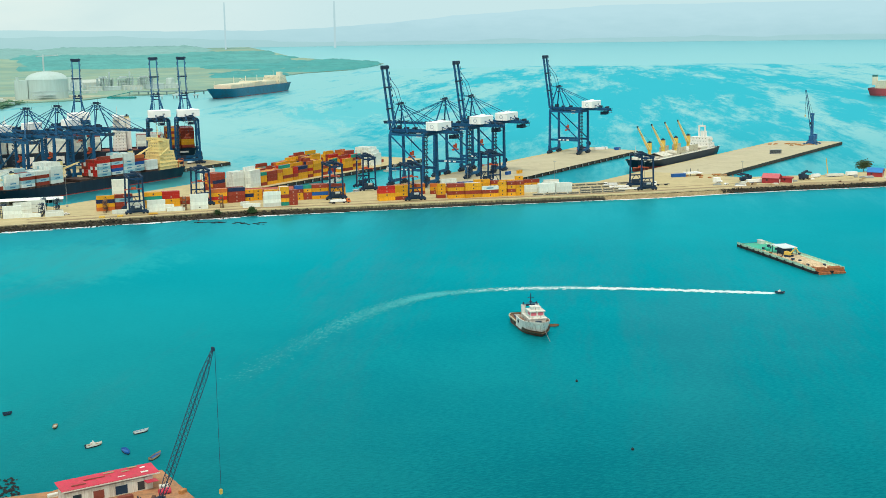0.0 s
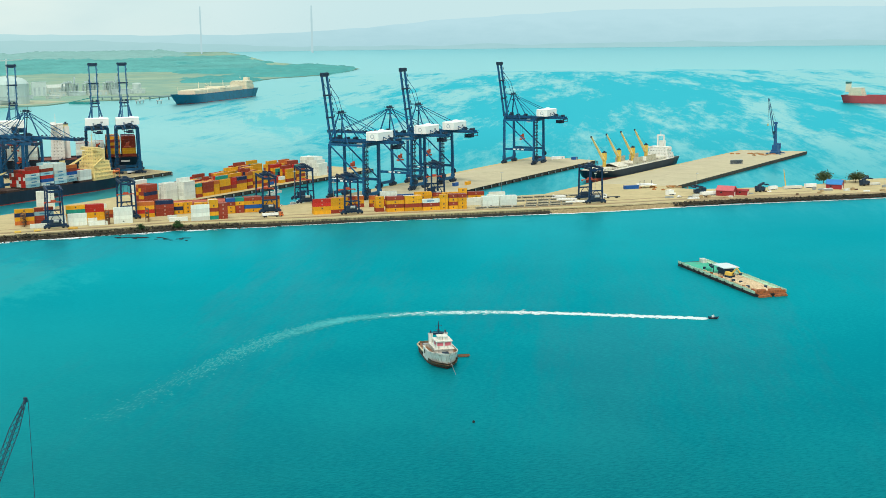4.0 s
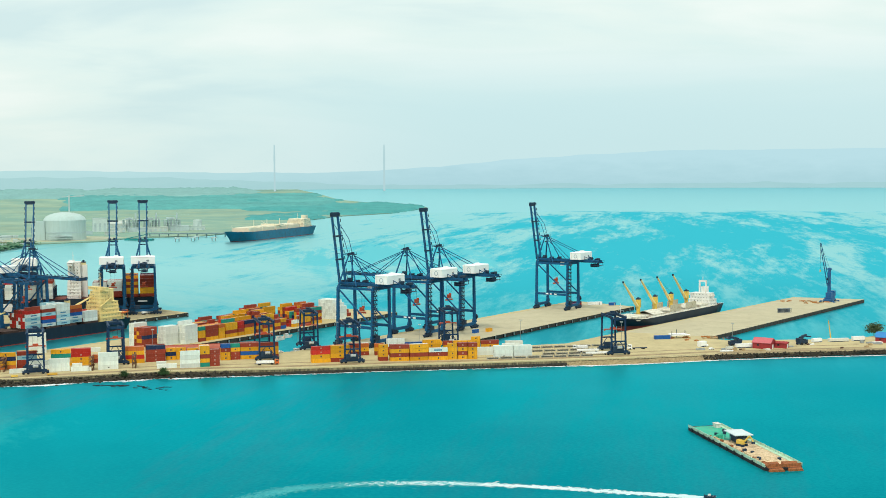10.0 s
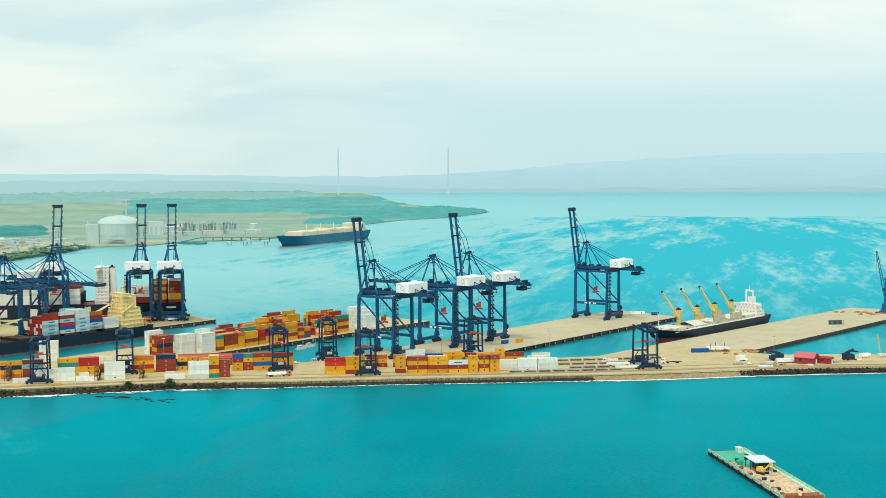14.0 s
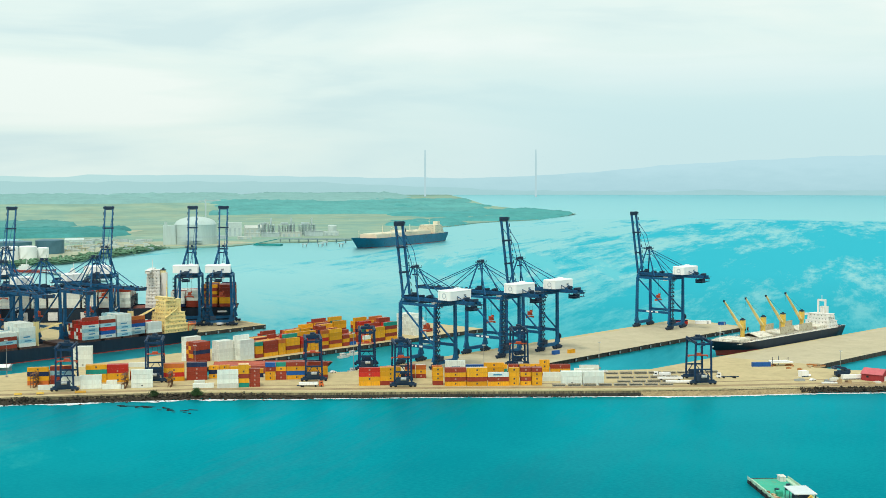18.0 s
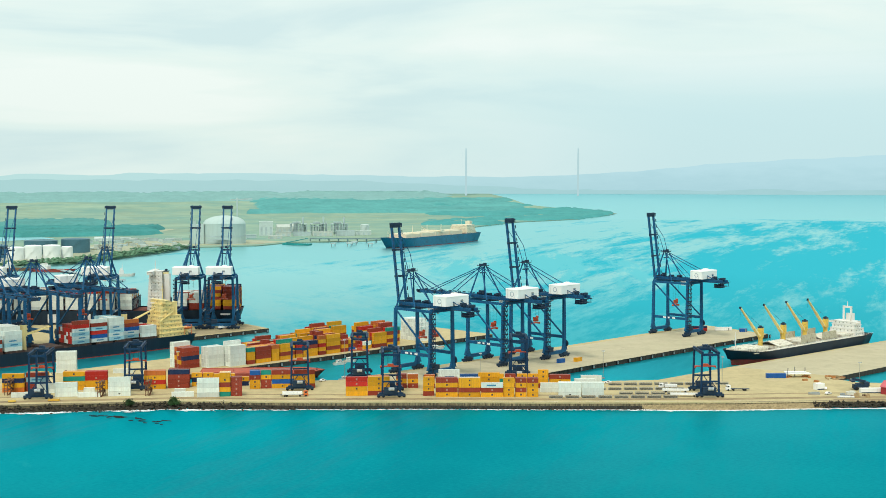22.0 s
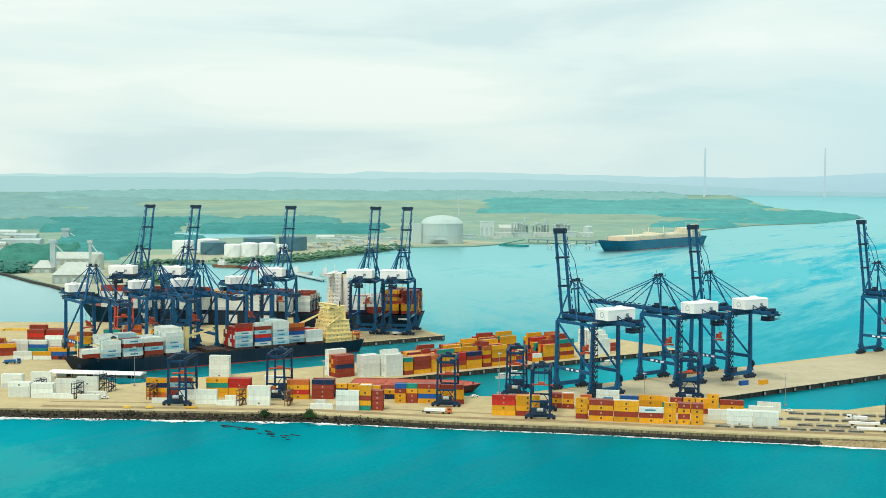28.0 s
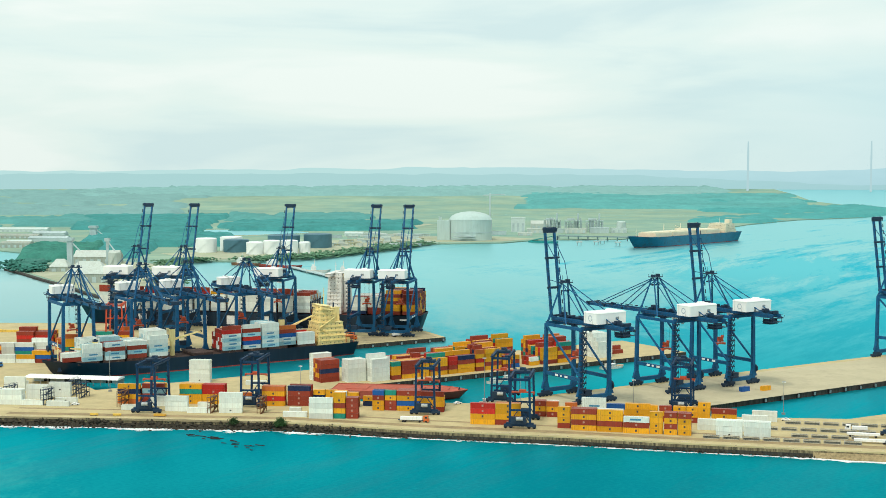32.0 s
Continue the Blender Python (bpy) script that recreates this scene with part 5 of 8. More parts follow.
part("life_ring", Shape().tube((25, 3.55, 4.4), (25, 3.75, 4.4), .5, n=14), boat_orange, wh)
for y in (-2.9, 2.9):
    part("funnel", Shape().tube((18.6, y, 2.6), (18.4, y, 9.6), 1.0, .9, 14).tube((18.4, y, 9.6), (18.4, y, 10.2), 1.0, 1.0, 14), tug_white, tg)
part("gantry", Shape().beam((18.4, -3.6, 9.9), (18.4, 3.6, 9.9), 1.2, .7).beam((18.4, -2.9, 10.2), (18.4, -2.9, 11.2), .5, .5).beam((18.4, 2.9, 10.2), (18.4, 2.9, 11.2), .5, .5), crane_dark, tg)
lattice_mast(tg, 19.5, 0, 6.0, 9, crane_dark)
part("tyre_fender", Shape().tube((20.5, -5.5, 3.6), (20.5, -5.9, 3.6), .8, n=12), fender_black, tg)
part("tyre_fender", Shape().tube((20.5, 5.5, 3.6), (20.5, 5.9, 3.6), .8, n=12), fender_black, tg)
part("towing_winch", Shape().box((11, 0, 2.6), (3, 3.6, 1.6)).tube((11, -1.8, 3.0), (11, 1.8, 3.0), .9), rusty, tg)
part("cargo", Shape().box((13.5, 2.6, 2.4), (3.2, 1.8, 1.2)).box((14.6, -2.8, 2.3), (2.4, 1.6, 1.0)).tube((2.5, -3, 2.1), (9, -3.4, 2.1), .3), crane_dark, tg)
part("deck_gear", Shape().box((6, 1.5, 2.2), (2, 1.4, .8)).box((4, -2, 2.15), (1.6, 2.2, .7)).box((8, -2.5, 2.4), (1.2, 1.2, 1.2)), steel_grey, tg)
part("bow_windlass", Shape().box((32, 0, 5.2), (1.6, 2.4, .9)).tube((34, -.6, 4.6), (34, .6, 4.6), .4), crane_dark, tg)
part("anchor_line", Shape().tube((37.4, .4, 4.6), (45, 1.2, 0), .08, n=6), steel_grey, tg)
sk = thing("skiff", "small brown open skiff tied beside the tug", "boat", Matrix.Translation((36.0, 346, 0)) @ Matrix.Rotation(radians(-15), 4, "Z"))
hull_parts(sk, 5.0, 1.5, .8, .6, rusty, wood_deck, wood_deck, zboot=.2, bulwark=.4)

# the deck barge at anchor
MBa = Matrix.Translation((231.5, 477.5, -1.3)) @ Matrix.Rotation(math.atan2(383 - 484, 218 - 232.5), 4, "Z")
db = thing("deck_barge", "green and tan steel deck barge with a canopy, at anchor", "barge", MBa @ Matrix.Diagonal((.88, .68, 1, 1)))
green_deck = mat("green_deck_paint", (0.03, 0.40, 0.27), .7, vary=.2, scale=.12, dirt=(.16, .26, .16), dirt_amount=.3)
sand_deck = mat("sand_strewn_deck", (0.66, 0.50, 0.32), .9, vary=.25, scale=.25, dirt=(.30, .17, .08), dirt_amount=.45)
pale_green = mat("pale_green_bulwark", (0.46, 0.66, 0.50), .7, vary=.2, scale=.4, dirt=(.30, .20, .10), dirt_amount=.25, streak=True)
o = [(0, -11), (3, -13), (100, -13), (103, -11), (103, 11), (100, 13), (3, 13), (0, 11)]
part("hull", Shape().prism(o, -1, 1.6), mat("barge_hull_black", (.010, .011, .013), .7, vary=.3, scale=.4, dirt=RUST, dirt_amount=.1), db)
part("hull_band", Shape().prism([(x * .998 + .1, y * .995) for x, y in o], 1.6, 2.6), mat("barge_hull_black", (.02, .018, .018)), db)
part("green_deck", Shape().box((21, 0, 2.65), (38, 25, .1)), green_deck, db)
part("sand_deck", Shape().box((69, 0, 2.67), (60, 25, .14)), sand_deck, db)
for y in (-12.4, 12.4):
    for k in range(10):
        part("bulwark", Shape().box((7 + k * 9.9, y, 3.3), (9.2, .3, 1.3)), pale_green, db)
for y in (-11.1, 11.1):
    part("side_deck", Shape().box((51, y, 2.85), (97, 2.4, .26)), pale_green, db, "pale green walkway along the barge side")
for x in (9, 18, 26, 33, 39, 48, 57, 66, 76, 88):
    part("fender", Shape().tube((x, -13.15, 2.5), (x, -13.55, 2.5), .95, .95, 10), fender_black, db)
part("end_wall", Shape().box((101.5, 0, 3.2), (.5, 22, 1.6)).box((100.6, -7, 3.4), (2, 6, 1.8)).box((100.6, 6, 3.2), (2, 5, 1.4)), mat("rust_orange_steel", (.36, .11, .035), .85, vary=.3, scale=.5, dirt=(.12, .05, .02), dirt_amount=.5), db)
for k in range(16):
    part("rubble", Shape().box((30 + k * 4.3 + (k * 37 % 5) * .4, -10.6 + (k * 53 % 7) * .25, 3.3), (2.2 + k % 3 * .7, 1.2, .7 + k % 4 * .25), 17 * k), sand_deck if k % 3 else mat("rust_orange_steel", (.36, .11, .035)), db)
for y in (-6.2, 6.2):
    part("ramp", Shape().add([(96, y - 5, 2.8), (104.5, y - 5, 1.2), (104.5, y + 5, 1.2), (96, y + 5, 2.8), (96, y - 5, 3.9), (104.5, y - 4.2, 2.2), (104.5, y + 4.2, 2.2), (96, y + 5, 3.9)],
                             [(3, 2, 1, 0), (4, 5, 6, 7), (0, 1, 5, 4), (1, 2, 6, 5), (2, 3, 7, 6), (3, 0, 4, 7)]), mat("rust_orange_steel", (.36, .11, .035)), db, "rust-orange end ramp")
part("cabin", Shape().box((6, 7, 3.6), (4.6, 3.6, 2.0)).box((6, 7, 4.7), (5, 4, .25)), tug_white, db)
part("mound", Shape().rings([[(78 + r * 13 * math.cos(a) * (1 + .1 * math.sin(3 * a)), 1 + r * 8.5 * math.sin(a), 2.7 + z) for a in [k * math.tau / 16 for k in range(16)]] for r, z in ((1, 0), (.75, .7), (.45, 1.3), (.15, 1.6))]), sand_deck, db, "heap of sand")
cp = part("canopy", Shape().box((44, 2, 7.0), (15, 13, .35)), mat("canopy_sheet", (.60, .68, .70), .4, vary=.1, scale=.3), db, "pale corrugated canopy roof")
for x in (37.5, 44, 50.5):
    for y in (-4, 8):
        part("canopy_post", Shape().beam((x, y, 2.6), (x, y, 6.9), .35, .35), crane_dark, cp)
part("pump_house", Shape().box((43, 3, 4.3), (9, 7, 3.2)), crane_dark, db)
part("winch", Shape().box((34, -6, 3.6), (3, 3, 1.8)).tube((34, -8, 4), (34, -4, 4), 1.0), green_deck, db)
ex = thing("excavator", "yellow tracked excavator parked on the barge deck", "excavator", MBa @ pose(47.5, -.7, 2.74, 0, 0, 30), "")
part("track", Shape().box((0, -1.3, .5), (4.2, .7, 1.0)), crane_dark, ex)
part("track", Shape().box((0, 1.3, .5), (4.2, .7, 1.0)), crane_dark, ex)
part("body", Shape().box((-.4, 0, 1.8), (3.6, 2.7, 1.6)).box((-1.5, 0, 2.4), (1.2, 2.6, .8)), yel, ex)
part("cab", Shape().box((.9, .8, 2.4), (1.4, 1.1, 1.9)), glass_dark, ex)
part("boom", Shape().beam((1.2, 0, 2.2), (4.2, 0, 5.2), .5, .7).beam((4.2, 0, 5.2), (6.2, 0, 2.8), .4, .5), yel, ex)
part("bucket", Shape().box((6.3, 0, 2.4), (1.1, 1.2, 1.0)), crane_dark, ex)
for x, y in ((24, 3), (26, -4), (18, 6), (30, 5), (66, -6), (72, -4), (88, 5), (85, -7)):
    cr = thing("crate", "small dark crate on the barge deck", "crate", MBa @ pose(x * .88, y * .68, 2.75, 0, 0, 15 * x), "deck crates")
    part("box", Shape().box((0, 0, .55), (1.6, 1.1, 1.1)).box((0, 0, 1.12), (1.7, 1.2, .08)), crane_dark, cr)


# the speedboat and its wake
def skiff(m, label, hullc, inner, L=7.5, B=2.1, extra=None):
    b = thing("motor_boat" if extra == "motor" else "rowing_boat", label, "boat", m @ Matrix.Scale(.88, 4), "small moored boats")
    # Black lower hull imitates the shade and dark reflection at the waterline.
    hull_parts(b, L, B, 1.0, .9, fender_black, hullc, inner, zboot=.42, bulwark=.5, stern=.85, full=.5, sheer=.35)
    for x in (.25, .5, .72):
        part("thwart", Shape().box((L * x, 0, .75), (.35, B * .82, .08)), inner, b)
    if extra == "motor":
        part("outboard_motor", Shape().box((-.1, 0, 1.0), (.5, .45, .8)).box((-.15, 0, .3), (.25, .2, .9)), crane_dark, b)
        part("console", Shape().box((L * .42, 0, 1.15), (1.2, 1.0, 1.0)).box((L * .46, 0, 1.9), (.1, 1.0, .5)), ship_white, b)
    return b


bw = mat("boat_white_paint", (.66, .65, .58), .5, vary=.12, scale=1., dirt=GRIME, dirt_amount=.12)
bb = mat("boat_blue_paint", (.02, .13, .42), .5, vary=.15, scale=1.)
bt = mat("boat_tan_paint", (.38, .27, .15), .7, vary=.2, scale=1., dirt=GRIME)
skiff(Matrix.Translation((164, 360.5, 0)) @ Matrix.Rotation(radians(-31), 4, "Z"), "dark open speedboat running across the harbour", crane_dark, bw, 5, 1.6, "motor")
skiff(Matrix.Translation((-173.2, 288.5, 0)) @ Matrix.Rotation(radians(-105), 4, "Z"), "small tan wooden boat moored in the bay", bt, bw, 4.4, 1.5)
skiff(Matrix.Translation((-167, 261, 0)) @ Matrix.Rotation(radians(20), 4, "Z"), "cream open motor boat moored in the bay", bw, bt, 6.4, 1.9, "motor")
skiff(Matrix.Translation((-151, 269, 0)) @ Matrix.Rotation(radians(18), 4, "Z"), "long white wooden boat moored in the bay", bw, bb, 6.0, 1.5)
skiff(Matrix.Translation((-156.4, 254.5, 0)) @ Matrix.Rotation(radians(-82), 4, "Z"), "blue wooden boat moored in the bay", bb, bb, 6.4, 2.0)
skiff(Matrix.Translation((-150.5, 240.8, 0)) @ Matrix.Rotation(radians(52), 4, "Z"), "brown wooden boat with blue stern beside the shed", bt, bb, 7.4, 1.8)
skiff(Matrix.Translation((-188.5, 308.5, 0)) @ Matrix.Rotation(radians(12), 4, "Z"), "dark weathered hull moored in the bay", crane_dark, crane_dark, 3.6, 1.8)
for x, y in ((6.7, 264.2), (-13.6, 189.7)):
    bo = thing("buoy", "small dark mooring buoy", "buoy", Matrix.Translation((x, y, 0)), "buoys")
    part("float", Shape().tube((0, 0, -.2), (0, 0, .5), .5, .45, 10).tube((0, 0, .5), (0, 0, .9), .15, .1, 6), fender_black, bo)


def wake():
    """Broken foam along the boat's curved course, denser and whiter close behind it."""
    course = [(-112, 313), (-67, 363), (-31, 400), (0, 421.5), (24, 429), (60, 423), (97, 406), (140, 377), (163, 361)]
    pts = []
    for i in range(len(course) - 1):
        for k in range(12):
            f = k / 12
            p0, p1, p2, p3 = (Vector(course[max(0, min(len(course) - 1, i + j))]) for j in (-1, 0, 1, 2))
            pts.append(.5 * (2 * p1 + (p2 - p0) * f + (2 * p0 - 5 * p1 + 4 * p2 - p3) * f * f + (3 * p1 - p0 - 3 * p2 + p3) * f ** 3))
    pts.append(Vector(course[-1]))
    n = len(pts)
    for name, m_, lo, hi, label in (("wake", mat("wake_foam", (.56, .74, .75), .8, vary=.15, scale=.5), .52, 1.0, "trail of white foam behind the speedboat"), ("wake_old", mat("spent_foam", (.075, .435, .475), 1.0, vary=.15, scale=.3, spec=0.0), .02, .72, "fading curved trail of spent foam")):
        s = Shape()
        for i in range(n - 1):
            f = i / (n - 1)
            if not lo <= f <= hi:
                continue
            g = (f - lo) / (hi - lo)
            d = (pts[i + 1] - pts[i])
            nn = Vector((-d.y, d.x)).normalized()
            width = 2.0 + 4.4 * (1 - f)
            for _ in range(int(84 * min(1, g * 1.25) ** 1.2) if name == "wake" else int(14 + 110 * min(1, g * 1.6))):
                c = pts[i] + d * random.random() + nn * random.gauss(0, width * (.44 if name == "wake" else .6))
                L, w = (random.uniform(.5, 2.0), random.uniform(.2, .6)) if name == "wake" else (random.uniform(.25, 1.3), random.uniform(.06, .22))
                t = d.normalized()
                q = [c + t * L * random.uniform(.7, 1) * a + nn * w * b for a, b in ((-1, -.3), (-.2, -1), (1, -.2), (.5, 1), (-.6, .8))]
                s.add([(p.x, p.y, .04 + random.random() * .03) for p in q], [(0, 1, 2, 3, 4)])
        tagged(new(name, s.mesh(name, m_)), label, "wake", "", "stuff")


wake()

# ---- the far shore ----
def polar(az, r, dz=0.0):
    """Azimuth clockwise from +y in degrees, distance from the origin."""
    return (r * math.sin(radians(az)), r * math.cos(radians(az)), rise(r) + dz)


# Distance haze is mixed into these base colours, making them paler and bluer.
far_field = mat("hazed_far_fields", (0.275, 0.375, 0.285), .95, vary=.2, scale=.003, dirt=(0.175, 0.325, 0.285), dirt_amount=.55, spec=.05)
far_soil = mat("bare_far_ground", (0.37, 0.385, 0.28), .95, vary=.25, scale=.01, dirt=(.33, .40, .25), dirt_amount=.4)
far_leaf = mat("hazed_tree_crowns", (0.058, 0.250, 0.245), .9, vary=.25, scale=.012, spec=.05)
far_white = mat("hazed_white_building", (.53, .63, .61), .6, vary=.10, scale=.05, dirt=(.43, .50, .47), dirt_amount=.35)
# Tank paint greyed towards the haze colour.
gas_tank_paint = mat("hazed_gas_tank_paint", (.46, .58, .56), .7, vary=.08, scale=.04, dirt=(.40, .50, .47), dirt_amount=.45, streak=True)
far_grey = mat("hazed_grey_building", (.40, .50, .51), .7, vary=.2, scale=.05)
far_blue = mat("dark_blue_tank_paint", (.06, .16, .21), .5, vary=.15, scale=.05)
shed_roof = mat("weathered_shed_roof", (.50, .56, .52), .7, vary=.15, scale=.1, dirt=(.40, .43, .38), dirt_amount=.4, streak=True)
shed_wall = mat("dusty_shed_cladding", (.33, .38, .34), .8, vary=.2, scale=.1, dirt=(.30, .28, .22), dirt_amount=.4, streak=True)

SHORE = [(-760, 2150), (-699, 2023), (-633, 1964), (-580, 1885), (-562, 1810), (-556, 1735), (-527, 1662), (-480, 1601), (-425, 1521), (-379, 1461), (-336, 1394), (-262, 1290), (-232, 1300), (-262, 1480), (-300, 1640), (-318, 1720), (-345, 1790), (-300, 1815), (-242, 1808), (-163, 1896), (-97, 2052),
         (-38, 2222), (75, 2259), (134, 2350), (274, 2375), (420, 2560), (590, 2954), (743, 3199), (935, 3358)]
arc = [polar(a, 3500)[:2] for a in np.linspace(15.4, -38, 28)]
land = SHORE + arc + [(-2700, 2500), (-1500, 2350)]
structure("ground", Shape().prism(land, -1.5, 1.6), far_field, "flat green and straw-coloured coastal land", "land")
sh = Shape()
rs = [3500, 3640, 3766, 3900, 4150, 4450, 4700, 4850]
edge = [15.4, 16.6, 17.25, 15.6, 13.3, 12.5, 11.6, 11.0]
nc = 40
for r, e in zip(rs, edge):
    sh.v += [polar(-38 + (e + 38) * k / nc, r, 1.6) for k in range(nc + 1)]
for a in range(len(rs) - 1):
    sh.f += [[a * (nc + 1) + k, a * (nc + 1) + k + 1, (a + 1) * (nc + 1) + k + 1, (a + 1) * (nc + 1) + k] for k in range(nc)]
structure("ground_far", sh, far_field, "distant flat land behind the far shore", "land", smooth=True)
for pts in ([(-150, 2010), (-60, 2260), (70, 2290), (130, 2370), (60, 2440), (-120, 2430), (-260, 2250), (-300, 2080)], [(-478, 1612), (-336, 1404), (-268, 1300), (-262, 1480), (-320, 1720), (-420, 1800), (-500, 1760)],
            [(-640, 2420), (-380, 2440), (-330, 2560), (-640, 2600)], [(-430, 2850), (-120, 2790), (-90, 2930), (-420, 3020)], [(-330, 1830), (-170, 1905), (-120, 2040), (-250, 2080), (-420, 1960)]):
    structure("ground_bare", Shape().prism(pts, 1.4, 1.75 + .01 * len(pts)), far_soil, "bare sandy yard on the far shore", "land")
inlet = [(-560, 2470), (-400, 2450), (-300, 2540), (-360, 2650), (-500, 2640), (-590, 2560)]
structure("water_inlet", Shape().prism(inlet, 1.3, 1.84), bpy.data.materials["sea_water"], "narrow inlet behind the far shore", "water")


def forest(name, label, spots, size, material, seed):
    """Crowns of irregular leaf clumps over short trunks."""
    rnd = random.Random(seed)
    s = Shape()
    base = [(0, 0, 1), (1, 0, .1), (.31, .95, 0), (-.81, .59, .1), (-.81, -.59, -.1), (.31, -.95, 0), (0, 0, -.8)]
    faces = [(0, 1, 2), (0, 2, 3), (0, 3, 4), (0, 4, 5), (0, 5, 1), (6, 2, 1), (6, 3, 2), (6, 4, 3), (6, 5, 4), (6, 1, 5)]
    for x, y, z in spots:
        h = size * rnd.uniform(.6, 1.35)
        for _ in range(10):
            cx, cy = x + rnd.gauss(0, h * .9), y + rnd.gauss(0, h * .9)
            cz, r = z + h * rnd.uniform(.15, .6), h * rnd.uniform(.25, .5)
            a = rnd.random() * 6.28
            vs = []
            for px, py, pz in base:
                j = r * rnd.uniform(.7, 1.25)
                vs.append((cx + (px * math.cos(a) - py * math.sin(a)) * j, cy + (px * math.sin(a) + py * math.cos(a)) * j, cz + pz * j * .45))
            s.add(vs, faces)
    tagged(new(name, s.mesh(name, material, True)), label, "woods", "", "stuff")


def along(pts, n, inland, seed):
    rnd = random.Random(seed)
    out = []
    for _ in range(n):
        i = rnd.randrange(len(pts) - 1)
        f = rnd.random()
        (x0, y0), (x1, y1) = pts[i], pts[i + 1]
        d = rnd.random() ** 1.5 * inland
        L = math.hypot(x1 - x0, y1 - y0)
        x, y = x0 + (x1 - x0) * f - (y1 - y0) / L * d, y0 + (y1 - y0) * f + (x1 - x0) / L * d
        out.append((x, y, rise(math.hypot(x, y)) + 1.3))
    return out


# The furthest crowns carry the most haze in their colour.
haze_leaf = mat("hazed_distant_crowns", (0.205, 0.375, 0.37), .9, vary=.12, scale=.02, island=.1, spec=.05)


point_leaf = mat("dark_point_trees", (.045, .165, .135), .85, vary=.25, scale=.04, island=.2, spec=.1)
FW = "dense woods on the far shore, teal with haze"


def canopy(az0, az1, r0, r1, h, seed, material, step=9.0, cover=-.25, shore=None):
    """A closed roof of tree crowns: a lumpy sheet that comes down to the ground at its ragged edge."""
    n, m = int(radians(az1 - az0) * (r0 + r1) / 2 / step), int((r1 - r0) / step)
    s, idx = Shape(), {}
    for i in range(m + 1):
        for k in range(n + 1):
            a, r = az0 + (az1 - az0) * k / n, r0 + (r1 - r0) * i / m
            x, y, z = polar(a, r, 1.2)
            p = Vector((x, y, 0))
            edge = min(k / n * 9, (n - k) / n * 9, (i + .2) * .3, (m - i) * .3)
            w = noise.noise(p * .0045 + Vector((seed * 7.1, 0, 0))) - cover + .35 * noise.noise(p * .02 + Vector((0, seed, 0))) - max(0, 1 - edge) * .75
            if shore and a > float(np.interp(r, *shore)) - .03:
                w = -1
            if i in (0, m) or k in (0, n):
                w = -1
            lump = .74 + .26 * noise.noise(p * .045 + Vector((seed, 3, 0))) + .30 * noise.noise(p * .11)
            jx, jy = 2.5 * noise.noise(p * .3), 2.5 * noise.noise(p * .3 + Vector((9, 9, 0)))
            idx[i, k] = w > 0
            s.v.append((x + jx, y + jy, z + h * min(1, w * 5) * lump if w > 0 else z - 2.5))
    for i in range(m):
        for k in range(n):
            if idx[i, k] or idx[i + 1, k] or idx[i, k + 1] or idx[i + 1, k + 1]:
                a = i * (n + 1) + k
                s.f.append([a, a + n + 1, a + n + 2, a + 1])
    tagged(new("woods", s.mesh("woods", material, True)), FW, "woods", "", "stuff")


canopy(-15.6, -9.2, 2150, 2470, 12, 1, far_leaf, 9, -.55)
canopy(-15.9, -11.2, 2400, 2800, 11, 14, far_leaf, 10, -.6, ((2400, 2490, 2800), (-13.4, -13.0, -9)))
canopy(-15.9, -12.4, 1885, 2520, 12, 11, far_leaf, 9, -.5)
canopy(-17.7, -14.2, 1850, 2110, 17, 12, mat("hazed_point_crowns", (.052, .205, .165), .9, vary=.3, scale=.03, spec=.05), 7, -.65, ((1850, 1960, 2090), (-15.0, -14.6, -14.4)))
mid_leaf = mat("hazed_middle_crowns", (.095, .285, .275), .9, vary=.2, scale=.01, spec=.05)
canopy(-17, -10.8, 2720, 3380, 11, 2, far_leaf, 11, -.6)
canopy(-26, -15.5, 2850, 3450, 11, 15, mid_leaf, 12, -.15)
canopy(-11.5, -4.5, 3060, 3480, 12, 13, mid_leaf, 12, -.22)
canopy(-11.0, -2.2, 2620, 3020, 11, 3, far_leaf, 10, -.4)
canopy(1.0, 13.2, 3740, 4400, 11, 4, mat("hazed_mid_woods", (.105, .33, .325), .9, vary=.2, scale=.008, spec=.05), 12, -.55, ((3700, 4150, 4450, 4700), (14, 13.2, 12.4, 11.5)))
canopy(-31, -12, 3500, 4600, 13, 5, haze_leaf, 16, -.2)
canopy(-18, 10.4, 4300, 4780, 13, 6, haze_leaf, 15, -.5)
canopy(8.2, 17.3, 3060, 4150, 9, 8, mat("hazed_promontory_trees", (.072, .285, .285), .9, vary=.15, scale=.02, island=.1, spec=.05), 11, -.22, ((3012, 3284, 3486, 3640, 3766, 3900, 4150), (11.3, 13.07, 15.5, 16.6, 17.25, 15.6, 13.2)))
canopy(-17.3, -16.2, 1740, 1860, 8, 7, point_leaf, 5, -.45)
forest("mangroves", "low green scrub along the far waterline", along([(-262, 1480), (-300, 1640), (-318, 1720), (-345, 1790), (-300, 1815)][::-1], 120, -30, 7) + along([(-242, 1808), (-163, 1896), (-97, 2052), (-38, 2222)], 260, 40, 17), 7, mat("scrub_leaves", (.10, .215, .125), .85, vary=.3, scale=.05, island=.4), 7)
forest("mangroves", "dark trees on the far point", along([(-550, 1760), (-548, 1728), (-524, 1672), (-480, 1612)][::-1], 90, -28, 18), 7.5, point_leaf, 8)
dike = [(-529, 1664), (-480, 1599), (-425, 1519), (-379, 1459), (-336, 1392), (-262, 1288)]
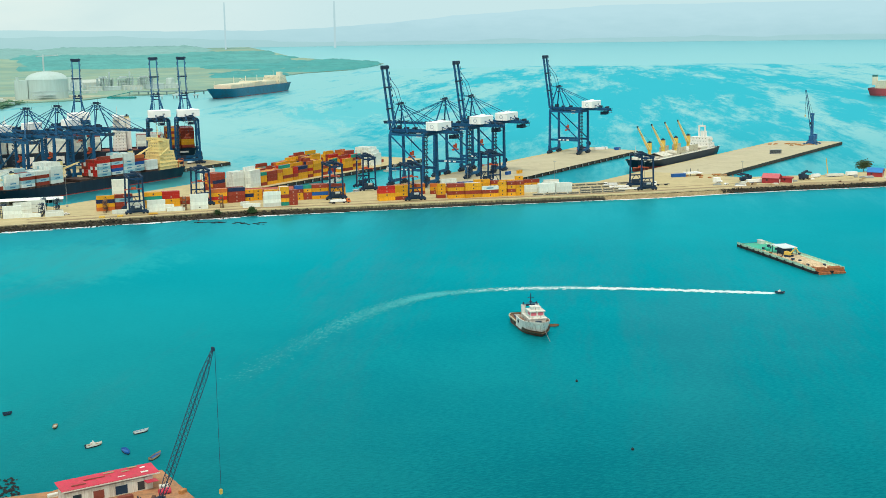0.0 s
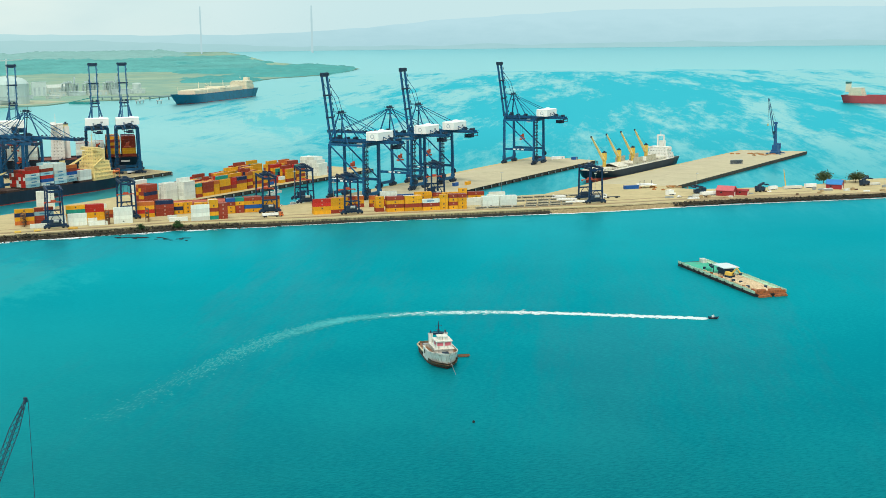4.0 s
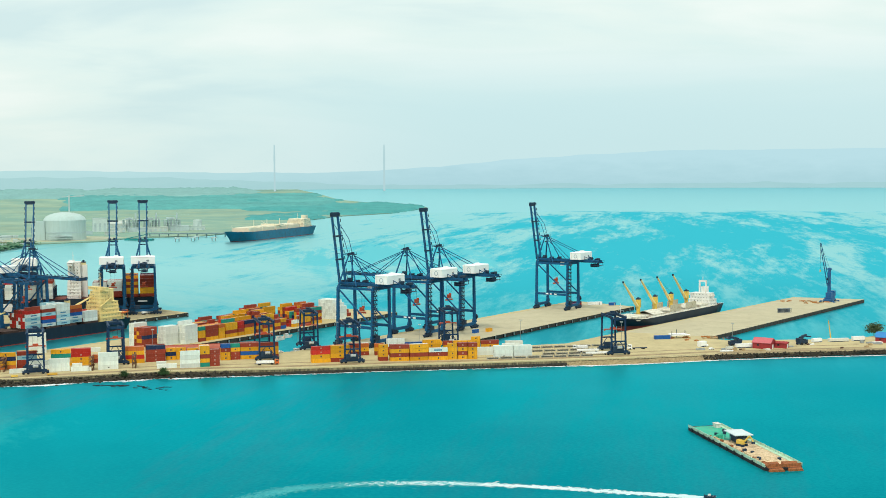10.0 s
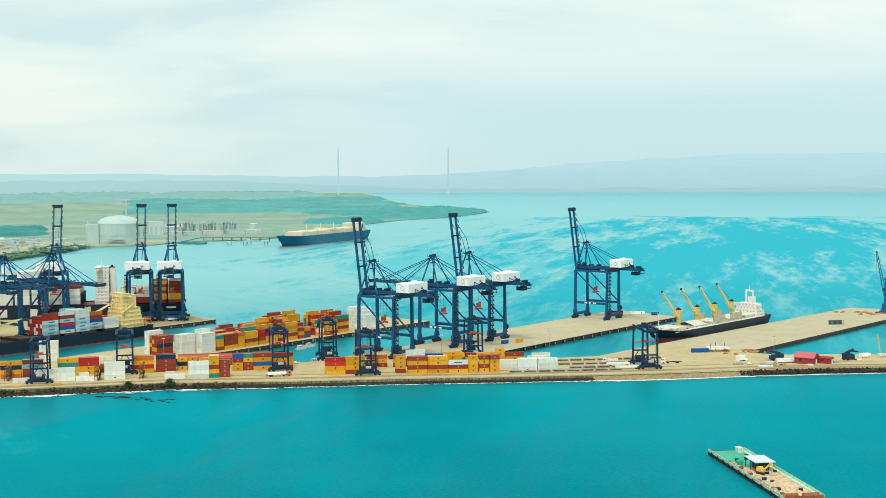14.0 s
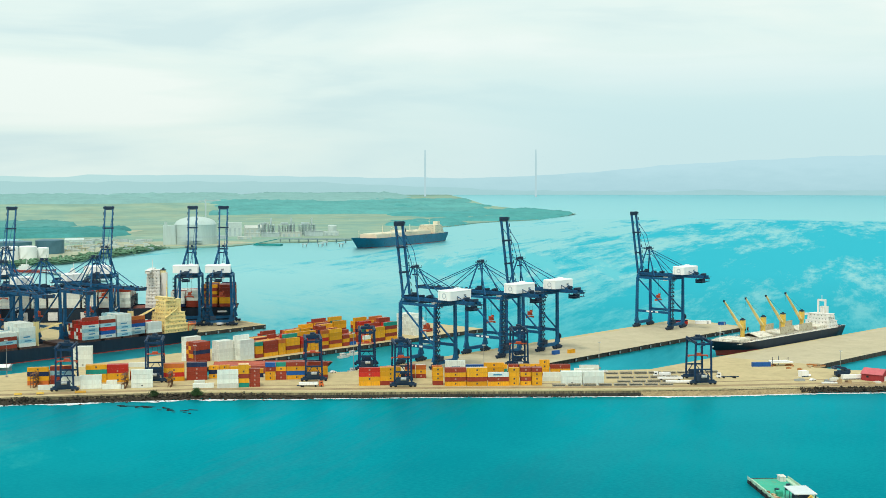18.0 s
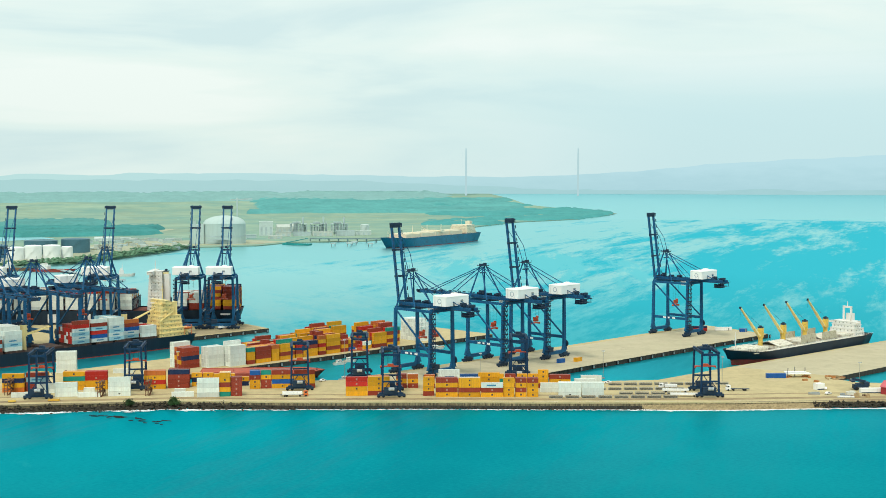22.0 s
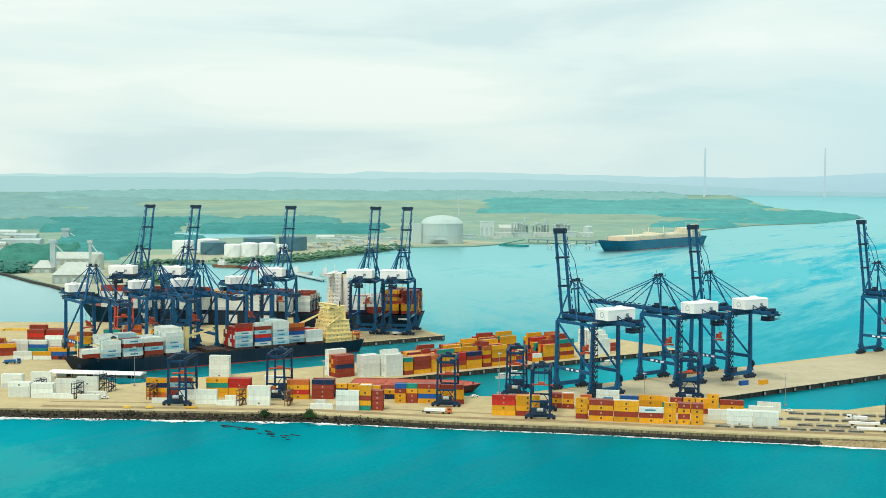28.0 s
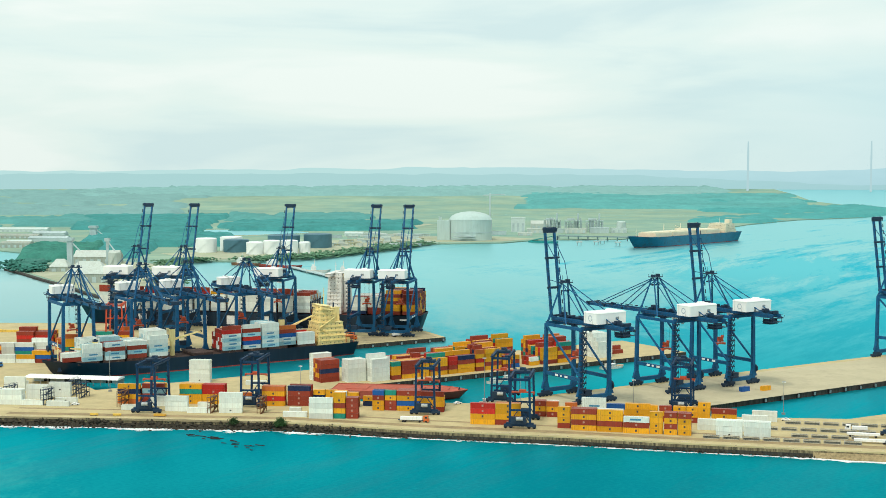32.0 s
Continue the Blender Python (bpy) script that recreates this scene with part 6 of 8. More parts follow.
for (x0, y0), (x1, y1) in zip(dike, dike[1:]):
    structure("wall_dike", Shape().beam((x0, y0, .6), (x1, y1, .6), 4.5, 3.4), pier_dark, "dark stone dike along the far shore", "sea wall")

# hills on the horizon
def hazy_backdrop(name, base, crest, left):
    """Emitting hills with the haze painted into their colour: greener in the west, paler at the crest."""
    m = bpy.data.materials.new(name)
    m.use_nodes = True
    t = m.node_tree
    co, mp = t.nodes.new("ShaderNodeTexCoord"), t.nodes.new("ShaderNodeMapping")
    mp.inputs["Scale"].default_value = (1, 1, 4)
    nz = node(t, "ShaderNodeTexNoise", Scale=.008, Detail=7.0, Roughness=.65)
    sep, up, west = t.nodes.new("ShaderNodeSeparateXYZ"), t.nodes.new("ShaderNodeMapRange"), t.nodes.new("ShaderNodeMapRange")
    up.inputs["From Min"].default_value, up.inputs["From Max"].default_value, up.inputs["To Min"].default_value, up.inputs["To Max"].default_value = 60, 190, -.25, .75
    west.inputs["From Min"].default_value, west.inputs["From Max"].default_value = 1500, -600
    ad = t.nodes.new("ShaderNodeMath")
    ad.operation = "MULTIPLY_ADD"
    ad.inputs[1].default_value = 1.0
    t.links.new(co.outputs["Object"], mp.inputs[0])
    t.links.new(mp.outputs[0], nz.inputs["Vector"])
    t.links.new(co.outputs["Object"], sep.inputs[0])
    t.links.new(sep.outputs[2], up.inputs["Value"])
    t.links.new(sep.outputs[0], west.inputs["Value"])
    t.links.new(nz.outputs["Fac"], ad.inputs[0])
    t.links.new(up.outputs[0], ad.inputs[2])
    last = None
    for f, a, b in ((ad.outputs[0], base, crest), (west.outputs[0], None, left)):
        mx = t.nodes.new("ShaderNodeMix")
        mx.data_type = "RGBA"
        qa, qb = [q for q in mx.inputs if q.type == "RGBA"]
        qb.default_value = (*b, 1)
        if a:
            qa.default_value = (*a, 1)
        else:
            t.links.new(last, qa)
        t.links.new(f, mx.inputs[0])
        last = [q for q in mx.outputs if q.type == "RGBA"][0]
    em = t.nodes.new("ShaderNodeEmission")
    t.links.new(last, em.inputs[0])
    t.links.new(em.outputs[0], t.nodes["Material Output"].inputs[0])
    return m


# Haze colours the hills emit: base, crest, and the western end.
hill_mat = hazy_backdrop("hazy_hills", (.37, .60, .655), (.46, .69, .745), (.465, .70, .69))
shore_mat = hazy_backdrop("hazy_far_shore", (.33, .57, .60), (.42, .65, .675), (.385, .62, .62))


def hills(name, r, az, top, seed, material):
    s = Shape()
    n = 260
    for k in range(n + 1):
        a = az[0] + (az[-1] - az[0]) * k / n
        h = float(np.interp(a, az, top))
        h += 7 * noise.fractal(Vector((a * .45, seed, 0)), 1.0, 2.0, 4) + 1.2 * noise.noise(Vector((a * 5, seed, 3)))
        x, y, z = polar(a, r)
        s.v += [(x, y, rise(r) - 6), (x * 1.002, y * 1.002, (rise(r) + h) / 2), (x * 1.008, y * 1.008, h)]
    s.f = [[3 * k + j, 3 * k + 3 + j, 3 * k + 4 + j, 3 * k + 1 + j] for k in range(n) for j in (0, 1)]
    structure(name, s, material, "low hazy blue-green hills on the horizon", "hills", smooth=True)


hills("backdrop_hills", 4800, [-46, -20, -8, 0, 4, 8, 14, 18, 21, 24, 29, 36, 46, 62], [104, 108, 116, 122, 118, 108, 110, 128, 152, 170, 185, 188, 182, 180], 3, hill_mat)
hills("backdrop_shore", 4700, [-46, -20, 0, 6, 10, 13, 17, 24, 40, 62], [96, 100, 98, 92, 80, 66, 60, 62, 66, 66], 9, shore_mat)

# cable-stayed bridge far up the channel
br = thing("cable_stayed_bridge", "pale hazy cable-stayed bridge far up the channel", "bridge", Matrix())
# The bridge emits a flat haze colour of its own, unlit by the sun.
bmat = bpy.data.materials.new("hazy_bridge_glow")
bmat.use_nodes = True
_t = bmat.node_tree
_e = _t.nodes.new("ShaderNodeEmission")
_e.inputs[0].default_value = (0.42, 0.61, 0.635, 1)
_t.links.new(_e.outputs[0], _t.nodes["Material Output"].inputs[0])
p1, p2 = Vector(polar(10.55, 4620)), Vector(polar(15.45, 4620))
bd = (p2 - p1).normalized()
for p in (p1, p2):
    tw = Shape()
    for sgn in (-1, 1):
        sd = Vector((-bd.y, bd.x, 0)) * 14 * sgn
        tw.beam(Vector((p.x, p.y, 36)) + sd, Vector((p.x, p.y, 150)) + sd * .7, 6, 6, 5, 5).beam(Vector((p.x, p.y, 150)) + sd * .7, Vector((p.x, p.y, 209)), 6, 6, 4, 4)
    pylon = part("pylon", tw, bmat, br)
    for k in range(1, 9):
        for sgn in (-1, 1):
            part("stay_cable", Shape().beam(Vector((p.x, p.y, 150 + k * 6)), Vector((p.x, p.y, 104)) + bd * sgn * k * 22, .12, .12), bmat, pylon)
part("bridge_deck", Shape().beam(p1 - bd * 420 + Vector((0, 0, 104 - p1.z)), p2 + bd * 360 + Vector((0, 0, 104 - p2.z)), 12, 1.2), hill_mat, br)

# gas terminal
def tank(x, y, r, h, dome, label, material, cat="storage tank", group="far storage tanks", bands=()):
    t = thing("storage_tank", label, cat, Matrix.Translation((x, y, 1.7)), group)
    n = 40
    part("shell", Shape().tube((0, 0, 0), (0, 0, h), r, n=n), material, t, smooth=False)
    rings = [[(r * f * math.cos(k * math.tau / n), r * f * math.sin(k * math.tau / n), h + .02 + dome * math.sqrt(max(0, 1 - f * f))) for k in range(n)] for f in (1.01, .9, .7, .45, .2, .02)]
    part("roof", Shape().rings(rings, cap=False), material, t, smooth=True)
    for z in bands:
        part("band", Shape().tube((0, 0, z), (0, 0, z + 1.6), r + .5, n=n), far_grey, t)
    sp = Shape()
    for k in range(26):
        a = 4.0 + k * .05
        sp.box(((r + .7) * math.cos(a), (r + .7) * math.sin(a), h * (k + 1) / 27), (1.0, 1.0, .3))
    part("stair", sp, material, t, kind="stuff")
    return t


tank_white = mat("white_tank_paint", (.80, .84, .83), .5, vary=.05, scale=.05)
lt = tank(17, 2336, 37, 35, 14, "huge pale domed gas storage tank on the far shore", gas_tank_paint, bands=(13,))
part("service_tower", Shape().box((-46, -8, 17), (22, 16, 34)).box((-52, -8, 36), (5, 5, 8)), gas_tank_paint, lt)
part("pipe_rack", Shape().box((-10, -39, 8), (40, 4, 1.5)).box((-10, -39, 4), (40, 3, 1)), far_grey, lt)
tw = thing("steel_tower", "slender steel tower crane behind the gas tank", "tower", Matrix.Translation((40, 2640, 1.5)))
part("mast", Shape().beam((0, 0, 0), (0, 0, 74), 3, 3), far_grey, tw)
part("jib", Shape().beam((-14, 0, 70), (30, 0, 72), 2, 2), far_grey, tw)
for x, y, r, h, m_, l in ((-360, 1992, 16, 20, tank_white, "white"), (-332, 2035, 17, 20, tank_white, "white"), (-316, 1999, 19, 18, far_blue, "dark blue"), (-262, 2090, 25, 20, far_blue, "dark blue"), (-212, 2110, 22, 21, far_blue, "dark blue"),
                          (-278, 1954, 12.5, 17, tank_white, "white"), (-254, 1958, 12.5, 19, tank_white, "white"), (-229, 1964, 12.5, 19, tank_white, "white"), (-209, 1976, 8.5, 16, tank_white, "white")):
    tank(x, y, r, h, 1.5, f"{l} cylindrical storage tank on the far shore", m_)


def far_block(x, y, w, d, h, rz, material, roof=0.0, name="warehouse", label="pale warehouse on the far shore", roofm=None, group="far buildings", hip=0.0):
    b = thing(name, label, "building", Matrix.Translation((x, y, 1.7)) @ Matrix.Rotation(radians(rz), 4, "Z"), group)
    part("wall", Shape().box((0, 0, h / 2), (w, d, h)), material, b)
    if hip:
        x, y, q = w / 2 + .6, d / 2 + .6, w * hip / 2
        part("roof", Shape().add([(-x, -y, h), (x, -y, h), (x, y, h), (-x, y, h), (-q, 0, h + roof), (q, 0, h + roof)], [(0, 1, 5, 4), (1, 2, 5), (2, 3, 4, 5), (3, 0, 4), (3, 2, 1, 0)]), roofm or material, b)
    elif roof:
        part("roof", Shape().gable((0, 0, h), (w, d), roof), roofm or material, b)
        part("gable_wall", Shape().add([(u, v, h + z) for u in (-w / 2, w / 2) for v, z in ((-d / 2, 0), (d / 2, 0), (0, roof - .3))], [(0, 1, 2), (4, 3, 5)]), material, b)
    else:
        part("roof", Shape().box((0, 0, h + .3), (w + .8, d + .8, .6)), roofm or material, b)
    n = max(2, int(w / 9))
    for k in range(n):
        part("door", Shape().box((-w / 2 + (k + .5) * w / n, -d / 2 - .06, h * .35), (w / n * .45, .12, h * .6)), far_grey, b)
    return b


SL = "weathered grain shed with pitched roof on the far shore"
far_block(-366, 1502, 46, 34, 10, 6, shed_wall, 13, "storage_shed", SL, shed_roof, hip=.5)
far_block(-450, 1640, 22, 22, 6, 6, shed_wall, 9, "storage_shed", SL, shed_roof, hip=.45)
far_block(-448, 1772, 58, 30, 9, 4, shed_wall, 8, "storage_shed", SL, shed_roof)
tank(-397, 1684, 8, 20, 2, "squat pale silo beside the sheds", shed_roof, "silo")
for x, y, h, w in ((-446, 1662, 36, 6.5), (-408, 1690, 34, 3.4), (-631, 2282, 21, 11)):
    e = thing("elevator_tower", "hazy grey elevator tower beside the sheds", "tower", Matrix.Translation((x, y, 1.7)), "elevator towers")
    part("tower", Shape().box((0, 0, h / 2), (w, w * .8, h)), far_grey, e)
    part("head", Shape().box((0, 0, h + 1.5), (w + 3, w + 1, 4)).beam((0, 0, h), (w + 8, -6, h - 12), 1.2, 1.2), far_grey, e)
rnd = random.Random(5)
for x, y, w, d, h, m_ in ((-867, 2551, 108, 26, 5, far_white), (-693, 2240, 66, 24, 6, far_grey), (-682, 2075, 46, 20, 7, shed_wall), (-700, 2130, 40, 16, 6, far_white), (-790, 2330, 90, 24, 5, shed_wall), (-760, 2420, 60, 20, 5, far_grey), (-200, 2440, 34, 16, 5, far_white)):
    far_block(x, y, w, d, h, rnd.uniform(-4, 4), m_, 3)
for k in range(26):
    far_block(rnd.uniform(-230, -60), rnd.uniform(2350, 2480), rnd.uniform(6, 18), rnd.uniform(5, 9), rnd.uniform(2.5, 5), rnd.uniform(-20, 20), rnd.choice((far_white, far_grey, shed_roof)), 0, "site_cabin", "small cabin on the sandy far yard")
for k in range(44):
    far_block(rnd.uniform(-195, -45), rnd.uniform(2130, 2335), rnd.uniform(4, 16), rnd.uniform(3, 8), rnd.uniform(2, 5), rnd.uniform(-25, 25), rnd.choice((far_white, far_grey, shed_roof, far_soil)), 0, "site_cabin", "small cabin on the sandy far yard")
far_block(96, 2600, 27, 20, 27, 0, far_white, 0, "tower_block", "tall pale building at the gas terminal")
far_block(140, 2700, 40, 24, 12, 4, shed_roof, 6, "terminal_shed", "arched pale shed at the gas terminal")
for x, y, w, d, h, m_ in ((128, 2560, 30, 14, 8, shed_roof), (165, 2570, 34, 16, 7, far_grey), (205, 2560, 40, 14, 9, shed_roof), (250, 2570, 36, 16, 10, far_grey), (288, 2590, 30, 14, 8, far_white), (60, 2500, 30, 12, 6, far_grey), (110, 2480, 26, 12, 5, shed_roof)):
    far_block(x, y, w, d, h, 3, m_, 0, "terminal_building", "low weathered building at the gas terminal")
tank(296, 2640, 9, 18, 1.5, "small pale storage tank at the gas terminal", far_white)
for k in range(3):
    pu = thing("process_unit", "grey pipework tower block at the gas terminal", "plant", Matrix.Translation((162 + k * 41, 2650 - k * 6, 1.7)) @ Matrix.Scale(.78, 4), "process units")
    for j in range(12):
        vx, vy = -18 + j % 6 * 7.2, -4 + j // 6 * 8
        part("vessel", Shape().tube((vx, vy, 0), (vx, vy, rnd.uniform(12, 34)), rnd.uniform(1.2, 2.8), n=10), far_grey if j % 3 else far_white, pu)
    fr = Shape()
    for z in (6, 13, 20, 27):
        fr.box((0, 0, z), (44, 16, .9))
    for x in (-21, -7, 7, 21):
        for y in (-8, 8):
            fr.beam((x, y, 0), (x, y, 27), 1, 1)
    part("steel_frame", fr, far_grey, pu)
    part("cooler", Shape().box((-6, 0, 30), (18, 12, 4)).tube((12, 0, 20), (12, 0, 44), 2.2, n=10), far_grey, pu)
jetty_grey = mat("dark_jetty_concrete", (.20, .29, .30), .8, vary=.2, scale=.1)
jt = thing("jetty", "long pale pile jetty leading to the gas carrier", "jetty", Matrix())
a, b = Vector((170, 2375, 7)), Vector((420, 2300, 7))
part("jetty_deck", Shape().beam(a, b, 7, 1.8), jetty_grey, jt)
for k in range(16):
    q = a.lerp(b, k / 15)
    part("post", Shape().beam((q.x, q.y, -1), (q.x, q.y, 6.4), 2.0, 2.0), jetty_grey, jt)
for x, y in ((200, 2215), (228, 2222), (262, 2205), (240, 2260)):
    dl = thing("mooring_dolphin", "pale concrete mooring dolphin off the far jetty", "dolphin", Matrix.Translation((x, y, 0)), "mooring dolphins")
    part("cap", Shape().box((0, 0, 6), (10, 8, 2)), far_white, dl)
    for c, d in ((-3, -2), (3, -2), (-3, 2), (3, 2)):
        part("post", Shape().beam((c, d, -1), (c, d, 5), 1, 1), far_grey, dl)
dg = thing("work_barge", "flat teal work barge at the far shore", "barge", Matrix.Translation((142, 2285, 0)) @ Matrix.Rotation(radians(-32), 4, "Z"))
part("hull", Shape().box((0, 0, 1.5), (52, 12, 3)), mat("teal_barge_paint", (.02, .27, .26), .6, vary=.2, scale=.1), dg)
part("ramp", Shape().beam((-24, 0, 3), (20, 0, 12), 8, 1), mat("teal_barge_paint", (.02, .27, .26)), dg)
for x, y, L, rz, mm in ((-225, 1742, 62, -20, hull_red), (-150, 1655, 30, 10, bw), (-268, 1772, 46, -25, wood_deck), (-110, 1640, 24, 0, bw)):
    wb = thing("work_boat", "moored work vessel near the far shore", "boat", Matrix.Translation((x, y, 0)) @ Matrix.Rotation(radians(rz), 4, "Z"), "far work boats")
    hull_parts(wb, L, L * .2, 3.2, 2, mm, mm, wood_deck, zboot=.5, sheer=1.2)
    part("deckhouse", Shape().box((L * .3, 0, 5.5), (L * .22, L * .13, 5)).box((L * .3, 0, 9), (L * .12, L * .1, 2.4)), ship_white, wb)
    lattice_mast(wb, L * .34, 0, 9, 8, ship_white)
pr = thing("finger_jetty", "low dark finger jetty behind the large ship", "jetty", Matrix())
part("jetty_deck", Shape().beam((-190, 1738, 2), (-95, 1560, 2), 8, 1.2), far_grey, pr)
for k in range(14):
    q = Vector((-190, 1738, 0)).lerp(Vector((-95, 1560, 0)), k / 13)
    part("post", Shape().beam((q.x, q.y, -1), (q.x, q.y, 1.6), 1.6, 1.6), crane_dark, pr)

# ---- quay details ----
def near_edge(x):
    xs, ys = zip(*[p for p in LAND[:16]])
    return float(np.interp(x, xs, ys))


s = Shape()
rnd = random.Random(21)
for k in range(5600):
    x = rnd.uniform(-340, 66) if k < 2300 else rnd.uniform(346, 720) if k < 4300 else rnd.uniform(62, 262)
    y = near_edge(x) - (rnd.uniform(.2, 4.4) if k < 2300 else rnd.uniform(.2, 4.2) if k < 4300 else rnd.uniform(.3, 2.4))
    z = max(-.3, (1.3 if k < 2300 else 3.0 if k < 4300 else .9) - (near_edge(x) - y) * (.30 if k < 2300 else .55)) + rnd.uniform(-.3, .3)
    r = rnd.uniform(.35, 1.15)
    if k >= 4700:                        # a looser, wider skirt of boulders in the west
        x = rnd.uniform(-340, 40)
        y, r = near_edge(x) + .8 - abs(rnd.gauss(0, 3.0)) * (1.3 + noise.noise(Vector((x * .05, 1, 0)))), rnd.uniform(.5, 1.7)
        z = max(-.4, DECK - .3 - (near_edge(x) + .8 - y) * .55)
    base = [(0, 0, 1), (1, 0, 0), (0, 1, .1), (-1, .1, 0), (.1, -1, 0), (0, 0, -1)]
    vs = [(x + a * r * rnd.uniform(.7, 1.3), y + b * r * rnd.uniform(.7, 1.3), z + c * r * rnd.uniform(.5, .9)) for a, b, c in base]
    s.add(vs, [(0, 1, 2), (0, 2, 3), (0, 3, 4), (0, 4, 1), (5, 2, 1), (5, 3, 2), (5, 4, 3), (5, 1, 4)])
tagged(new("riprap", s.mesh("riprap", rock)), "dark wet boulders along the foot of the quay", "rocks", "", "stuff")
s = Shape()
for k in range(3500):
    x = rnd.uniform(-340, 262) if k < 1500 else rnd.uniform(250, 640) if k < 2900 else rnd.choice((-158, -140, -112, -70, -62, -20, 12)) + rnd.gauss(0, 5)
    y = near_edge(x) - (4.8 if x < 62 else 4.6 if x > 262 else 2.6) + .6 - abs(rnd.gauss(0, .9))
    if k >= 2900:
        y -= abs(rnd.gauss(0, 1.6)) + .8
    L, w = rnd.uniform(.4, 2.6), rnd.uniform(.15, .6) * (3.2 if 245 < x < 430 else 1.9 if x > 262 else 1.2)
    s.add([(x - L, y, .05), (x - L * .2, y - w, .06), (x + L, y - w * .3, .05), (x + L * .3, y + w, .07)], [(0, 1, 2, 3)])
tagged(new("surf", s.mesh("surf", foam)), "thin broken line of white surf at the quay wall", "surf", "", "stuff")
ln = list(zip(LAND[1:15], LAND[2:16]))
for (x0, y0), (x1, y1) in ln[3:8]:
    n = max(1, int(math.hypot(x1 - x0, y1 - y0) / 12))
    for k in range(n):
        a = Vector((x0, y0, DECK + .3)).lerp(Vector((x1, y1, DECK + .3)), k / n) + Vector((0, .6, 0))
        b = Vector((x0, y0, DECK + .3)).lerp(Vector((x1, y1, DECK + .3)), (k + 1) / n - .01) + Vector((0, .6, 0))
        structure("kerb", Shape().beam(a, b, .8, .62), concrete, "long concrete kerb on the quay edge", "kerb")
verge = mat("brown_earth_verge", (.26, .185, .10), .95, vary=.3, scale=.12, dirt=(.38, .30, .17), dirt_amount=.4, bump=.04)
st_ = Shape()
for (x0, y0), (x1, y1) in zip(LAND[10:15], LAND[11:16]):
    st_.add([(x0, y0 + 1.2, DECK + .012), (x1, y1 + 1.2, DECK + .012), (x1, y1 + 8.5, DECK + .012), (x0, y0 + 8.5, DECK + .012)], [(0, 1, 2, 3)])
structure("ground_verge", st_, verge, "brown earth verge along the strip's edge", "verge")
st_ = Shape()
for x0 in range(-340, 4, 4):
    w0, w1 = (4.6 + 2.2 * noise.noise(Vector((q * .07, 4, 0))) for q in (x0, x0 + 4))
    y0, y1 = near_edge(x0), near_edge(x0 + 4)
    st_.add([(x0, y0 - .4, DECK + .016), (x0 + 4, y1 - .4, DECK + .016), (x0 + 4, y1 + w1, DECK + .016), (x0, y0 + w0, DECK + .016)], [(0, 1, 2, 3)])
structure("ground_bank", st_, mat("olive_earth_bank", (.165, .135, .070), .95, vary=.35, scale=.15, dirt=(.28, .21, .115), dirt_amount=.35, bump=.05), "olive-brown earth bank above the boulders", "bank")
slope = Shape()
prof = ((2.2, .02), (.6, -.25), (-1.4, -1.5), (-3.2, -2.6), (-4.6, -3.5))
for i in range(53):
    x = 252 + i * 2.0
    fade = min(1, i / 8, (52 - i) / 6 + .2)
    for j, (dy, dz) in enumerate(prof):
        wob = noise.noise(Vector((x * .21, j * 1.7, 2))) * (.7 if j else .1)
        slope.v.append((x, near_edge(x) + (dy if dy > 0 else dy * (.45 + .55 * fade)) + wob, DECK + dz + wob * .4))
slope.f = [[i * 5 + j, i * 5 + j + 1, i * 5 + j + 6, i * 5 + j + 5] for i in range(52) for j in range(4)]
structure("ground_slope", slope, mat("tan_earth_slope", (.34, .255, .135), .95, vary=.3, scale=.3, dirt=(.17, .125, .065), dirt_amount=.5, bump=.12), "washed-out tan earth slope down to the surf", "bank", smooth=True)
apron = mat("tyre_darkened_apron", (.33, .24, .125), .9, vary=.25, scale=.05, dirt=(.22, .16, .09), dirt_amount=.45, bump=.02)
dark_strip = mat("dark_edge_strip", (.11, .085, .055), .9, vary=.3, scale=.2)
for a_, w_, m_, lab, z_ in ((3.2, 1.0, dark_strip, "dark strip along the quay edge", .006), (13.0, 6.0, apron, "tyre-darkened lane on the quay", .004), (27.0, 3.0, apron, "tyre-darkened lane on the quay", .004)):
    st_ = Shape()
    for (x0, y0), (x1, y1) in ln[1:11]:
        st_.add([(x0, y0 + a_ - w_ / 2, DECK + z_), (x1, y1 + a_ - w_ / 2, DECK + z_), (x1, y1 + a_ + w_ / 2, DECK + z_), (x0, y0 + a_ + w_ / 2, DECK + z_)], [(0, 1, 2, 3)])
    structure("road_lane", st_, m_, lab, "lane")
for (x0, y0), (x1, y1) in ln:
    structure("wall_tide_band", Shape().beam((x0, y0 - .12, .3), (x1, y1 - .12, .3), .5, 2.7), pier_dark, "dark weed band at the waterline of the quay", "quay wall")
buttress = Shape()
for k in range(54):
    x = 150 + k * 2.1 + rnd.uniform(-.3, .3)
    buttress.box((x, near_edge(x) - .05, 1.0), (.2, .24, 3.4), -8)
structure("wall_ribs", buttress, wall_stained, "stained vertical ribs on the quay wall", "quay wall", kind="stuff")


def pier_face(u0, u1, v, step, out):
    """Rubber fenders hung along a pier's edge."""
    k = u0
    while k < u1:
        p = uv(k, v, 0)
        f = thing("fender", "black rubber fender hanging on the pier face", "fender", frame_at(p, AX), "pier fenders")
        part("pad", Shape().box((0, out * .5, 1.5), (1.6, .9, 2.4)), fender_black, f)
        part("panel", Shape().box((0, out * 1.0, 1.6), (1.5, .15, 1.8)), steel_grey, f)
        k += step


pier_face(545, 770, 661.0, 11, -1)
pier_face(690, 925, 508.0, 13, -1)
pier_face(612, 676, 811.5, 12, -1)

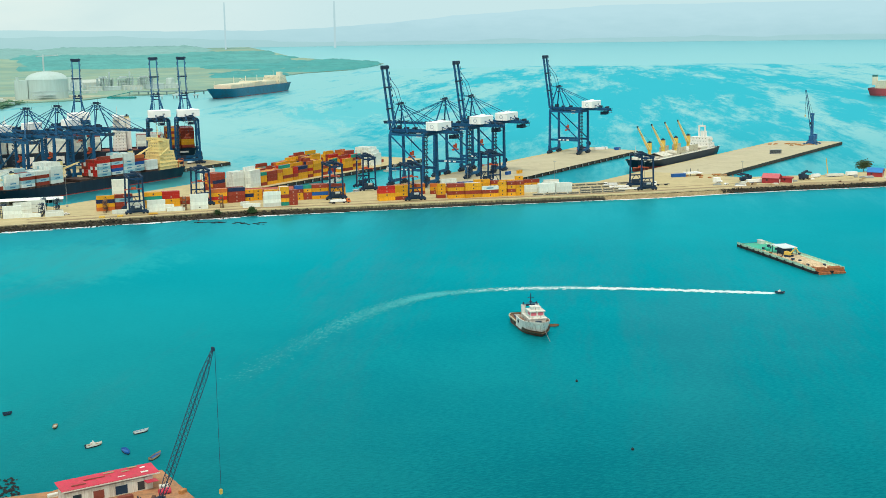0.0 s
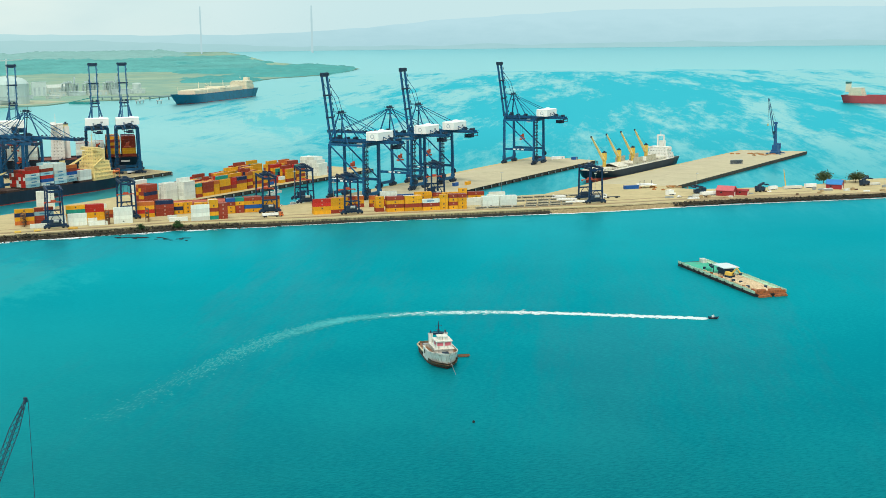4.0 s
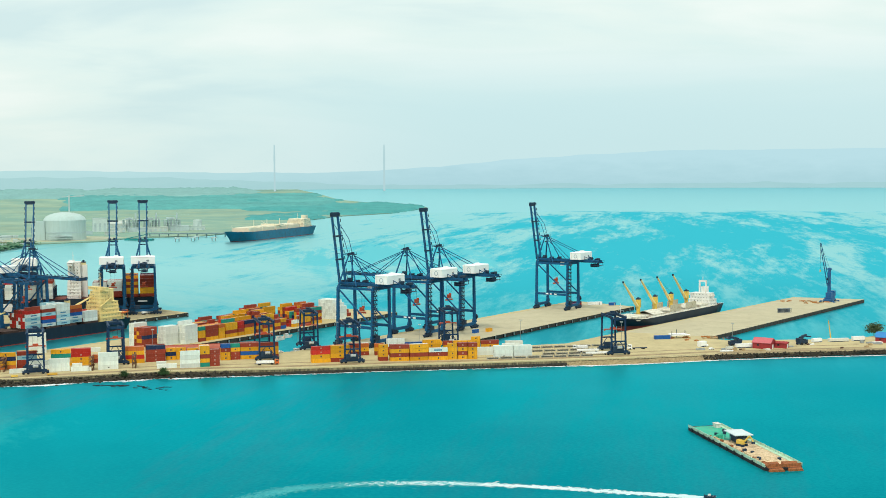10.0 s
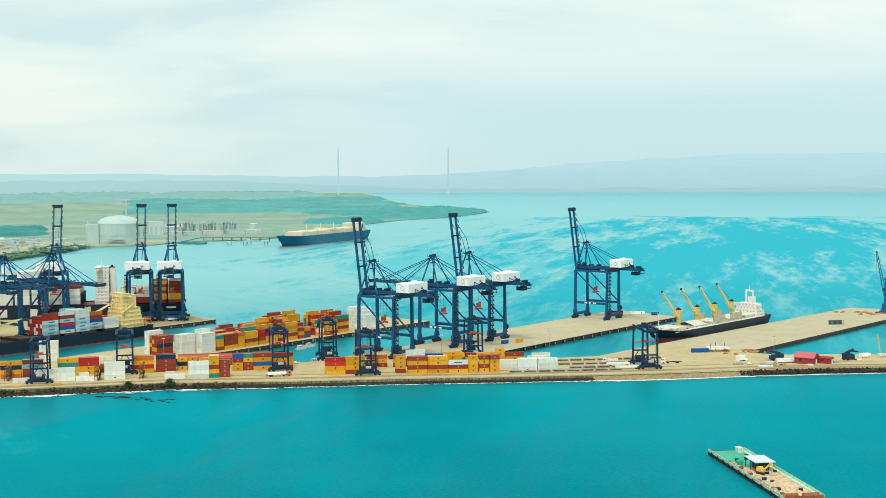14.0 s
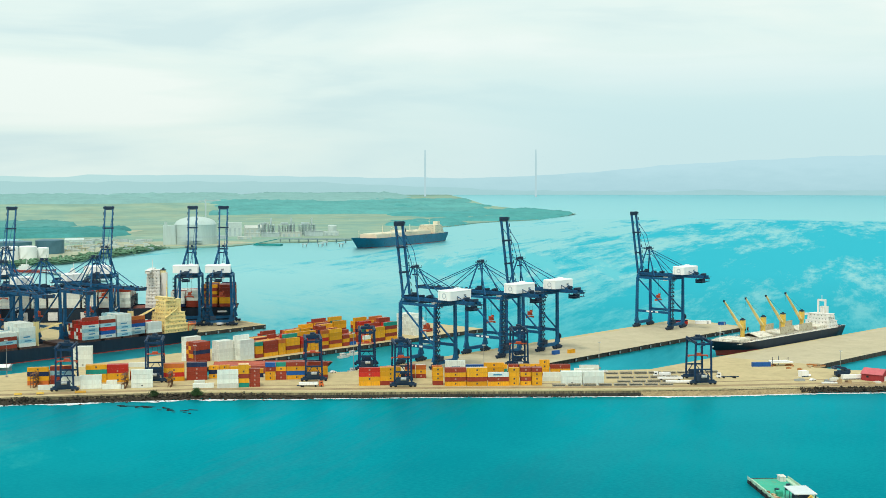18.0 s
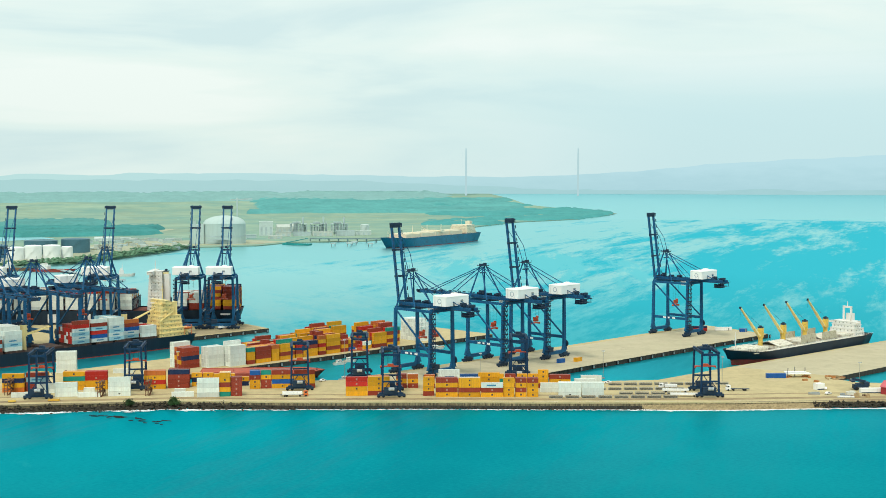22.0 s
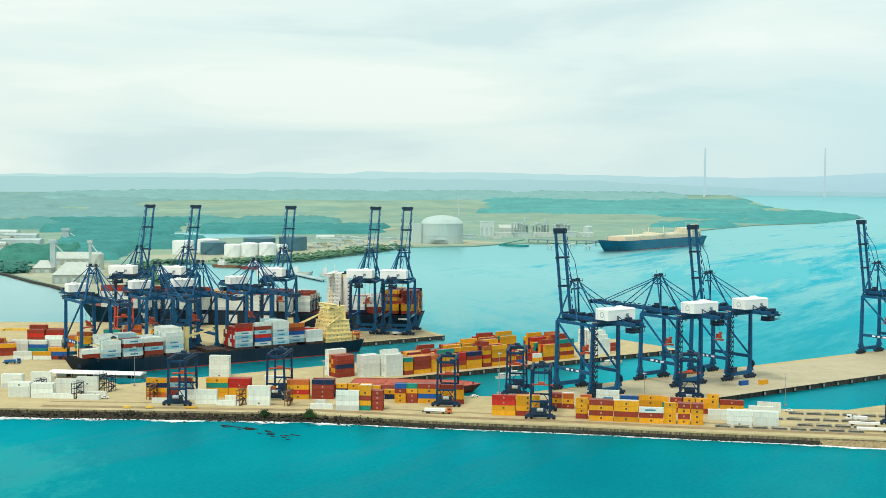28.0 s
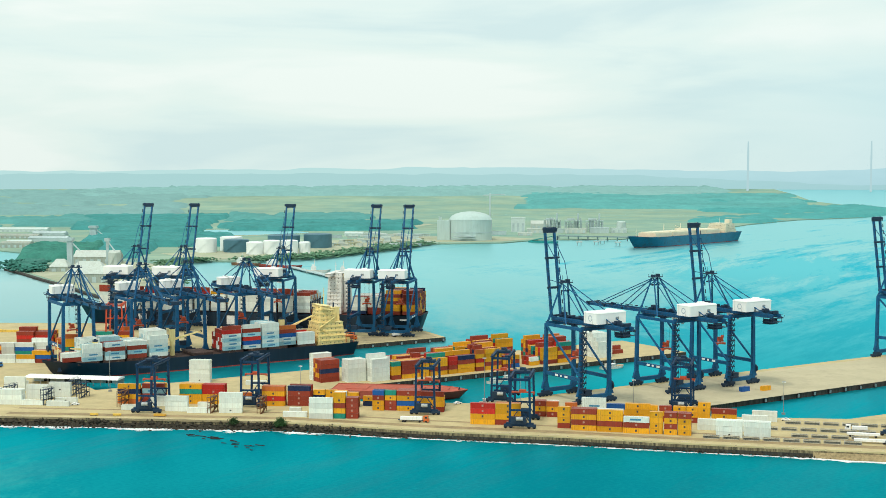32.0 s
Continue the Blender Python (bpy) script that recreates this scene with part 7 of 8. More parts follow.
# low markers and trailers on the chassis rows
pale_rack = mat("pale_rack_boards", (.56, .51, .38), .8, vary=.25, scale=.5, dirt=(.30, .26, .18), dirt_amount=.4)
grit_rack = mat("dark_rack_bed", (.10, .115, .11), .85, vary=.35, scale=.6, dirt=(.25, .21, .14), dirt_amount=.3)
white_line = mat("road_paint", (.62, .58, .46), .8, vary=.2, scale=.5, dirt=(.4, .34, .25), dirt_amount=.5)
for row_y, x0, x1 in ((694, 210, 288), (706, 252, 292), (721, 232, 300), (738, 255, 330)):
    for k in range(int((x1 - x0) / 9)):
        x = x0 + k * 9
        y = row_y + near_edge(x) - near_edge(250) + 8
        ch = thing("flat_rack", "empty pale flat rack lying on the quay", "flat rack", frame_at(Vector((x, y, DECK)), radians(-11)), "stored flat racks")
        part("bed", Shape().box((0, 0, .72), (6.9, 2.1, 1.2)), grit_rack, ch)
        for b in (-1.12, 1.12):
            part("side_rail", Shape().box((0, b, 1.36), (7.6, .32, .26)).box((0, b, .14), (7.6, .3, .24)), pale_rack, ch)
        for a in (-3.7, 3.7):
            part("end_frame", Shape().box((a, 0, .9), (.25, 2.4, 1.2)), steel_grey, ch)
for k in range(22):
    x = -150 + k * 22
    y = near_edge(x) + 6.5
    structure("trim_line", Shape().box((x, y, DECK + .008), (14, .35, .012), float(np.degrees(quay_angle(x)))), white_line, "worn white line on the concrete", "marking")


def truck(x, y, rz, label, cab_m, box_m=None, L=12.2):
    t = thing("truck", label, "truck", frame_at(Vector((x, y, DECK)), radians(rz)), "trucks on the quay")
    c = part("cab", Shape().box((L / 2 + 1.6, 0, 1.9), (2.3, 2.4, 2.7)).box((L / 2 + 2.9, 0, 1.2), (.5, 2.3, 1.2)), cab_m, t)
    part("windscreen", Shape().box((L / 2 + 2.78, 0, 2.5), (.06, 2.1, .9)).box((L / 2 + 1.8, -1.22, 2.5), (1.2, .05, .8)).box((L / 2 + 1.8, 1.22, 2.5), (1.2, .05, .8)), glass_dark, c)
    part("chassis", Shape().box((0, 0, 1.0), (L + 3, 1.2, .4)), crane_dark, t)
    for a in (-L * .4, -L * .3, L * .36, L / 2 + 1.8):
        for b in (-1.0, 1.0):
            part("wheel", Shape().tube((a, b - .22, .52), (a, b + .22, .52), .52, n=12), tyre, t)
    if box_m:
        part("load", Shape().box((-.3, 0, 2.0), (L, 2.44, 1.5)), box_m, t)
    return t


truck(66, 737, -3, "low white trailer and orange cab parked on the quay", boat_orange, house_white, 11)
truck(222, 733, -10, "white cab with an empty flat trailer on the quay", house_white, None, 8)
# Deck patch in a darker tone between the crane legs.
structure("pavement_berth", Shape().prism([tuple(uv(u, v))[:2] for u, v in ((394, 814), (672, 818), (678, 849), (394, 846))], DECK - .01, DECK + .005), mat("dark_berth_concrete", (.37, .305, .18), .9, vary=.22, scale=.06, dirt=(.22, .18, .11), dirt_amount=.45, bump=.02), "darker concrete under the crane row", "quay")
for u, v, cab_m, load_m, lab in ((548, 836, house_white, None, "white cab with an empty flat trailer under the cranes"), (606, 838, boat_orange, mat("truck_red_load", (.32, .07, .04), .7, vary=.2, scale=.5), "orange cab with a red trailer under the cranes"), (648, 836, house_white, house_white, "white box trailer at the end of the pier")):
    q = uv(u, v)
    truck(q.x, q.y, 36.4, lab, cab_m, load_m, 9)
truck(-216, 892, 24, "blue tank truck parked on the pier", mat("truck_blue_paint", (.02, .13, .34), .5, vary=.2, scale=.5), mat("truck_blue_paint", (.02, .13, .34)), 7)
truck(283, 728, 168, "white box trailer on the quay", house_white, house_white, 7)
truck(320, 716, 170, "white cab with an empty flat trailer beside the yard crane", house_white, None, 9)


def car(x, y, rz, label, paint):
    c = thing("car", label, "car", frame_at(Vector((x, y, DECK)), radians(rz)), "parked cars")
    prof = [(-2.1, .35), (-2.15, .85), (-1.5, .95), (-1.0, 1.45), (.5, 1.45), (1.1, .98), (2.05, .85), (2.1, .35)]
    part("body", Shape().add([(a, -.85, z) for a, z in prof] + [(a, .85, z) for a, z in prof], [tuple(range(8))[::-1], tuple(range(8, 16))] + [(k, (k + 1) % 8, 8 + (k + 1) % 8, 8 + k) for k in range(8)]), paint, c)
    part("window", Shape().box((-.25, 0, 1.22), (1.5, 1.72, .32)), glass_dark, c)
    for a in (-1.35, 1.35):
        for b in (-.8, .8):
            part("wheel", Shape().tube((a, b - .1, .33), (a, b + .1, .33), .33, n=10), tyre, c)
    return c


car(74.4, 758.5, 80, "white car parked on the quay", house_white)
car(253, 753, 160, "white pickup on the quay", house_white)
car(365, 696, 20, "white car by the red hut", house_white)
car(86, 787, 30, "white van by the basin", house_white)
car(371, 712, 60, "white car on the concrete apron", house_white)
car(-118, 770, 10, "white car beside the racks", house_white)


def light_pole(x, y, h=30):
    p = thing("light_mast", "tall grey floodlight mast on the terminal", "light mast", Matrix.Translation((x, y, DECK)), "floodlight masts")
    part("pole", Shape().tube((0, 0, 0), (0, 0, h), .17, .10, 8).box((0, 0, .4), (1.6, 1.6, .8)), steel_grey, p)
    hd = part("head_frame", Shape().box((0, 0, h), (1.9, 1.0, .22)), steel_grey, p)
    for a in (-1, 0, 1):
        part("lamp", Shape().box((a * .7, -.45, h - .25), (.42, .25, .36)), lamp_glass, hd)
    return p


for x, y, h in ((-113, 812, 23), (255, 770, 17), (100, 795, 24), (1, 786, 20), (396, 720, 14), (178, 765, 18), (320, 742, 16), (120, 765, 22)):
    light_pole(x, y, h)


def rack(x, y, rz, m_):
    """A reefer access rack: three floors of open steel with stairs."""
    r = thing("access_rack", "open steel access rack beside the white containers", "rack", frame_at(Vector((x, y, DECK)), radians(rz)), "reefer access racks")
    for a in (-4.2, 0, 4.2):
        for b in (-.9, .9):
            part("post", Shape().beam((a, b, 0), (a, b, 8.6), .26, .26), m_, r)
    for z in (2.7, 5.4, 8.1):
        part("floor", Shape().box((0, 0, z), (8.8, 2.0, .16)), m_, r)
        part("railing", Shape().beam((-4.3, -.95, z + 1.1), (4.3, -.95, z + 1.1), .12, .12).beam((-4.3, .95, z + 1.1), (4.3, .95, z + 1.1), .12, .12), m_, r)
    for z in (0, 2.7, 5.4):
        part("stair", Shape().beam((-3.4 if z != 2.7 else 3.4, -1.1, z), (3.0 if z != 2.7 else -3.0, -1.1, z + 2.7), .8, .2), m_, r)
    return r


rust_rack = mat("rusty_rack_steel", (.17, .08, .04), .8, vary=.3, scale=.8)
for x, y, a, m_ in ((-134, 772, 70, crane_dark), (-130, 802, 70, crane_dark), (-122, 793, 70, crane_dark), (-92, 770, 75, rust_rack), (-40, 756, 78, rust_rack), (-14, 756, 80, rust_rack), (-158, 781, 70, crane_dark)):
    rack(x, y, a, m_)

# white vaulted customs shed by the left basin
vs_ = thing("vaulted_shed", "long white shed with a curved sheet roof", "building", Matrix.Translation((-142, 836, DECK)) @ Matrix.Rotation(radians(-6), 4, "Z"))
ring = lambda x: [(x, 5.4 * math.cos(a), 3.6 + 1.3 * math.sin(a)) for a in np.linspace(0, math.pi, 12)]
part("roof", Shape().rings([ring(-29), ring(-10), ring(10), ring(29)], cap=True), house_white, vs_, smooth=False)
for k in range(13):
    for y in (-5.2, 5.2):
        part("post", Shape().beam((-28.5 + k * 4.7, y, 0), (-28.5 + k * 4.7, y, 3.7), .3, .3), steel_grey, vs_)
part("wall", Shape().box((0, 4.9, 1.75), (57, .3, 3.5)), far_grey, vs_)
for k in range(4):
    part("door", Shape().box((-20 + k * 13, 4.7, 1.5), (4, .16, 2.8)), glass_dark, vs_)

# white stack between the ship and the road
quay_stack(-76.2, 845, 40, "WWWWW", 2)
quay_stack(-41, 838, 40, "W", 1)
for a, b, c_, d_ in ((-262, 931, "BOYB", 5), (-249, 931, "BBO", 5), (-276, 940, "OBB", 5), (-236, 946, "WWW", 2), (-223, 946, "GUW", 2), (-214, 950, "WWW", 3), (-238, 985, "RBRB", 5), (-225, 987, "BORB", 5), (-212, 990, "BB", 3), (-221, 911, "WW", 1), (-208, 911, "WY", 1),
                     (-198, 912, "BUY", 3), (-192, 949, "YGYY", 3), (-180, 951, "YBY", 4), (-205, 972, "OBO", 3), (-190, 1010, "YBG", 3), (-176, 1012, "OYB", 3), (-245, 1035, "RU", 2), (-300, 975, "WGW", 2), (-160, 1030, "YY", 2), (-270, 905, "WW", 2), (-247, 900, "WO", 1), (-292, 950, "OOB", 4)):
    u_, v_ = Vector((a, b, 0)).dot(PU), Vector((a, b, 0)).dot(PV)
    pile(u_, v_, 40, cols(c_, d_, "OBBOY" if "W" not in c_ else "WWW"), "stack of orange, white and blue containers on the apron", ang=radians(2))

sp_ = thing("crane_spar", "long yellow crane spar lying on the apron", "spar", frame_at(Vector((-262, 1062, DECK)), radians(-3)))
part("spar", Shape().box((0, 0, .9), (46, 1.8, 1.8)), yel, sp_)
part("cross_head", Shape().box((-22, 0, .9), (2, 8, 1.4)), yel, sp_)
# red straddle cranes on the left pier
red_paint = mat("red_machine_paint", (.60, .085, .035), .5, vary=.15, scale=.5, dirt=RUST, dirt_amount=.3)
for x, y, rz in ((-178, 1022, 10),):
    g = thing("straddle_crane", "red steel straddle crane on the pier", "crane", frame_at(Vector((x, y, DECK)), radians(rz)) @ Matrix.Scale(1.25, 4))
    for a in (-5, 5):
        for b in (-8, 8):
            part("leg", Shape().beam((a, b, 1), (a * .85, b, 21), .9, .8), red_paint, g)
            part("wheel", Shape().tube((a, b - .4, .8), (a, b + .4, .8), .8, n=12), tyre, g)
        part("girder", Shape().beam((a * .85, -9, 21.5), (a * .85, 9, 21.5), .9, 1.5), red_paint, g)
    for b in (-8, 8):
        part("sill_beam", Shape().beam((-6, b, 1.9), (6, b, 1.9), .9, 1.0), red_paint, g)
        part("end_beam", Shape().beam((-4.4, b, 21.4), (4.4, b, 21.4), .8, 1.1), red_paint, g)
    part("spreader", Shape().box((0, 0, 13), (11, 2, .6)).box((0, 0, 14), (3, 2, 1.2)), spreader_red, g)
    part("trolley", Shape().box((0, 0, 22.6), (7, 4, 1.2)), crane_dark, g)

# the moored flat barge with the red deck in the second basin
rb_ = thing("flat_barge", "moored barge with a wide brick-red deck in the basin", "barge", Matrix.Translation((13, 827, 0)) @ Matrix.Rotation(radians(-4), 4, "Z"))
hull_parts(rb_, 77, 24, 4.9, 6, hull_red, mat("brick_red_side", (.40, .075, .045), .8, vary=.2, scale=.15, dirt=(.26, .07, .05), dirt_amount=.3), mat("brick_red_deck", (.44, .10, .06), .85, vary=.2, scale=.12, dirt=(.22, .07, .05), dirt_amount=.35), zboot=.8, bulwark=.35, stern=.95, full=.6)
for x in (14, 30, 46, 60):
    part("hatch", Shape().box((x, 0, 4.7), (12, 11, .4)), mat("brick_red_deck", (.36, .085, .05)), rb_)
part("bollard", Shape().tube((72, 1.5, 4.7), (72, 1.5, 5.9), .3).tube((72, -1.5, 4.7), (72, -1.5, 5.9), .3), crane_dark, rb_)
for x, y, rz, L in ((97, 803, 10, 9), (104, 812, -20, 10), (109, 806, 30, 8), (99, 870, 36, 11), (107, 882, 30, 10), (170, 930, 36, 18)):
    lb = thing("launch", "small white harbour launch in the basin", "boat", Matrix.Translation((x, y, 0)) @ Matrix.Rotation(radians(rz), 4, "Z"), "harbour launches")
    hull_parts(lb, L, L * .3, 1.5, .8, bw, bw, bt, zboot=.3, sheer=.5, bulwark=.4)
    part("cabin", Shape().box((L * .4, 0, 2.1), (L * .35, L * .2, 1.7)).box((L * .4, 0, 3.05), (L * .4, L * .24, .15)), ship_white, lb)
    windows_row(lb, L * .25, L * .55, -L * .1 - .03, 2.3, 3, w=.5, h=.5)

# huts, vehicles and gear on the right-hand strip
hut_red = mat("red_hut_cladding", (.34, .03, .035), .7, vary=.2, scale=.4, dirt=(.2, .05, .05), dirt_amount=.3, streak=True)
roof_pink = mat("faded_pink_roof", (.56, .12, .14), .6, vary=.15, scale=.4, dirt=(.4, .15, .14), dirt_amount=.3)
roof_blue = mat("bright_blue_roof", (.03, .20, .50), .5, vary=.12, scale=.4)


def hut(x, y, w, d, h, rz, walls, roof, rise_, label):
    b = thing("hut", label, "building", frame_at(Vector((x, y, DECK)), radians(rz)), "huts on the strip")
    part("wall", Shape().box((0, 0, h / 2), (w, d, h)).add([(w / 2, -d / 2, h), (w / 2, d / 2, h), (w / 2, 0, h + rise_ * .95)], [(0, 1, 2)]).add([(-w / 2, -d / 2, h), (-w / 2, d / 2, h), (-w / 2, 0, h + rise_ * .95)], [(2, 1, 0)]), walls, b)
    part("roof", Shape().gable((0, 0, h), (w, d), rise_, over=.5), roof, b)
    part("door", Shape().box((w * .5 + .04, 0, 1.4), (.1, 2.4, 2.8)), house_white, b)
    part("window", Shape().box((-w * .2, -d / 2 - .04, h * .6), (1.4, .1, 1.1)), glass_dark, b)
    return b


hut(403, 691, 12.5, 11, 4.2, -50, hut_red, roof_pink, 3.0, "dark red clad hut with a faded pink roof")
hut(414.5, 686.8, 8, 5, 3.6, -50, hut_red, hut_red, 1.0, "low dark red lean-to beside the hut")
hut(499, 686, 11.5, 10, 3.8, -50, hut_red, roof_blue, 3.2, "dark red hut with a bright blue roof")


def reach_stacker(x, y, rz, label):
    r = thing("reach_stacker", label, "vehicle", frame_at(Vector((x, y, DECK)), radians(rz)), "reach stackers")
    part("body", Shape().box((0, 0, 2.1), (8.6, 3.6, 2.4)).box((-3.2, 0, 3.6), (3.0, 3.8, 2.2)).box((1.4, 0, 3.4), (2.6, 2.8, 1.0)), crane_dark, r)
    part("cab", Shape().box((-.6, 0, 3.8), (2.0, 1.9, 2.2)), glass_dark, r)
    part("boom", Shape().beam((-2.8, 0, 4.8), (4.6, 0, 6.4), 1.3, 1.5), crane_dark, r)
    part("spreader", Shape().box((5.0, 0, 5.4), (1.8, 7.0, .8)), crane_dark, r)
    for a in (-2.8, 2.6):
        for b in (-1.7, 1.7):
            part("wheel", Shape().tube((a, b - .5, .95), (a, b + .5, .95), .95, n=14), tyre, r)
    part("hood", Shape().box((-3.2, 0, 3.9), (1.8, 2.6, .6)), house_white, r)
    return r


for x, y, a in ((390, 707, 170), (437, 696, 20), (531, 690, 15), (610, 676, 170)):
    reach_stacker(x, y, a, "dark reach stacker parked on the concrete")
for x, y, L, W_, H_, rz, mm, l in ((392, 697, 14, 3, 2.6, -6, house_white, "long white box by the hut"), (367, 712, 5, 4, 3.6, 10, house_white, "white tank container on the apron"), (470, 700, 15, 3, 2.2, -8, bw, "pale bundled pipes on the strip"),
                                   (486, 699, 9, 3, 3, -8, house_white, "white cabin on the strip"), (454, 703, 7, 3, 2.6, 0, house_white, "white cabin on the strip"), (523, 712, 12, 4, 2.4, -8, mat("tan_timber", (.42, .30, .16), .8, vary=.25), "stacked tan timber on the strip"),
                                   (540, 690, 10, 3, 1.6, -8, bw, "pale bundled pipes on the strip"), (564, 690, 13, 7, 4.5, 20, house_white, "white tent on the strip"), (-64, 743, 6, 2.4, 1.0, 0, mat("yellow_barrier", (.60, .33, .04), .6), "yellow barrier block on the quay road"),
                                   (-98, 742, 4, 1.2, 1.2, 0, yel, "yellow barrier block on the quay road"), (-86, 742, 4, 1.2, 1.2, 0, yel, "yellow barrier block on the quay road")):
    b_ = thing("cabin" if "cabin" in l else "stored_goods", l, "goods", frame_at(Vector((x, y, DECK)), radians(rz)), "goods on the strip")
    part("body", Shape().box((0, 0, H_ / 2), (L, W_, H_)), mm, b_)
    part("lid", Shape().box((0, 0, H_ + .06), (L * 1.01, W_ * 1.02, .12)), mm, b_)
    part("base", Shape().box((0, -W_ / 2 - .03, H_ * .12), (L * .96, .08, H_ * .18)), crane_dark, b_)
mc = thing("mast_crane", "small yellow mast crane on the strip", "crane", Matrix.Translation((466, 703, DECK)))
part("mast", Shape().beam((0, 0, 0), (-2.4, 0, 15), .7, .7, .4, .4), yel, mc)
part("base", Shape().box((0, 0, .8), (4, 2.6, 1.6)), yel, mc)
gear = mat("orange_gear_paint", (.50, .21, .06), .7, vary=.25, scale=.8, dirt=RUST, dirt_amount=.4)
bc = thing("flatbed_load", "blue open container with white panels on the apron", "goods", frame_at(Vector((363, 756, DECK)), radians(-8)))
part("container", Shape().box((-3, 0, 1.4), (12, 2.5, 2.8)), CMAT["U"], bc)
part("panel", Shape().box((11, 2, 2.4), (15, 5, .4)).box((10, 4, 3.0), (13, 4, .35)), house_white, bc)
part("frame_post", Shape().beam((4, -1, 0), (4, -1, 6), .3, .3).beam((16, 4, 0), (16, 4, 5.6), .3, .3).beam((10, 5, 0), (10, 5, 6), .3, .3), crane_dark, bc)
for k in range(26):
    x, y = (rnd.uniform(366, 402), rnd.uniform(738, 757)) if k < 12 else (rnd.uniform(585, 622), rnd.uniform(922, 948))
    g = thing("gear_pile", "orange and tan cargo gear laid on the pier", "gear", frame_at(Vector((x, y, DECK)), rnd.uniform(0, 3)), "cargo gear")
    part("pallet_load", Shape().box((0, 0, .35), (rnd.uniform(3, 8), rnd.uniform(.8, 2), .7)).box((0, .4, .8), (rnd.uniform(2, 4), .6, .4)), gear if k % 3 else mat("tan_timber", (.42, .30, .16)), g)
# Barred cage with a solid box inside, on the pier.
bt2 = thing("bus_shelter", "long grey barred cage on the pier", "cage", frame_at(uv(880, 392), AX))
bt2.matrix_world = frame_at(Vector((538, 870, DECK)), radians(-8))
part("frame", Shape().box((0, 0, 3.6), (12, 3, .3)).box((0, 0, .2), (12, 3, .3)).box((0, .6, 1.9), (11, 1.4, 3.0)), steel_grey, bt2)
for k in range(12):
    part("bar", Shape().beam((-5.8 + k * 1.05, -1.4, .3), (-5.8 + k * 1.05, -1.4, 3.5), .3, .3), crane_dark, bt2)

# small stores along the strip and on the pier ends
tarp = mat("grey_tarpaulin", (.30, .33, .33), .7, vary=.2, scale=.8)
timber = mat("tan_timber", (.42, .30, .16), .8, vary=.25)
rs2 = random.Random(404)
KINDS = (("pallet", "stack of tan timber pallets on the strip", timber), ("crate", "pale wooden crate on the strip", bw), ("tarp_pile", "goods under a grey tarpaulin on the strip", tarp), ("pipe_stack", "stack of pale pipes on the strip", house_white), ("drum_stack", "rusty drums on the strip", rusty))
for k in range(54):
    x = rs2.uniform(345, 690)
    y = near_edge(x) + rs2.uniform(9, 34 if x > 410 else 24)
    nm, lab, mm = rs2.choice(KINDS)
    w, d, h_ = rs2.uniform(1.6, 6.5), rs2.uniform(1.2, 2.6), rs2.uniform(.6, 2.1)
    g = thing(nm, lab, "stored goods", frame_at(Vector((x, y, DECK)), radians(-10 + rs2.uniform(-25, 25))), "small stores on the strip")
    if nm == "drum_stack":
        for j in range(4):
            part("drum", Shape().tube((j * .8 - 1.2, 0, 0), (j * .8 - 1.2, 0, 1.0), .36, n=10), mm, g)
    elif nm == "pipe_stack":
        for j in range(5):
            part("pipe", Shape().tube((-w, (j % 3 - 1) * .5 + (j // 3) * .25, .25 + (j // 3) * .42), (w, (j % 3 - 1) * .5 + (j // 3) * .25, .25 + (j // 3) * .42), .24, n=8), mm, g)
    else:
        part("load", Shape().box((0, 0, h_ * .55), (w, d, h_ * .9)).box((w * .1, d * .1, h_ * 1.1), (w * .6, d * .6, h_ * .3)), mm, g)
        part("skid", Shape().box((0, 0, .06), (w * 1.05, d * 1.05, .12)), timber, g)
pe = thing("store_container", "red and dark two-tone container on the pier end", "container", frame_at(Vector((396, 986, DECK)), radians(-8)), "boxes on the pier end")
part("lower_body", Shape().box((0, 0, 1.3), (12.2, 2.6, 2.6)), CMAT["R"], pe)
part("upper_body", Shape().box((0, 0, 3.2), (12.2, 2.6, 1.2)), CMAT["N"], pe)
for x, y, L, mm, lab in ((416, 986, 13, house_white, "long white site box on the pier end"), (428, 975, 6, CMAT["U"], "small blue box on the pier end")):
    pe = thing("site_box", lab, "container", frame_at(Vector((x, y, DECK)), radians(-8)), "boxes on the pier end")
    part("body", Shape().box((0, 0, 1.3), (L, 2.4, 2.4)), mm, pe)
    part("roof", Shape().box((0, 0, 2.56), (L + .2, 2.6, .12)), mm, pe)
    part("door", Shape().box((L * .3, -1.23, 1.1), (1.0, .06, 2.0)), steel_grey, pe)
for x, y in ((282, 716), (282, 702)):
    lt_ = thing("flat_trailer", "long white flat trailer parked on the quay", "trailer", frame_at(Vector((x, y, DECK)), radians(-11)), "flat trailers")
    part("bed", Shape().box((0, 0, 1.5), (15, 2.5, 1.0)), house_white, lt_)
    for a in (-6, -4.8, 5.6):
        for c in (-1.0, 1.0):
            part("wheel", Shape().tube((a, c - .2, .5), (a, c + .2, .5), .5, n=10), tyre, lt_)

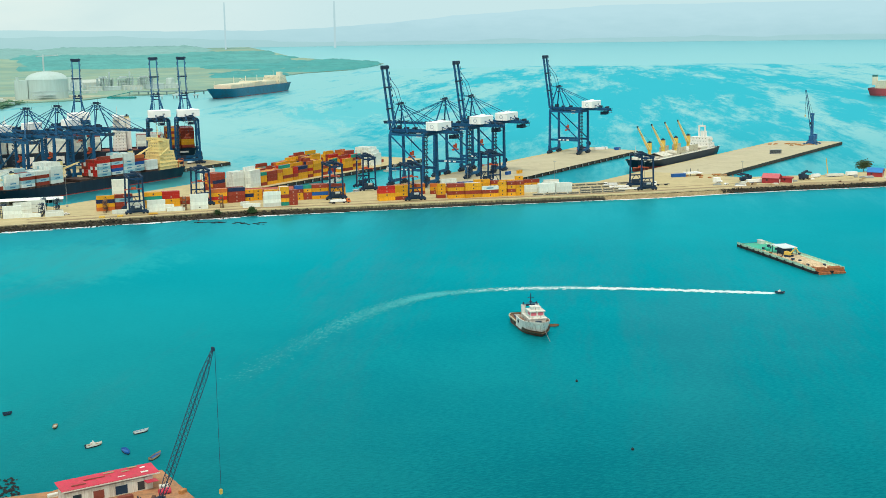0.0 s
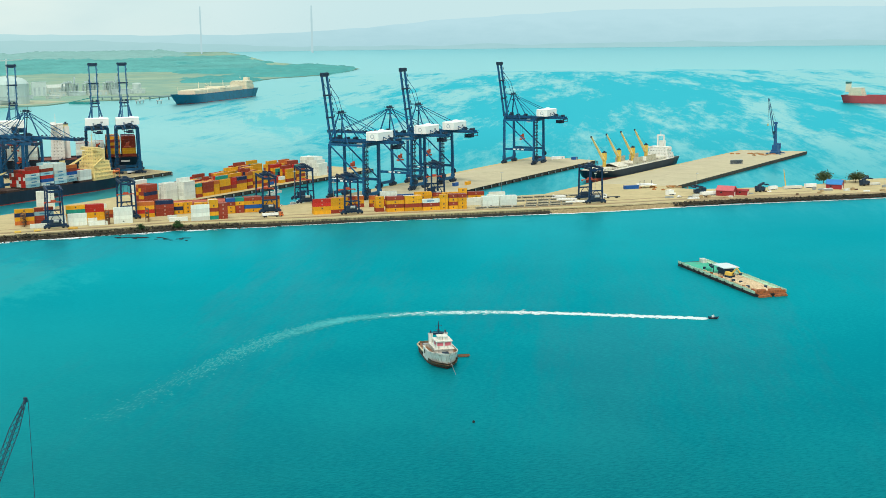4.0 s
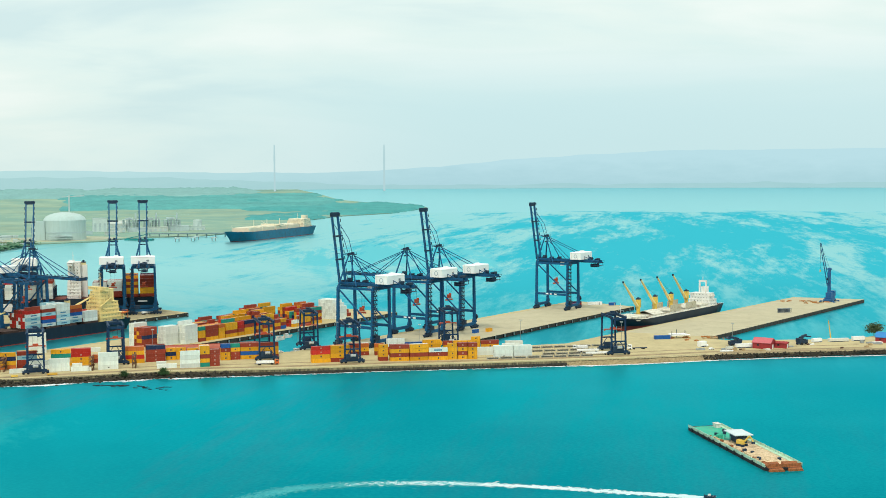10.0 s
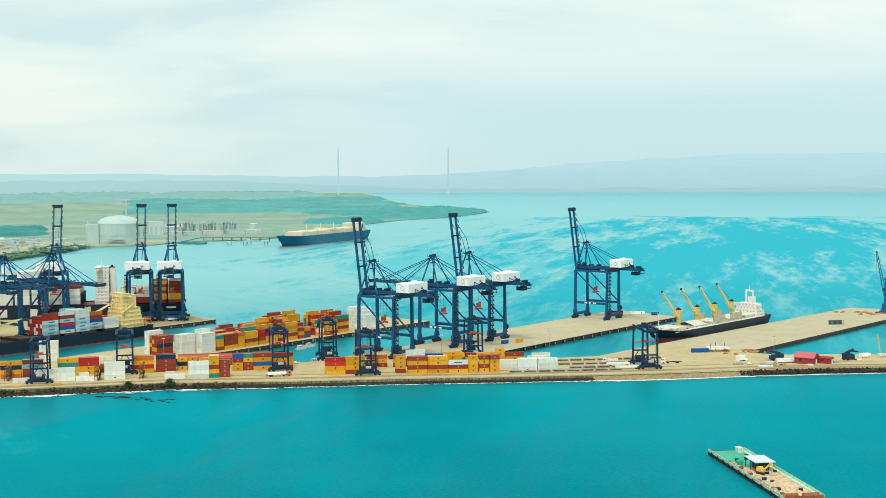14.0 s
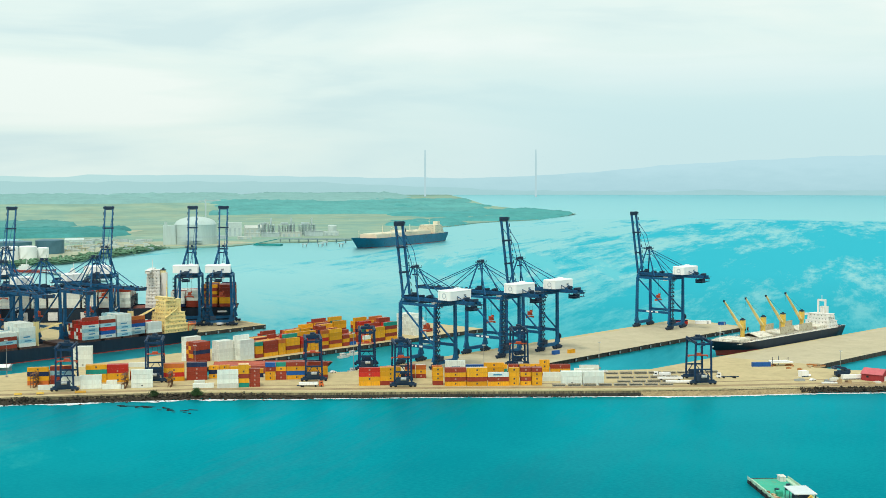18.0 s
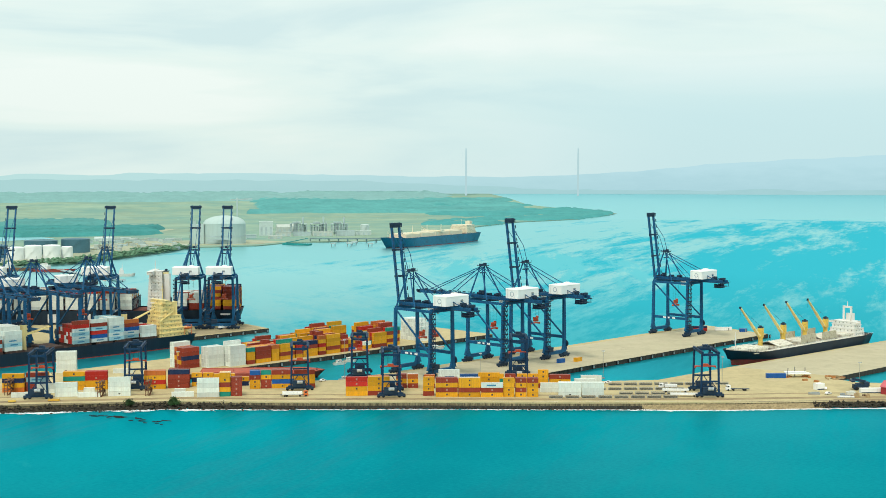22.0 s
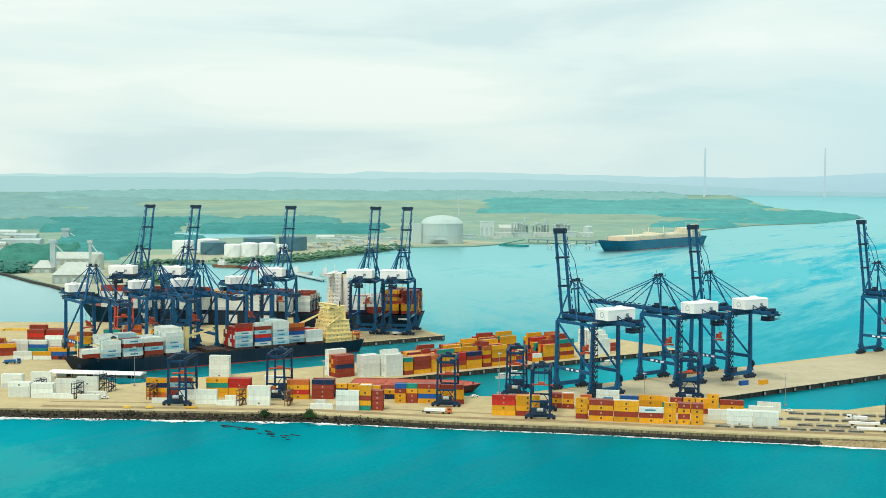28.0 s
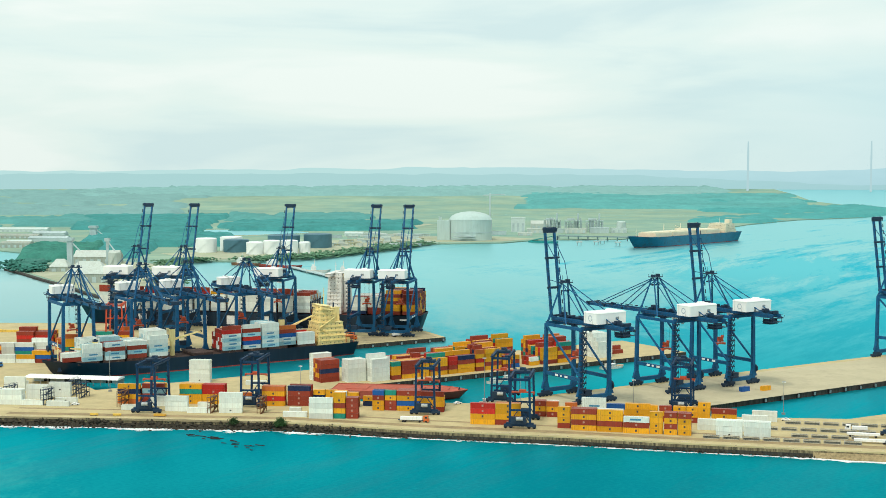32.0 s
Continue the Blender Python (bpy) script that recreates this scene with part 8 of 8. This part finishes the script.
# mobile harbour crane
hc = thing("mobile_harbour_crane", "blue mobile harbour crane with raised lattice boom at the pier end", "crane", frame_at(Vector((627, 931, DECK)), radians(215)))
hb = mat("harbour_crane_blue", (.012, .10, .26), .5, vary=.2, scale=.4, dirt=GRIME, dirt_amount=.2)
part("undercarriage", Shape().box((0, 0, 1.6), (14, 7, 1.6)).box((0, 0, 3.2), (8, 7, 1.6)), hb, hc)
for a in (-6, -3.6, 3.6, 6):
    for b in (-3.2, 3.2):
        part("wheel", Shape().tube((a, b - .4, .9), (a, b + .4, .9), .9, n=12), tyre, hc)
for a in (-6, 6):
    part("outrigger", Shape().box((a, 0, .9), (1.2, 13, .7)).box((a, -6.4, .4), (2, 2, .8)).box((a, 6.4, .4), (2, 2, .8)), hb, hc)
part("slewing_body", Shape().box((-2, 0, 6.2), (11, 5, 4.4)).box((-6, 0, 7.2), (4, 5.6, 5)), hb, hc)
part("tower", Shape().beam((1.5, 0, 8), (1.0, 0, 29), 2.6, 2.6, 2.0, 2.0).box((1, 0, 30), (2.6, 3, 2)), hb, hc)
part("cab", Shape().box((3.6, 0, 21), (2.4, 2.2, 2.6)), glass_dark, hc)
bm_ = Shape()
A, B = Vector((3.0, 0, 15)), Vector((25, 0, 55))
for y, off in ((-1.2, -.9), (1.2, -.9), (-1.2, .9), (1.2, .9)):
    bm_.tube(A + Vector((off, y, 0)), B + Vector((off * .4, y * .4, 0)), .22, .16, 6)
for k in range(16):
    f0, f1 = k / 16, (k + 1) / 16
    for y in (-1, 1):
        p, q = A.lerp(B, f0) + Vector((-.9 + .5 * f0, y * (1.2 - .7 * f0), 0)), A.lerp(B, f1) + Vector((.9 - .5 * f1, y * (1.2 - .7 * f1), 0))
        bm_.beam(p, q, .18, .18)
bo = part("lattice_boom", bm_, hb, hc)
part("boom_rope", Shape().tube((1, 0, 31), B, .1, n=5).tube(B, B + Vector((0, 0, -24)), .1, n=5), crane_dark, bo)
part("hook_block", Shape().box(B + Vector((0, 0, -25)), (1.2, .8, 2)), yel, bo)


# ---- bushes, trees, driftwood ----
def tree(x, y, z, h, spread, label, name="tree", seed=1, trunk=True, lf=None):
    rnd = random.Random(seed)
    t = thing(name, label, "tree" if trunk else "bush", Matrix.Translation((x, y, z)))
    tr = Shape()
    tops = []
    if trunk:
        tr.tube((0, 0, -.4), (.1, 0, h * .45), h * .035, h * .024, 8)
    for k in range(9):
        a, el = k * 2.4 + rnd.random(), rnd.uniform(.25, 1.1)
        L = spread * rnd.uniform(.55, 1.0)
        b0 = Vector((0, 0, h * (.35 + .02 * k) if trunk else 0))
        b1 = b0 + Vector((math.cos(a) * math.cos(el) * L, math.sin(a) * math.cos(el) * L, math.sin(el) * L * .7))
        tr.tube(b0, b1, h * .014, h * .005, 5)
        tops.append(b1)
    part("trunk", tr, bark, t)
    s = Shape()
    for b in tops + [Vector((0, 0, h * .8))] * 2:
        for _ in range(110 if trunk else 260):
            c = b + Vector((rnd.gauss(0, spread * .27), rnd.gauss(0, spread * .27), rnd.gauss(0, spread * .18)))
            if c.z < (.4 if not trunk else h * .3):
                continue
            r = rnd.uniform(.2, .42) * spread * .3
            v1 = Vector((rnd.gauss(0, 1), rnd.gauss(0, 1), rnd.gauss(0, .6))).normalized() * r
            v2 = Vector((rnd.gauss(0, 1), rnd.gauss(0, 1), rnd.gauss(0, .6))).normalized() * r
            s.add([c - v1, c + v2 * .8, c + v1, c - v2 * .8], [(0, 1, 2, 3)])
    part("crown", s, lf or leaf, t)
    return t


tree(1, 728.5, 1.6, 4.0, 3.3, "round green bush growing at the quay edge", "bush", 3, False)
tree(-23, 730, 1.6, 3.2, 3.0, "round green bush growing at the quay edge", "bush", 4, False)
ol = mat("olive_tree_leaves", (.055, .085, .03), .7, vary=.35, scale=.3, island=.4)
for k, (x, y, h, sp) in enumerate(((513, 717, 7.5, 6.6), (538, 709, 7, 6.4), (546, 712, 6, 5))):
    tree(x, y, DECK, h, sp, "spreading olive-green tree on the strip", "tree", 30 + k, True, ol)
for k in range(22):
    f = rnd.random()
    x, y = -38 + 44 * f + rnd.uniform(-5, 5), 713 - 33 * f + rnd.uniform(-4, 4)
    lg = thing("driftwood_log", "dark waterlogged log floating off the quay", "log", Matrix.Translation((x, y, 0)) @ Matrix.Rotation(rnd.gauss(-.25, .25), 4, "Z"), "floating logs")
    L = rnd.uniform(.6, 3.0)
    part("log", Shape().tube((-L, 0, .1), (L, rnd.uniform(-.5, .5), .18), .30, .16, 7), fender_black, lg)

# ---- the near corner with the red-roofed workshop ----
corner = [(-330, 230), (-215, 225), (-194, 221.5), (-181, 221), (-174, 225.5), (-149.5, 226), (-145.2, 199), (-132, 150), (-134, 90), (-330, 90)]
dirt_ground = mat("orange_dirt_ground", (.42, .20, .095), .95, vary=.3, scale=.15, dirt=(.22, .14, .08), dirt_amount=.5, bump=.05)
structure("ground_corner", Shape().prism(corner, -1.5, 1.8), dirt_ground, "orange-brown dirt yard on the near shore", "land")
structure("wall_corner", Shape().prism([(x * 1 - .0, y) for x, y in corner], -1.6, 1.2, top=False), wall_stained, "stained wall of the near yard", "quay wall")
WM = Matrix.Translation((-166.8, 210.2, 1.6)) @ Matrix.Rotation(radians(11.5), 4, "Z")
wk = thing("workshop", "white waterfront workshop with a patched crimson sheet roof", "building", WM)
wk_white = mat("workshop_white_wall", (.66, .63, .56), .8, vary=.15, scale=.4, dirt=(.36, .28, .2), dirt_amount=.4, streak=True)
crimson = mat("crimson_sheet_roof", (.58, .035, .075), .55, vary=.16, scale=.35, dirt=(.40, .05, .06), dirt_amount=.4)
part("wall", Shape().box((0, 2.0, 2.0), (25, 5.4, 3.6)), wk_white, wk)
for k in range(13):
    xa, xb, lift = -13.3 + k * 2.12, -11.2 + k * 2.12, .03 * (k * 7 % 3)
    part("roof_sheet", Shape().add([(xa, -1.3, 4.67 + lift), (xb, -1.3, 4.67), (xb, 5.0, 5.55), (xa, 5.0, 5.55 + lift), (xa, -1.3, 4.79 + lift), (xb, -1.3, 4.79), (xb, 5.0, 5.67), (xa, 5.0, 5.67 + lift)],
                                   [(3, 2, 1, 0), (4, 5, 6, 7), (0, 1, 5, 4), (1, 2, 6, 5), (2, 3, 7, 6), (3, 0, 4, 7)]), crimson, wk)
part("fascia", Shape().box((.6, -1.34, 4.5), (27.6, .12, .34)), wk_white, wk)
for x, y, w, d, mm in ((6, 3, 2.2, .7, bt), (8.4, 4.4, 2.6, 1.0, bt), (11, 3.2, 1.4, .7, house_white), (-3, 2.5, 6, .6, deck_red), (1.5, 3.9, 3.0, .8, bt), (10.6, 0.4, 2.2, 1.0, bw), (-8, .6, 4, .7, deck_red), (4, .4, 2, .5, bw)):
    part("roof_patch", Shape().box((x, y, 4.97 + .139 * y + .10), (w, d, .08)), mm, wk)
for x, w, mm in ((-9, 2.4, glass_dark), (-3, 3, deck_red), (3.4, 3.4, crane_dark), (9, 2, glass_dark)):
    part("opening", Shape().box((x, -.74, 1.7), (w, .12, 2.4)), mm, wk)
part("awning", Shape().box((11.6, -1.9, 2.9), (3.4, 2.4, .15)), crimson, wk)
rs_ = thing("red_tank", "small crimson capsule tank beside the workshop", "tank", WM @ pose(13.4, -7, 0))
part("drum", Shape().tube((-1.6, 0, 1.0), (1.6, 0, 1.0), .9, n=14), crimson, rs_)
part("cradle", Shape().box((-.9, 0, .2), (.4, 1.6, .4)).box((.9, 0, .2), (.4, 1.6, .4)), crane_dark, rs_)
for k in range(16):
    j = thing("scrap_pile", "rusty scrap metal and timber in the dirt yard", "scrap", Matrix.Translation((rnd.uniform(-185, -148), rnd.uniform(192, 205), 1.8)) @ Matrix.Rotation(rnd.uniform(0, 6), 4, "Z"), "scrap in the yard")
    part("piece", Shape().box((0, 0, .4), (rnd.uniform(1, 3.5), rnd.uniform(.6, 1.6), .8)).beam((-1, 0, .8), (1.4, .5, 1.2), .2, .2), rnd.choice((rusty, gear, bt, crane_dark)), j)
rk = Shape()
rr = random.Random(77)
for k in range(150):
    x, y = -198 + 9 * rr.random(), 221 + 21 * rr.random() ** 1.3
    r = rr.uniform(.25, .75)
    base = [(0, 0, 1), (1, 0, 0), (0, 1, .1), (-1, .1, 0), (.1, -1, 0), (0, 0, -1)]
    rk.add([(x + a * r * rr.uniform(.7, 1.3), y + b_ * r * rr.uniform(.7, 1.3), .2 + c * r * rr.uniform(.5, .9)) for a, b_, c in base], [(0, 1, 2), (0, 2, 3), (0, 3, 4), (0, 4, 1), (5, 2, 1), (5, 3, 2), (5, 4, 3), (5, 1, 4)])
tagged(new("shore_rocks", rk.mesh("shore_rocks", fender_black)), "dark wet rocks off the near shore", "rocks", "", "stuff")
for x, y, w, d, h_, rz, mm, nm, lab in ((-180, 217, 5, 1.4, .7, 15, bw, "sheet_stack", "stack of white sheets on the shore"), (-183, 213.5, 3.4, 1.2, .6, 25, bt, "timber_stack", "stack of tan timber in the yard"), (-163, 205.5, 4, 1.6, 1.2, 8, deck_red, "steel_bin", "red steel bin beside the workshop"),
                                        (-152, 209, 2.6, 1.6, 1.5, -10, bw, "water_tank", "small white water tank in the yard"), (-147.6, 204.5, 2.2, 1.2, .9, 40, gear, "steel_bin", "orange steel bin at the quay edge"), (-156, 203, 3.2, 1.1, .5, 70, rusty, "pipe_bundle", "rusty pipes lying in the yard")):
    g = thing(nm, lab, "yard clutter", Matrix.Translation((x, y, 1.8)) @ Matrix.Rotation(radians(rz), 4, "Z"))
    part("body", Shape().box((0, 0, h_ / 2), (w, d, h_)), mm, g)
    part("cover", Shape().box((.1, 0, h_ + .06), (w * .96, d * .9, .12)), mm, g)

cc = thing("crawler_crane", "dark lattice-boom crawler crane in the near yard", "crane", Matrix.Translation((-158.5, 188.5, 1.8)) @ Matrix.Rotation(math.atan2(199.5 - 188.5, -138.5 + 158.5), 4, "Z"))
for y in (-2.6, 2.6):
    part("track", Shape().box((0, y, .75), (7, 1.1, 1.5)), crane_dark, cc)
part("house", Shape().box((-1.5, 0, 2.9), (7, 3.4, 2.4)).box((-5.2, 0, 2.8), (1.4, 3.8, 2.2)), gear, cc)
part("cab", Shape().box((2.0, 1.3, 3.0), (1.6, 1.3, 2.2)), glass_dark, cc)
reach = math.hypot(20, 11)
A, B = Vector((1.8, 0, 2.6)), Vector((reach, 0, 41.2))
lb_ = Shape()
dd = (B - A).normalized()
nn = Vector((0, 1, 0)).cross(dd)
wid = lambda f: .8 * min(1, .25 + f * 5, .2 + (1 - f) * 5)
for a in (-1, 1):
    for b in (-1, 1):
        prev = None
        for k in range(13):
            f = k / 12
            p = A.lerp(B, f) + Vector((0, a * wid(f), 0)) + nn * b * wid(f)
            if prev is not None:
                lb_.tube(prev, p, .11, n=5)
            prev = p
for k in range(30):
    f0, f1 = k / 30, (k + 1) / 30
    for b in (-1, 1):
        lb_.beam(A.lerp(B, f0) + Vector((0, wid(f0), 0)) + nn * b * wid(f0), A.lerp(B, f1) + Vector((0, -wid(f1), 0)) + nn * b * wid(f1), .1, .1)
    for a in (-1, 1):
        lb_.beam(A.lerp(B, f0) + Vector((0, a * wid(f0), 0)) + nn * wid(f0), A.lerp(B, f1) + Vector((0, a * wid(f1), 0)) - nn * wid(f1), .1, .1)
lbm = part("lattice_boom", lb_, crane_dark, cc)
part("boom_head", Shape().box(B, (.6, .8, 1.1)), crane_dark, lbm)
part("hoist_rope", Shape().tube(B + Vector((.7, 0, 0)), (reach + .7, 0, 1.2), .07, n=5), crane_dark, lbm)
part("hook_block", Shape().box((reach + .6, 0, .6), (.7, .6, 1.4)), yel, lbm)
part("gantry", Shape().beam((-3, -1.2, 4), (-4, -.6, 7.4), .25, .25).beam((-3, 1.2, 4), (-4, .6, 7.4), .25, .25), crane_dark, cc)
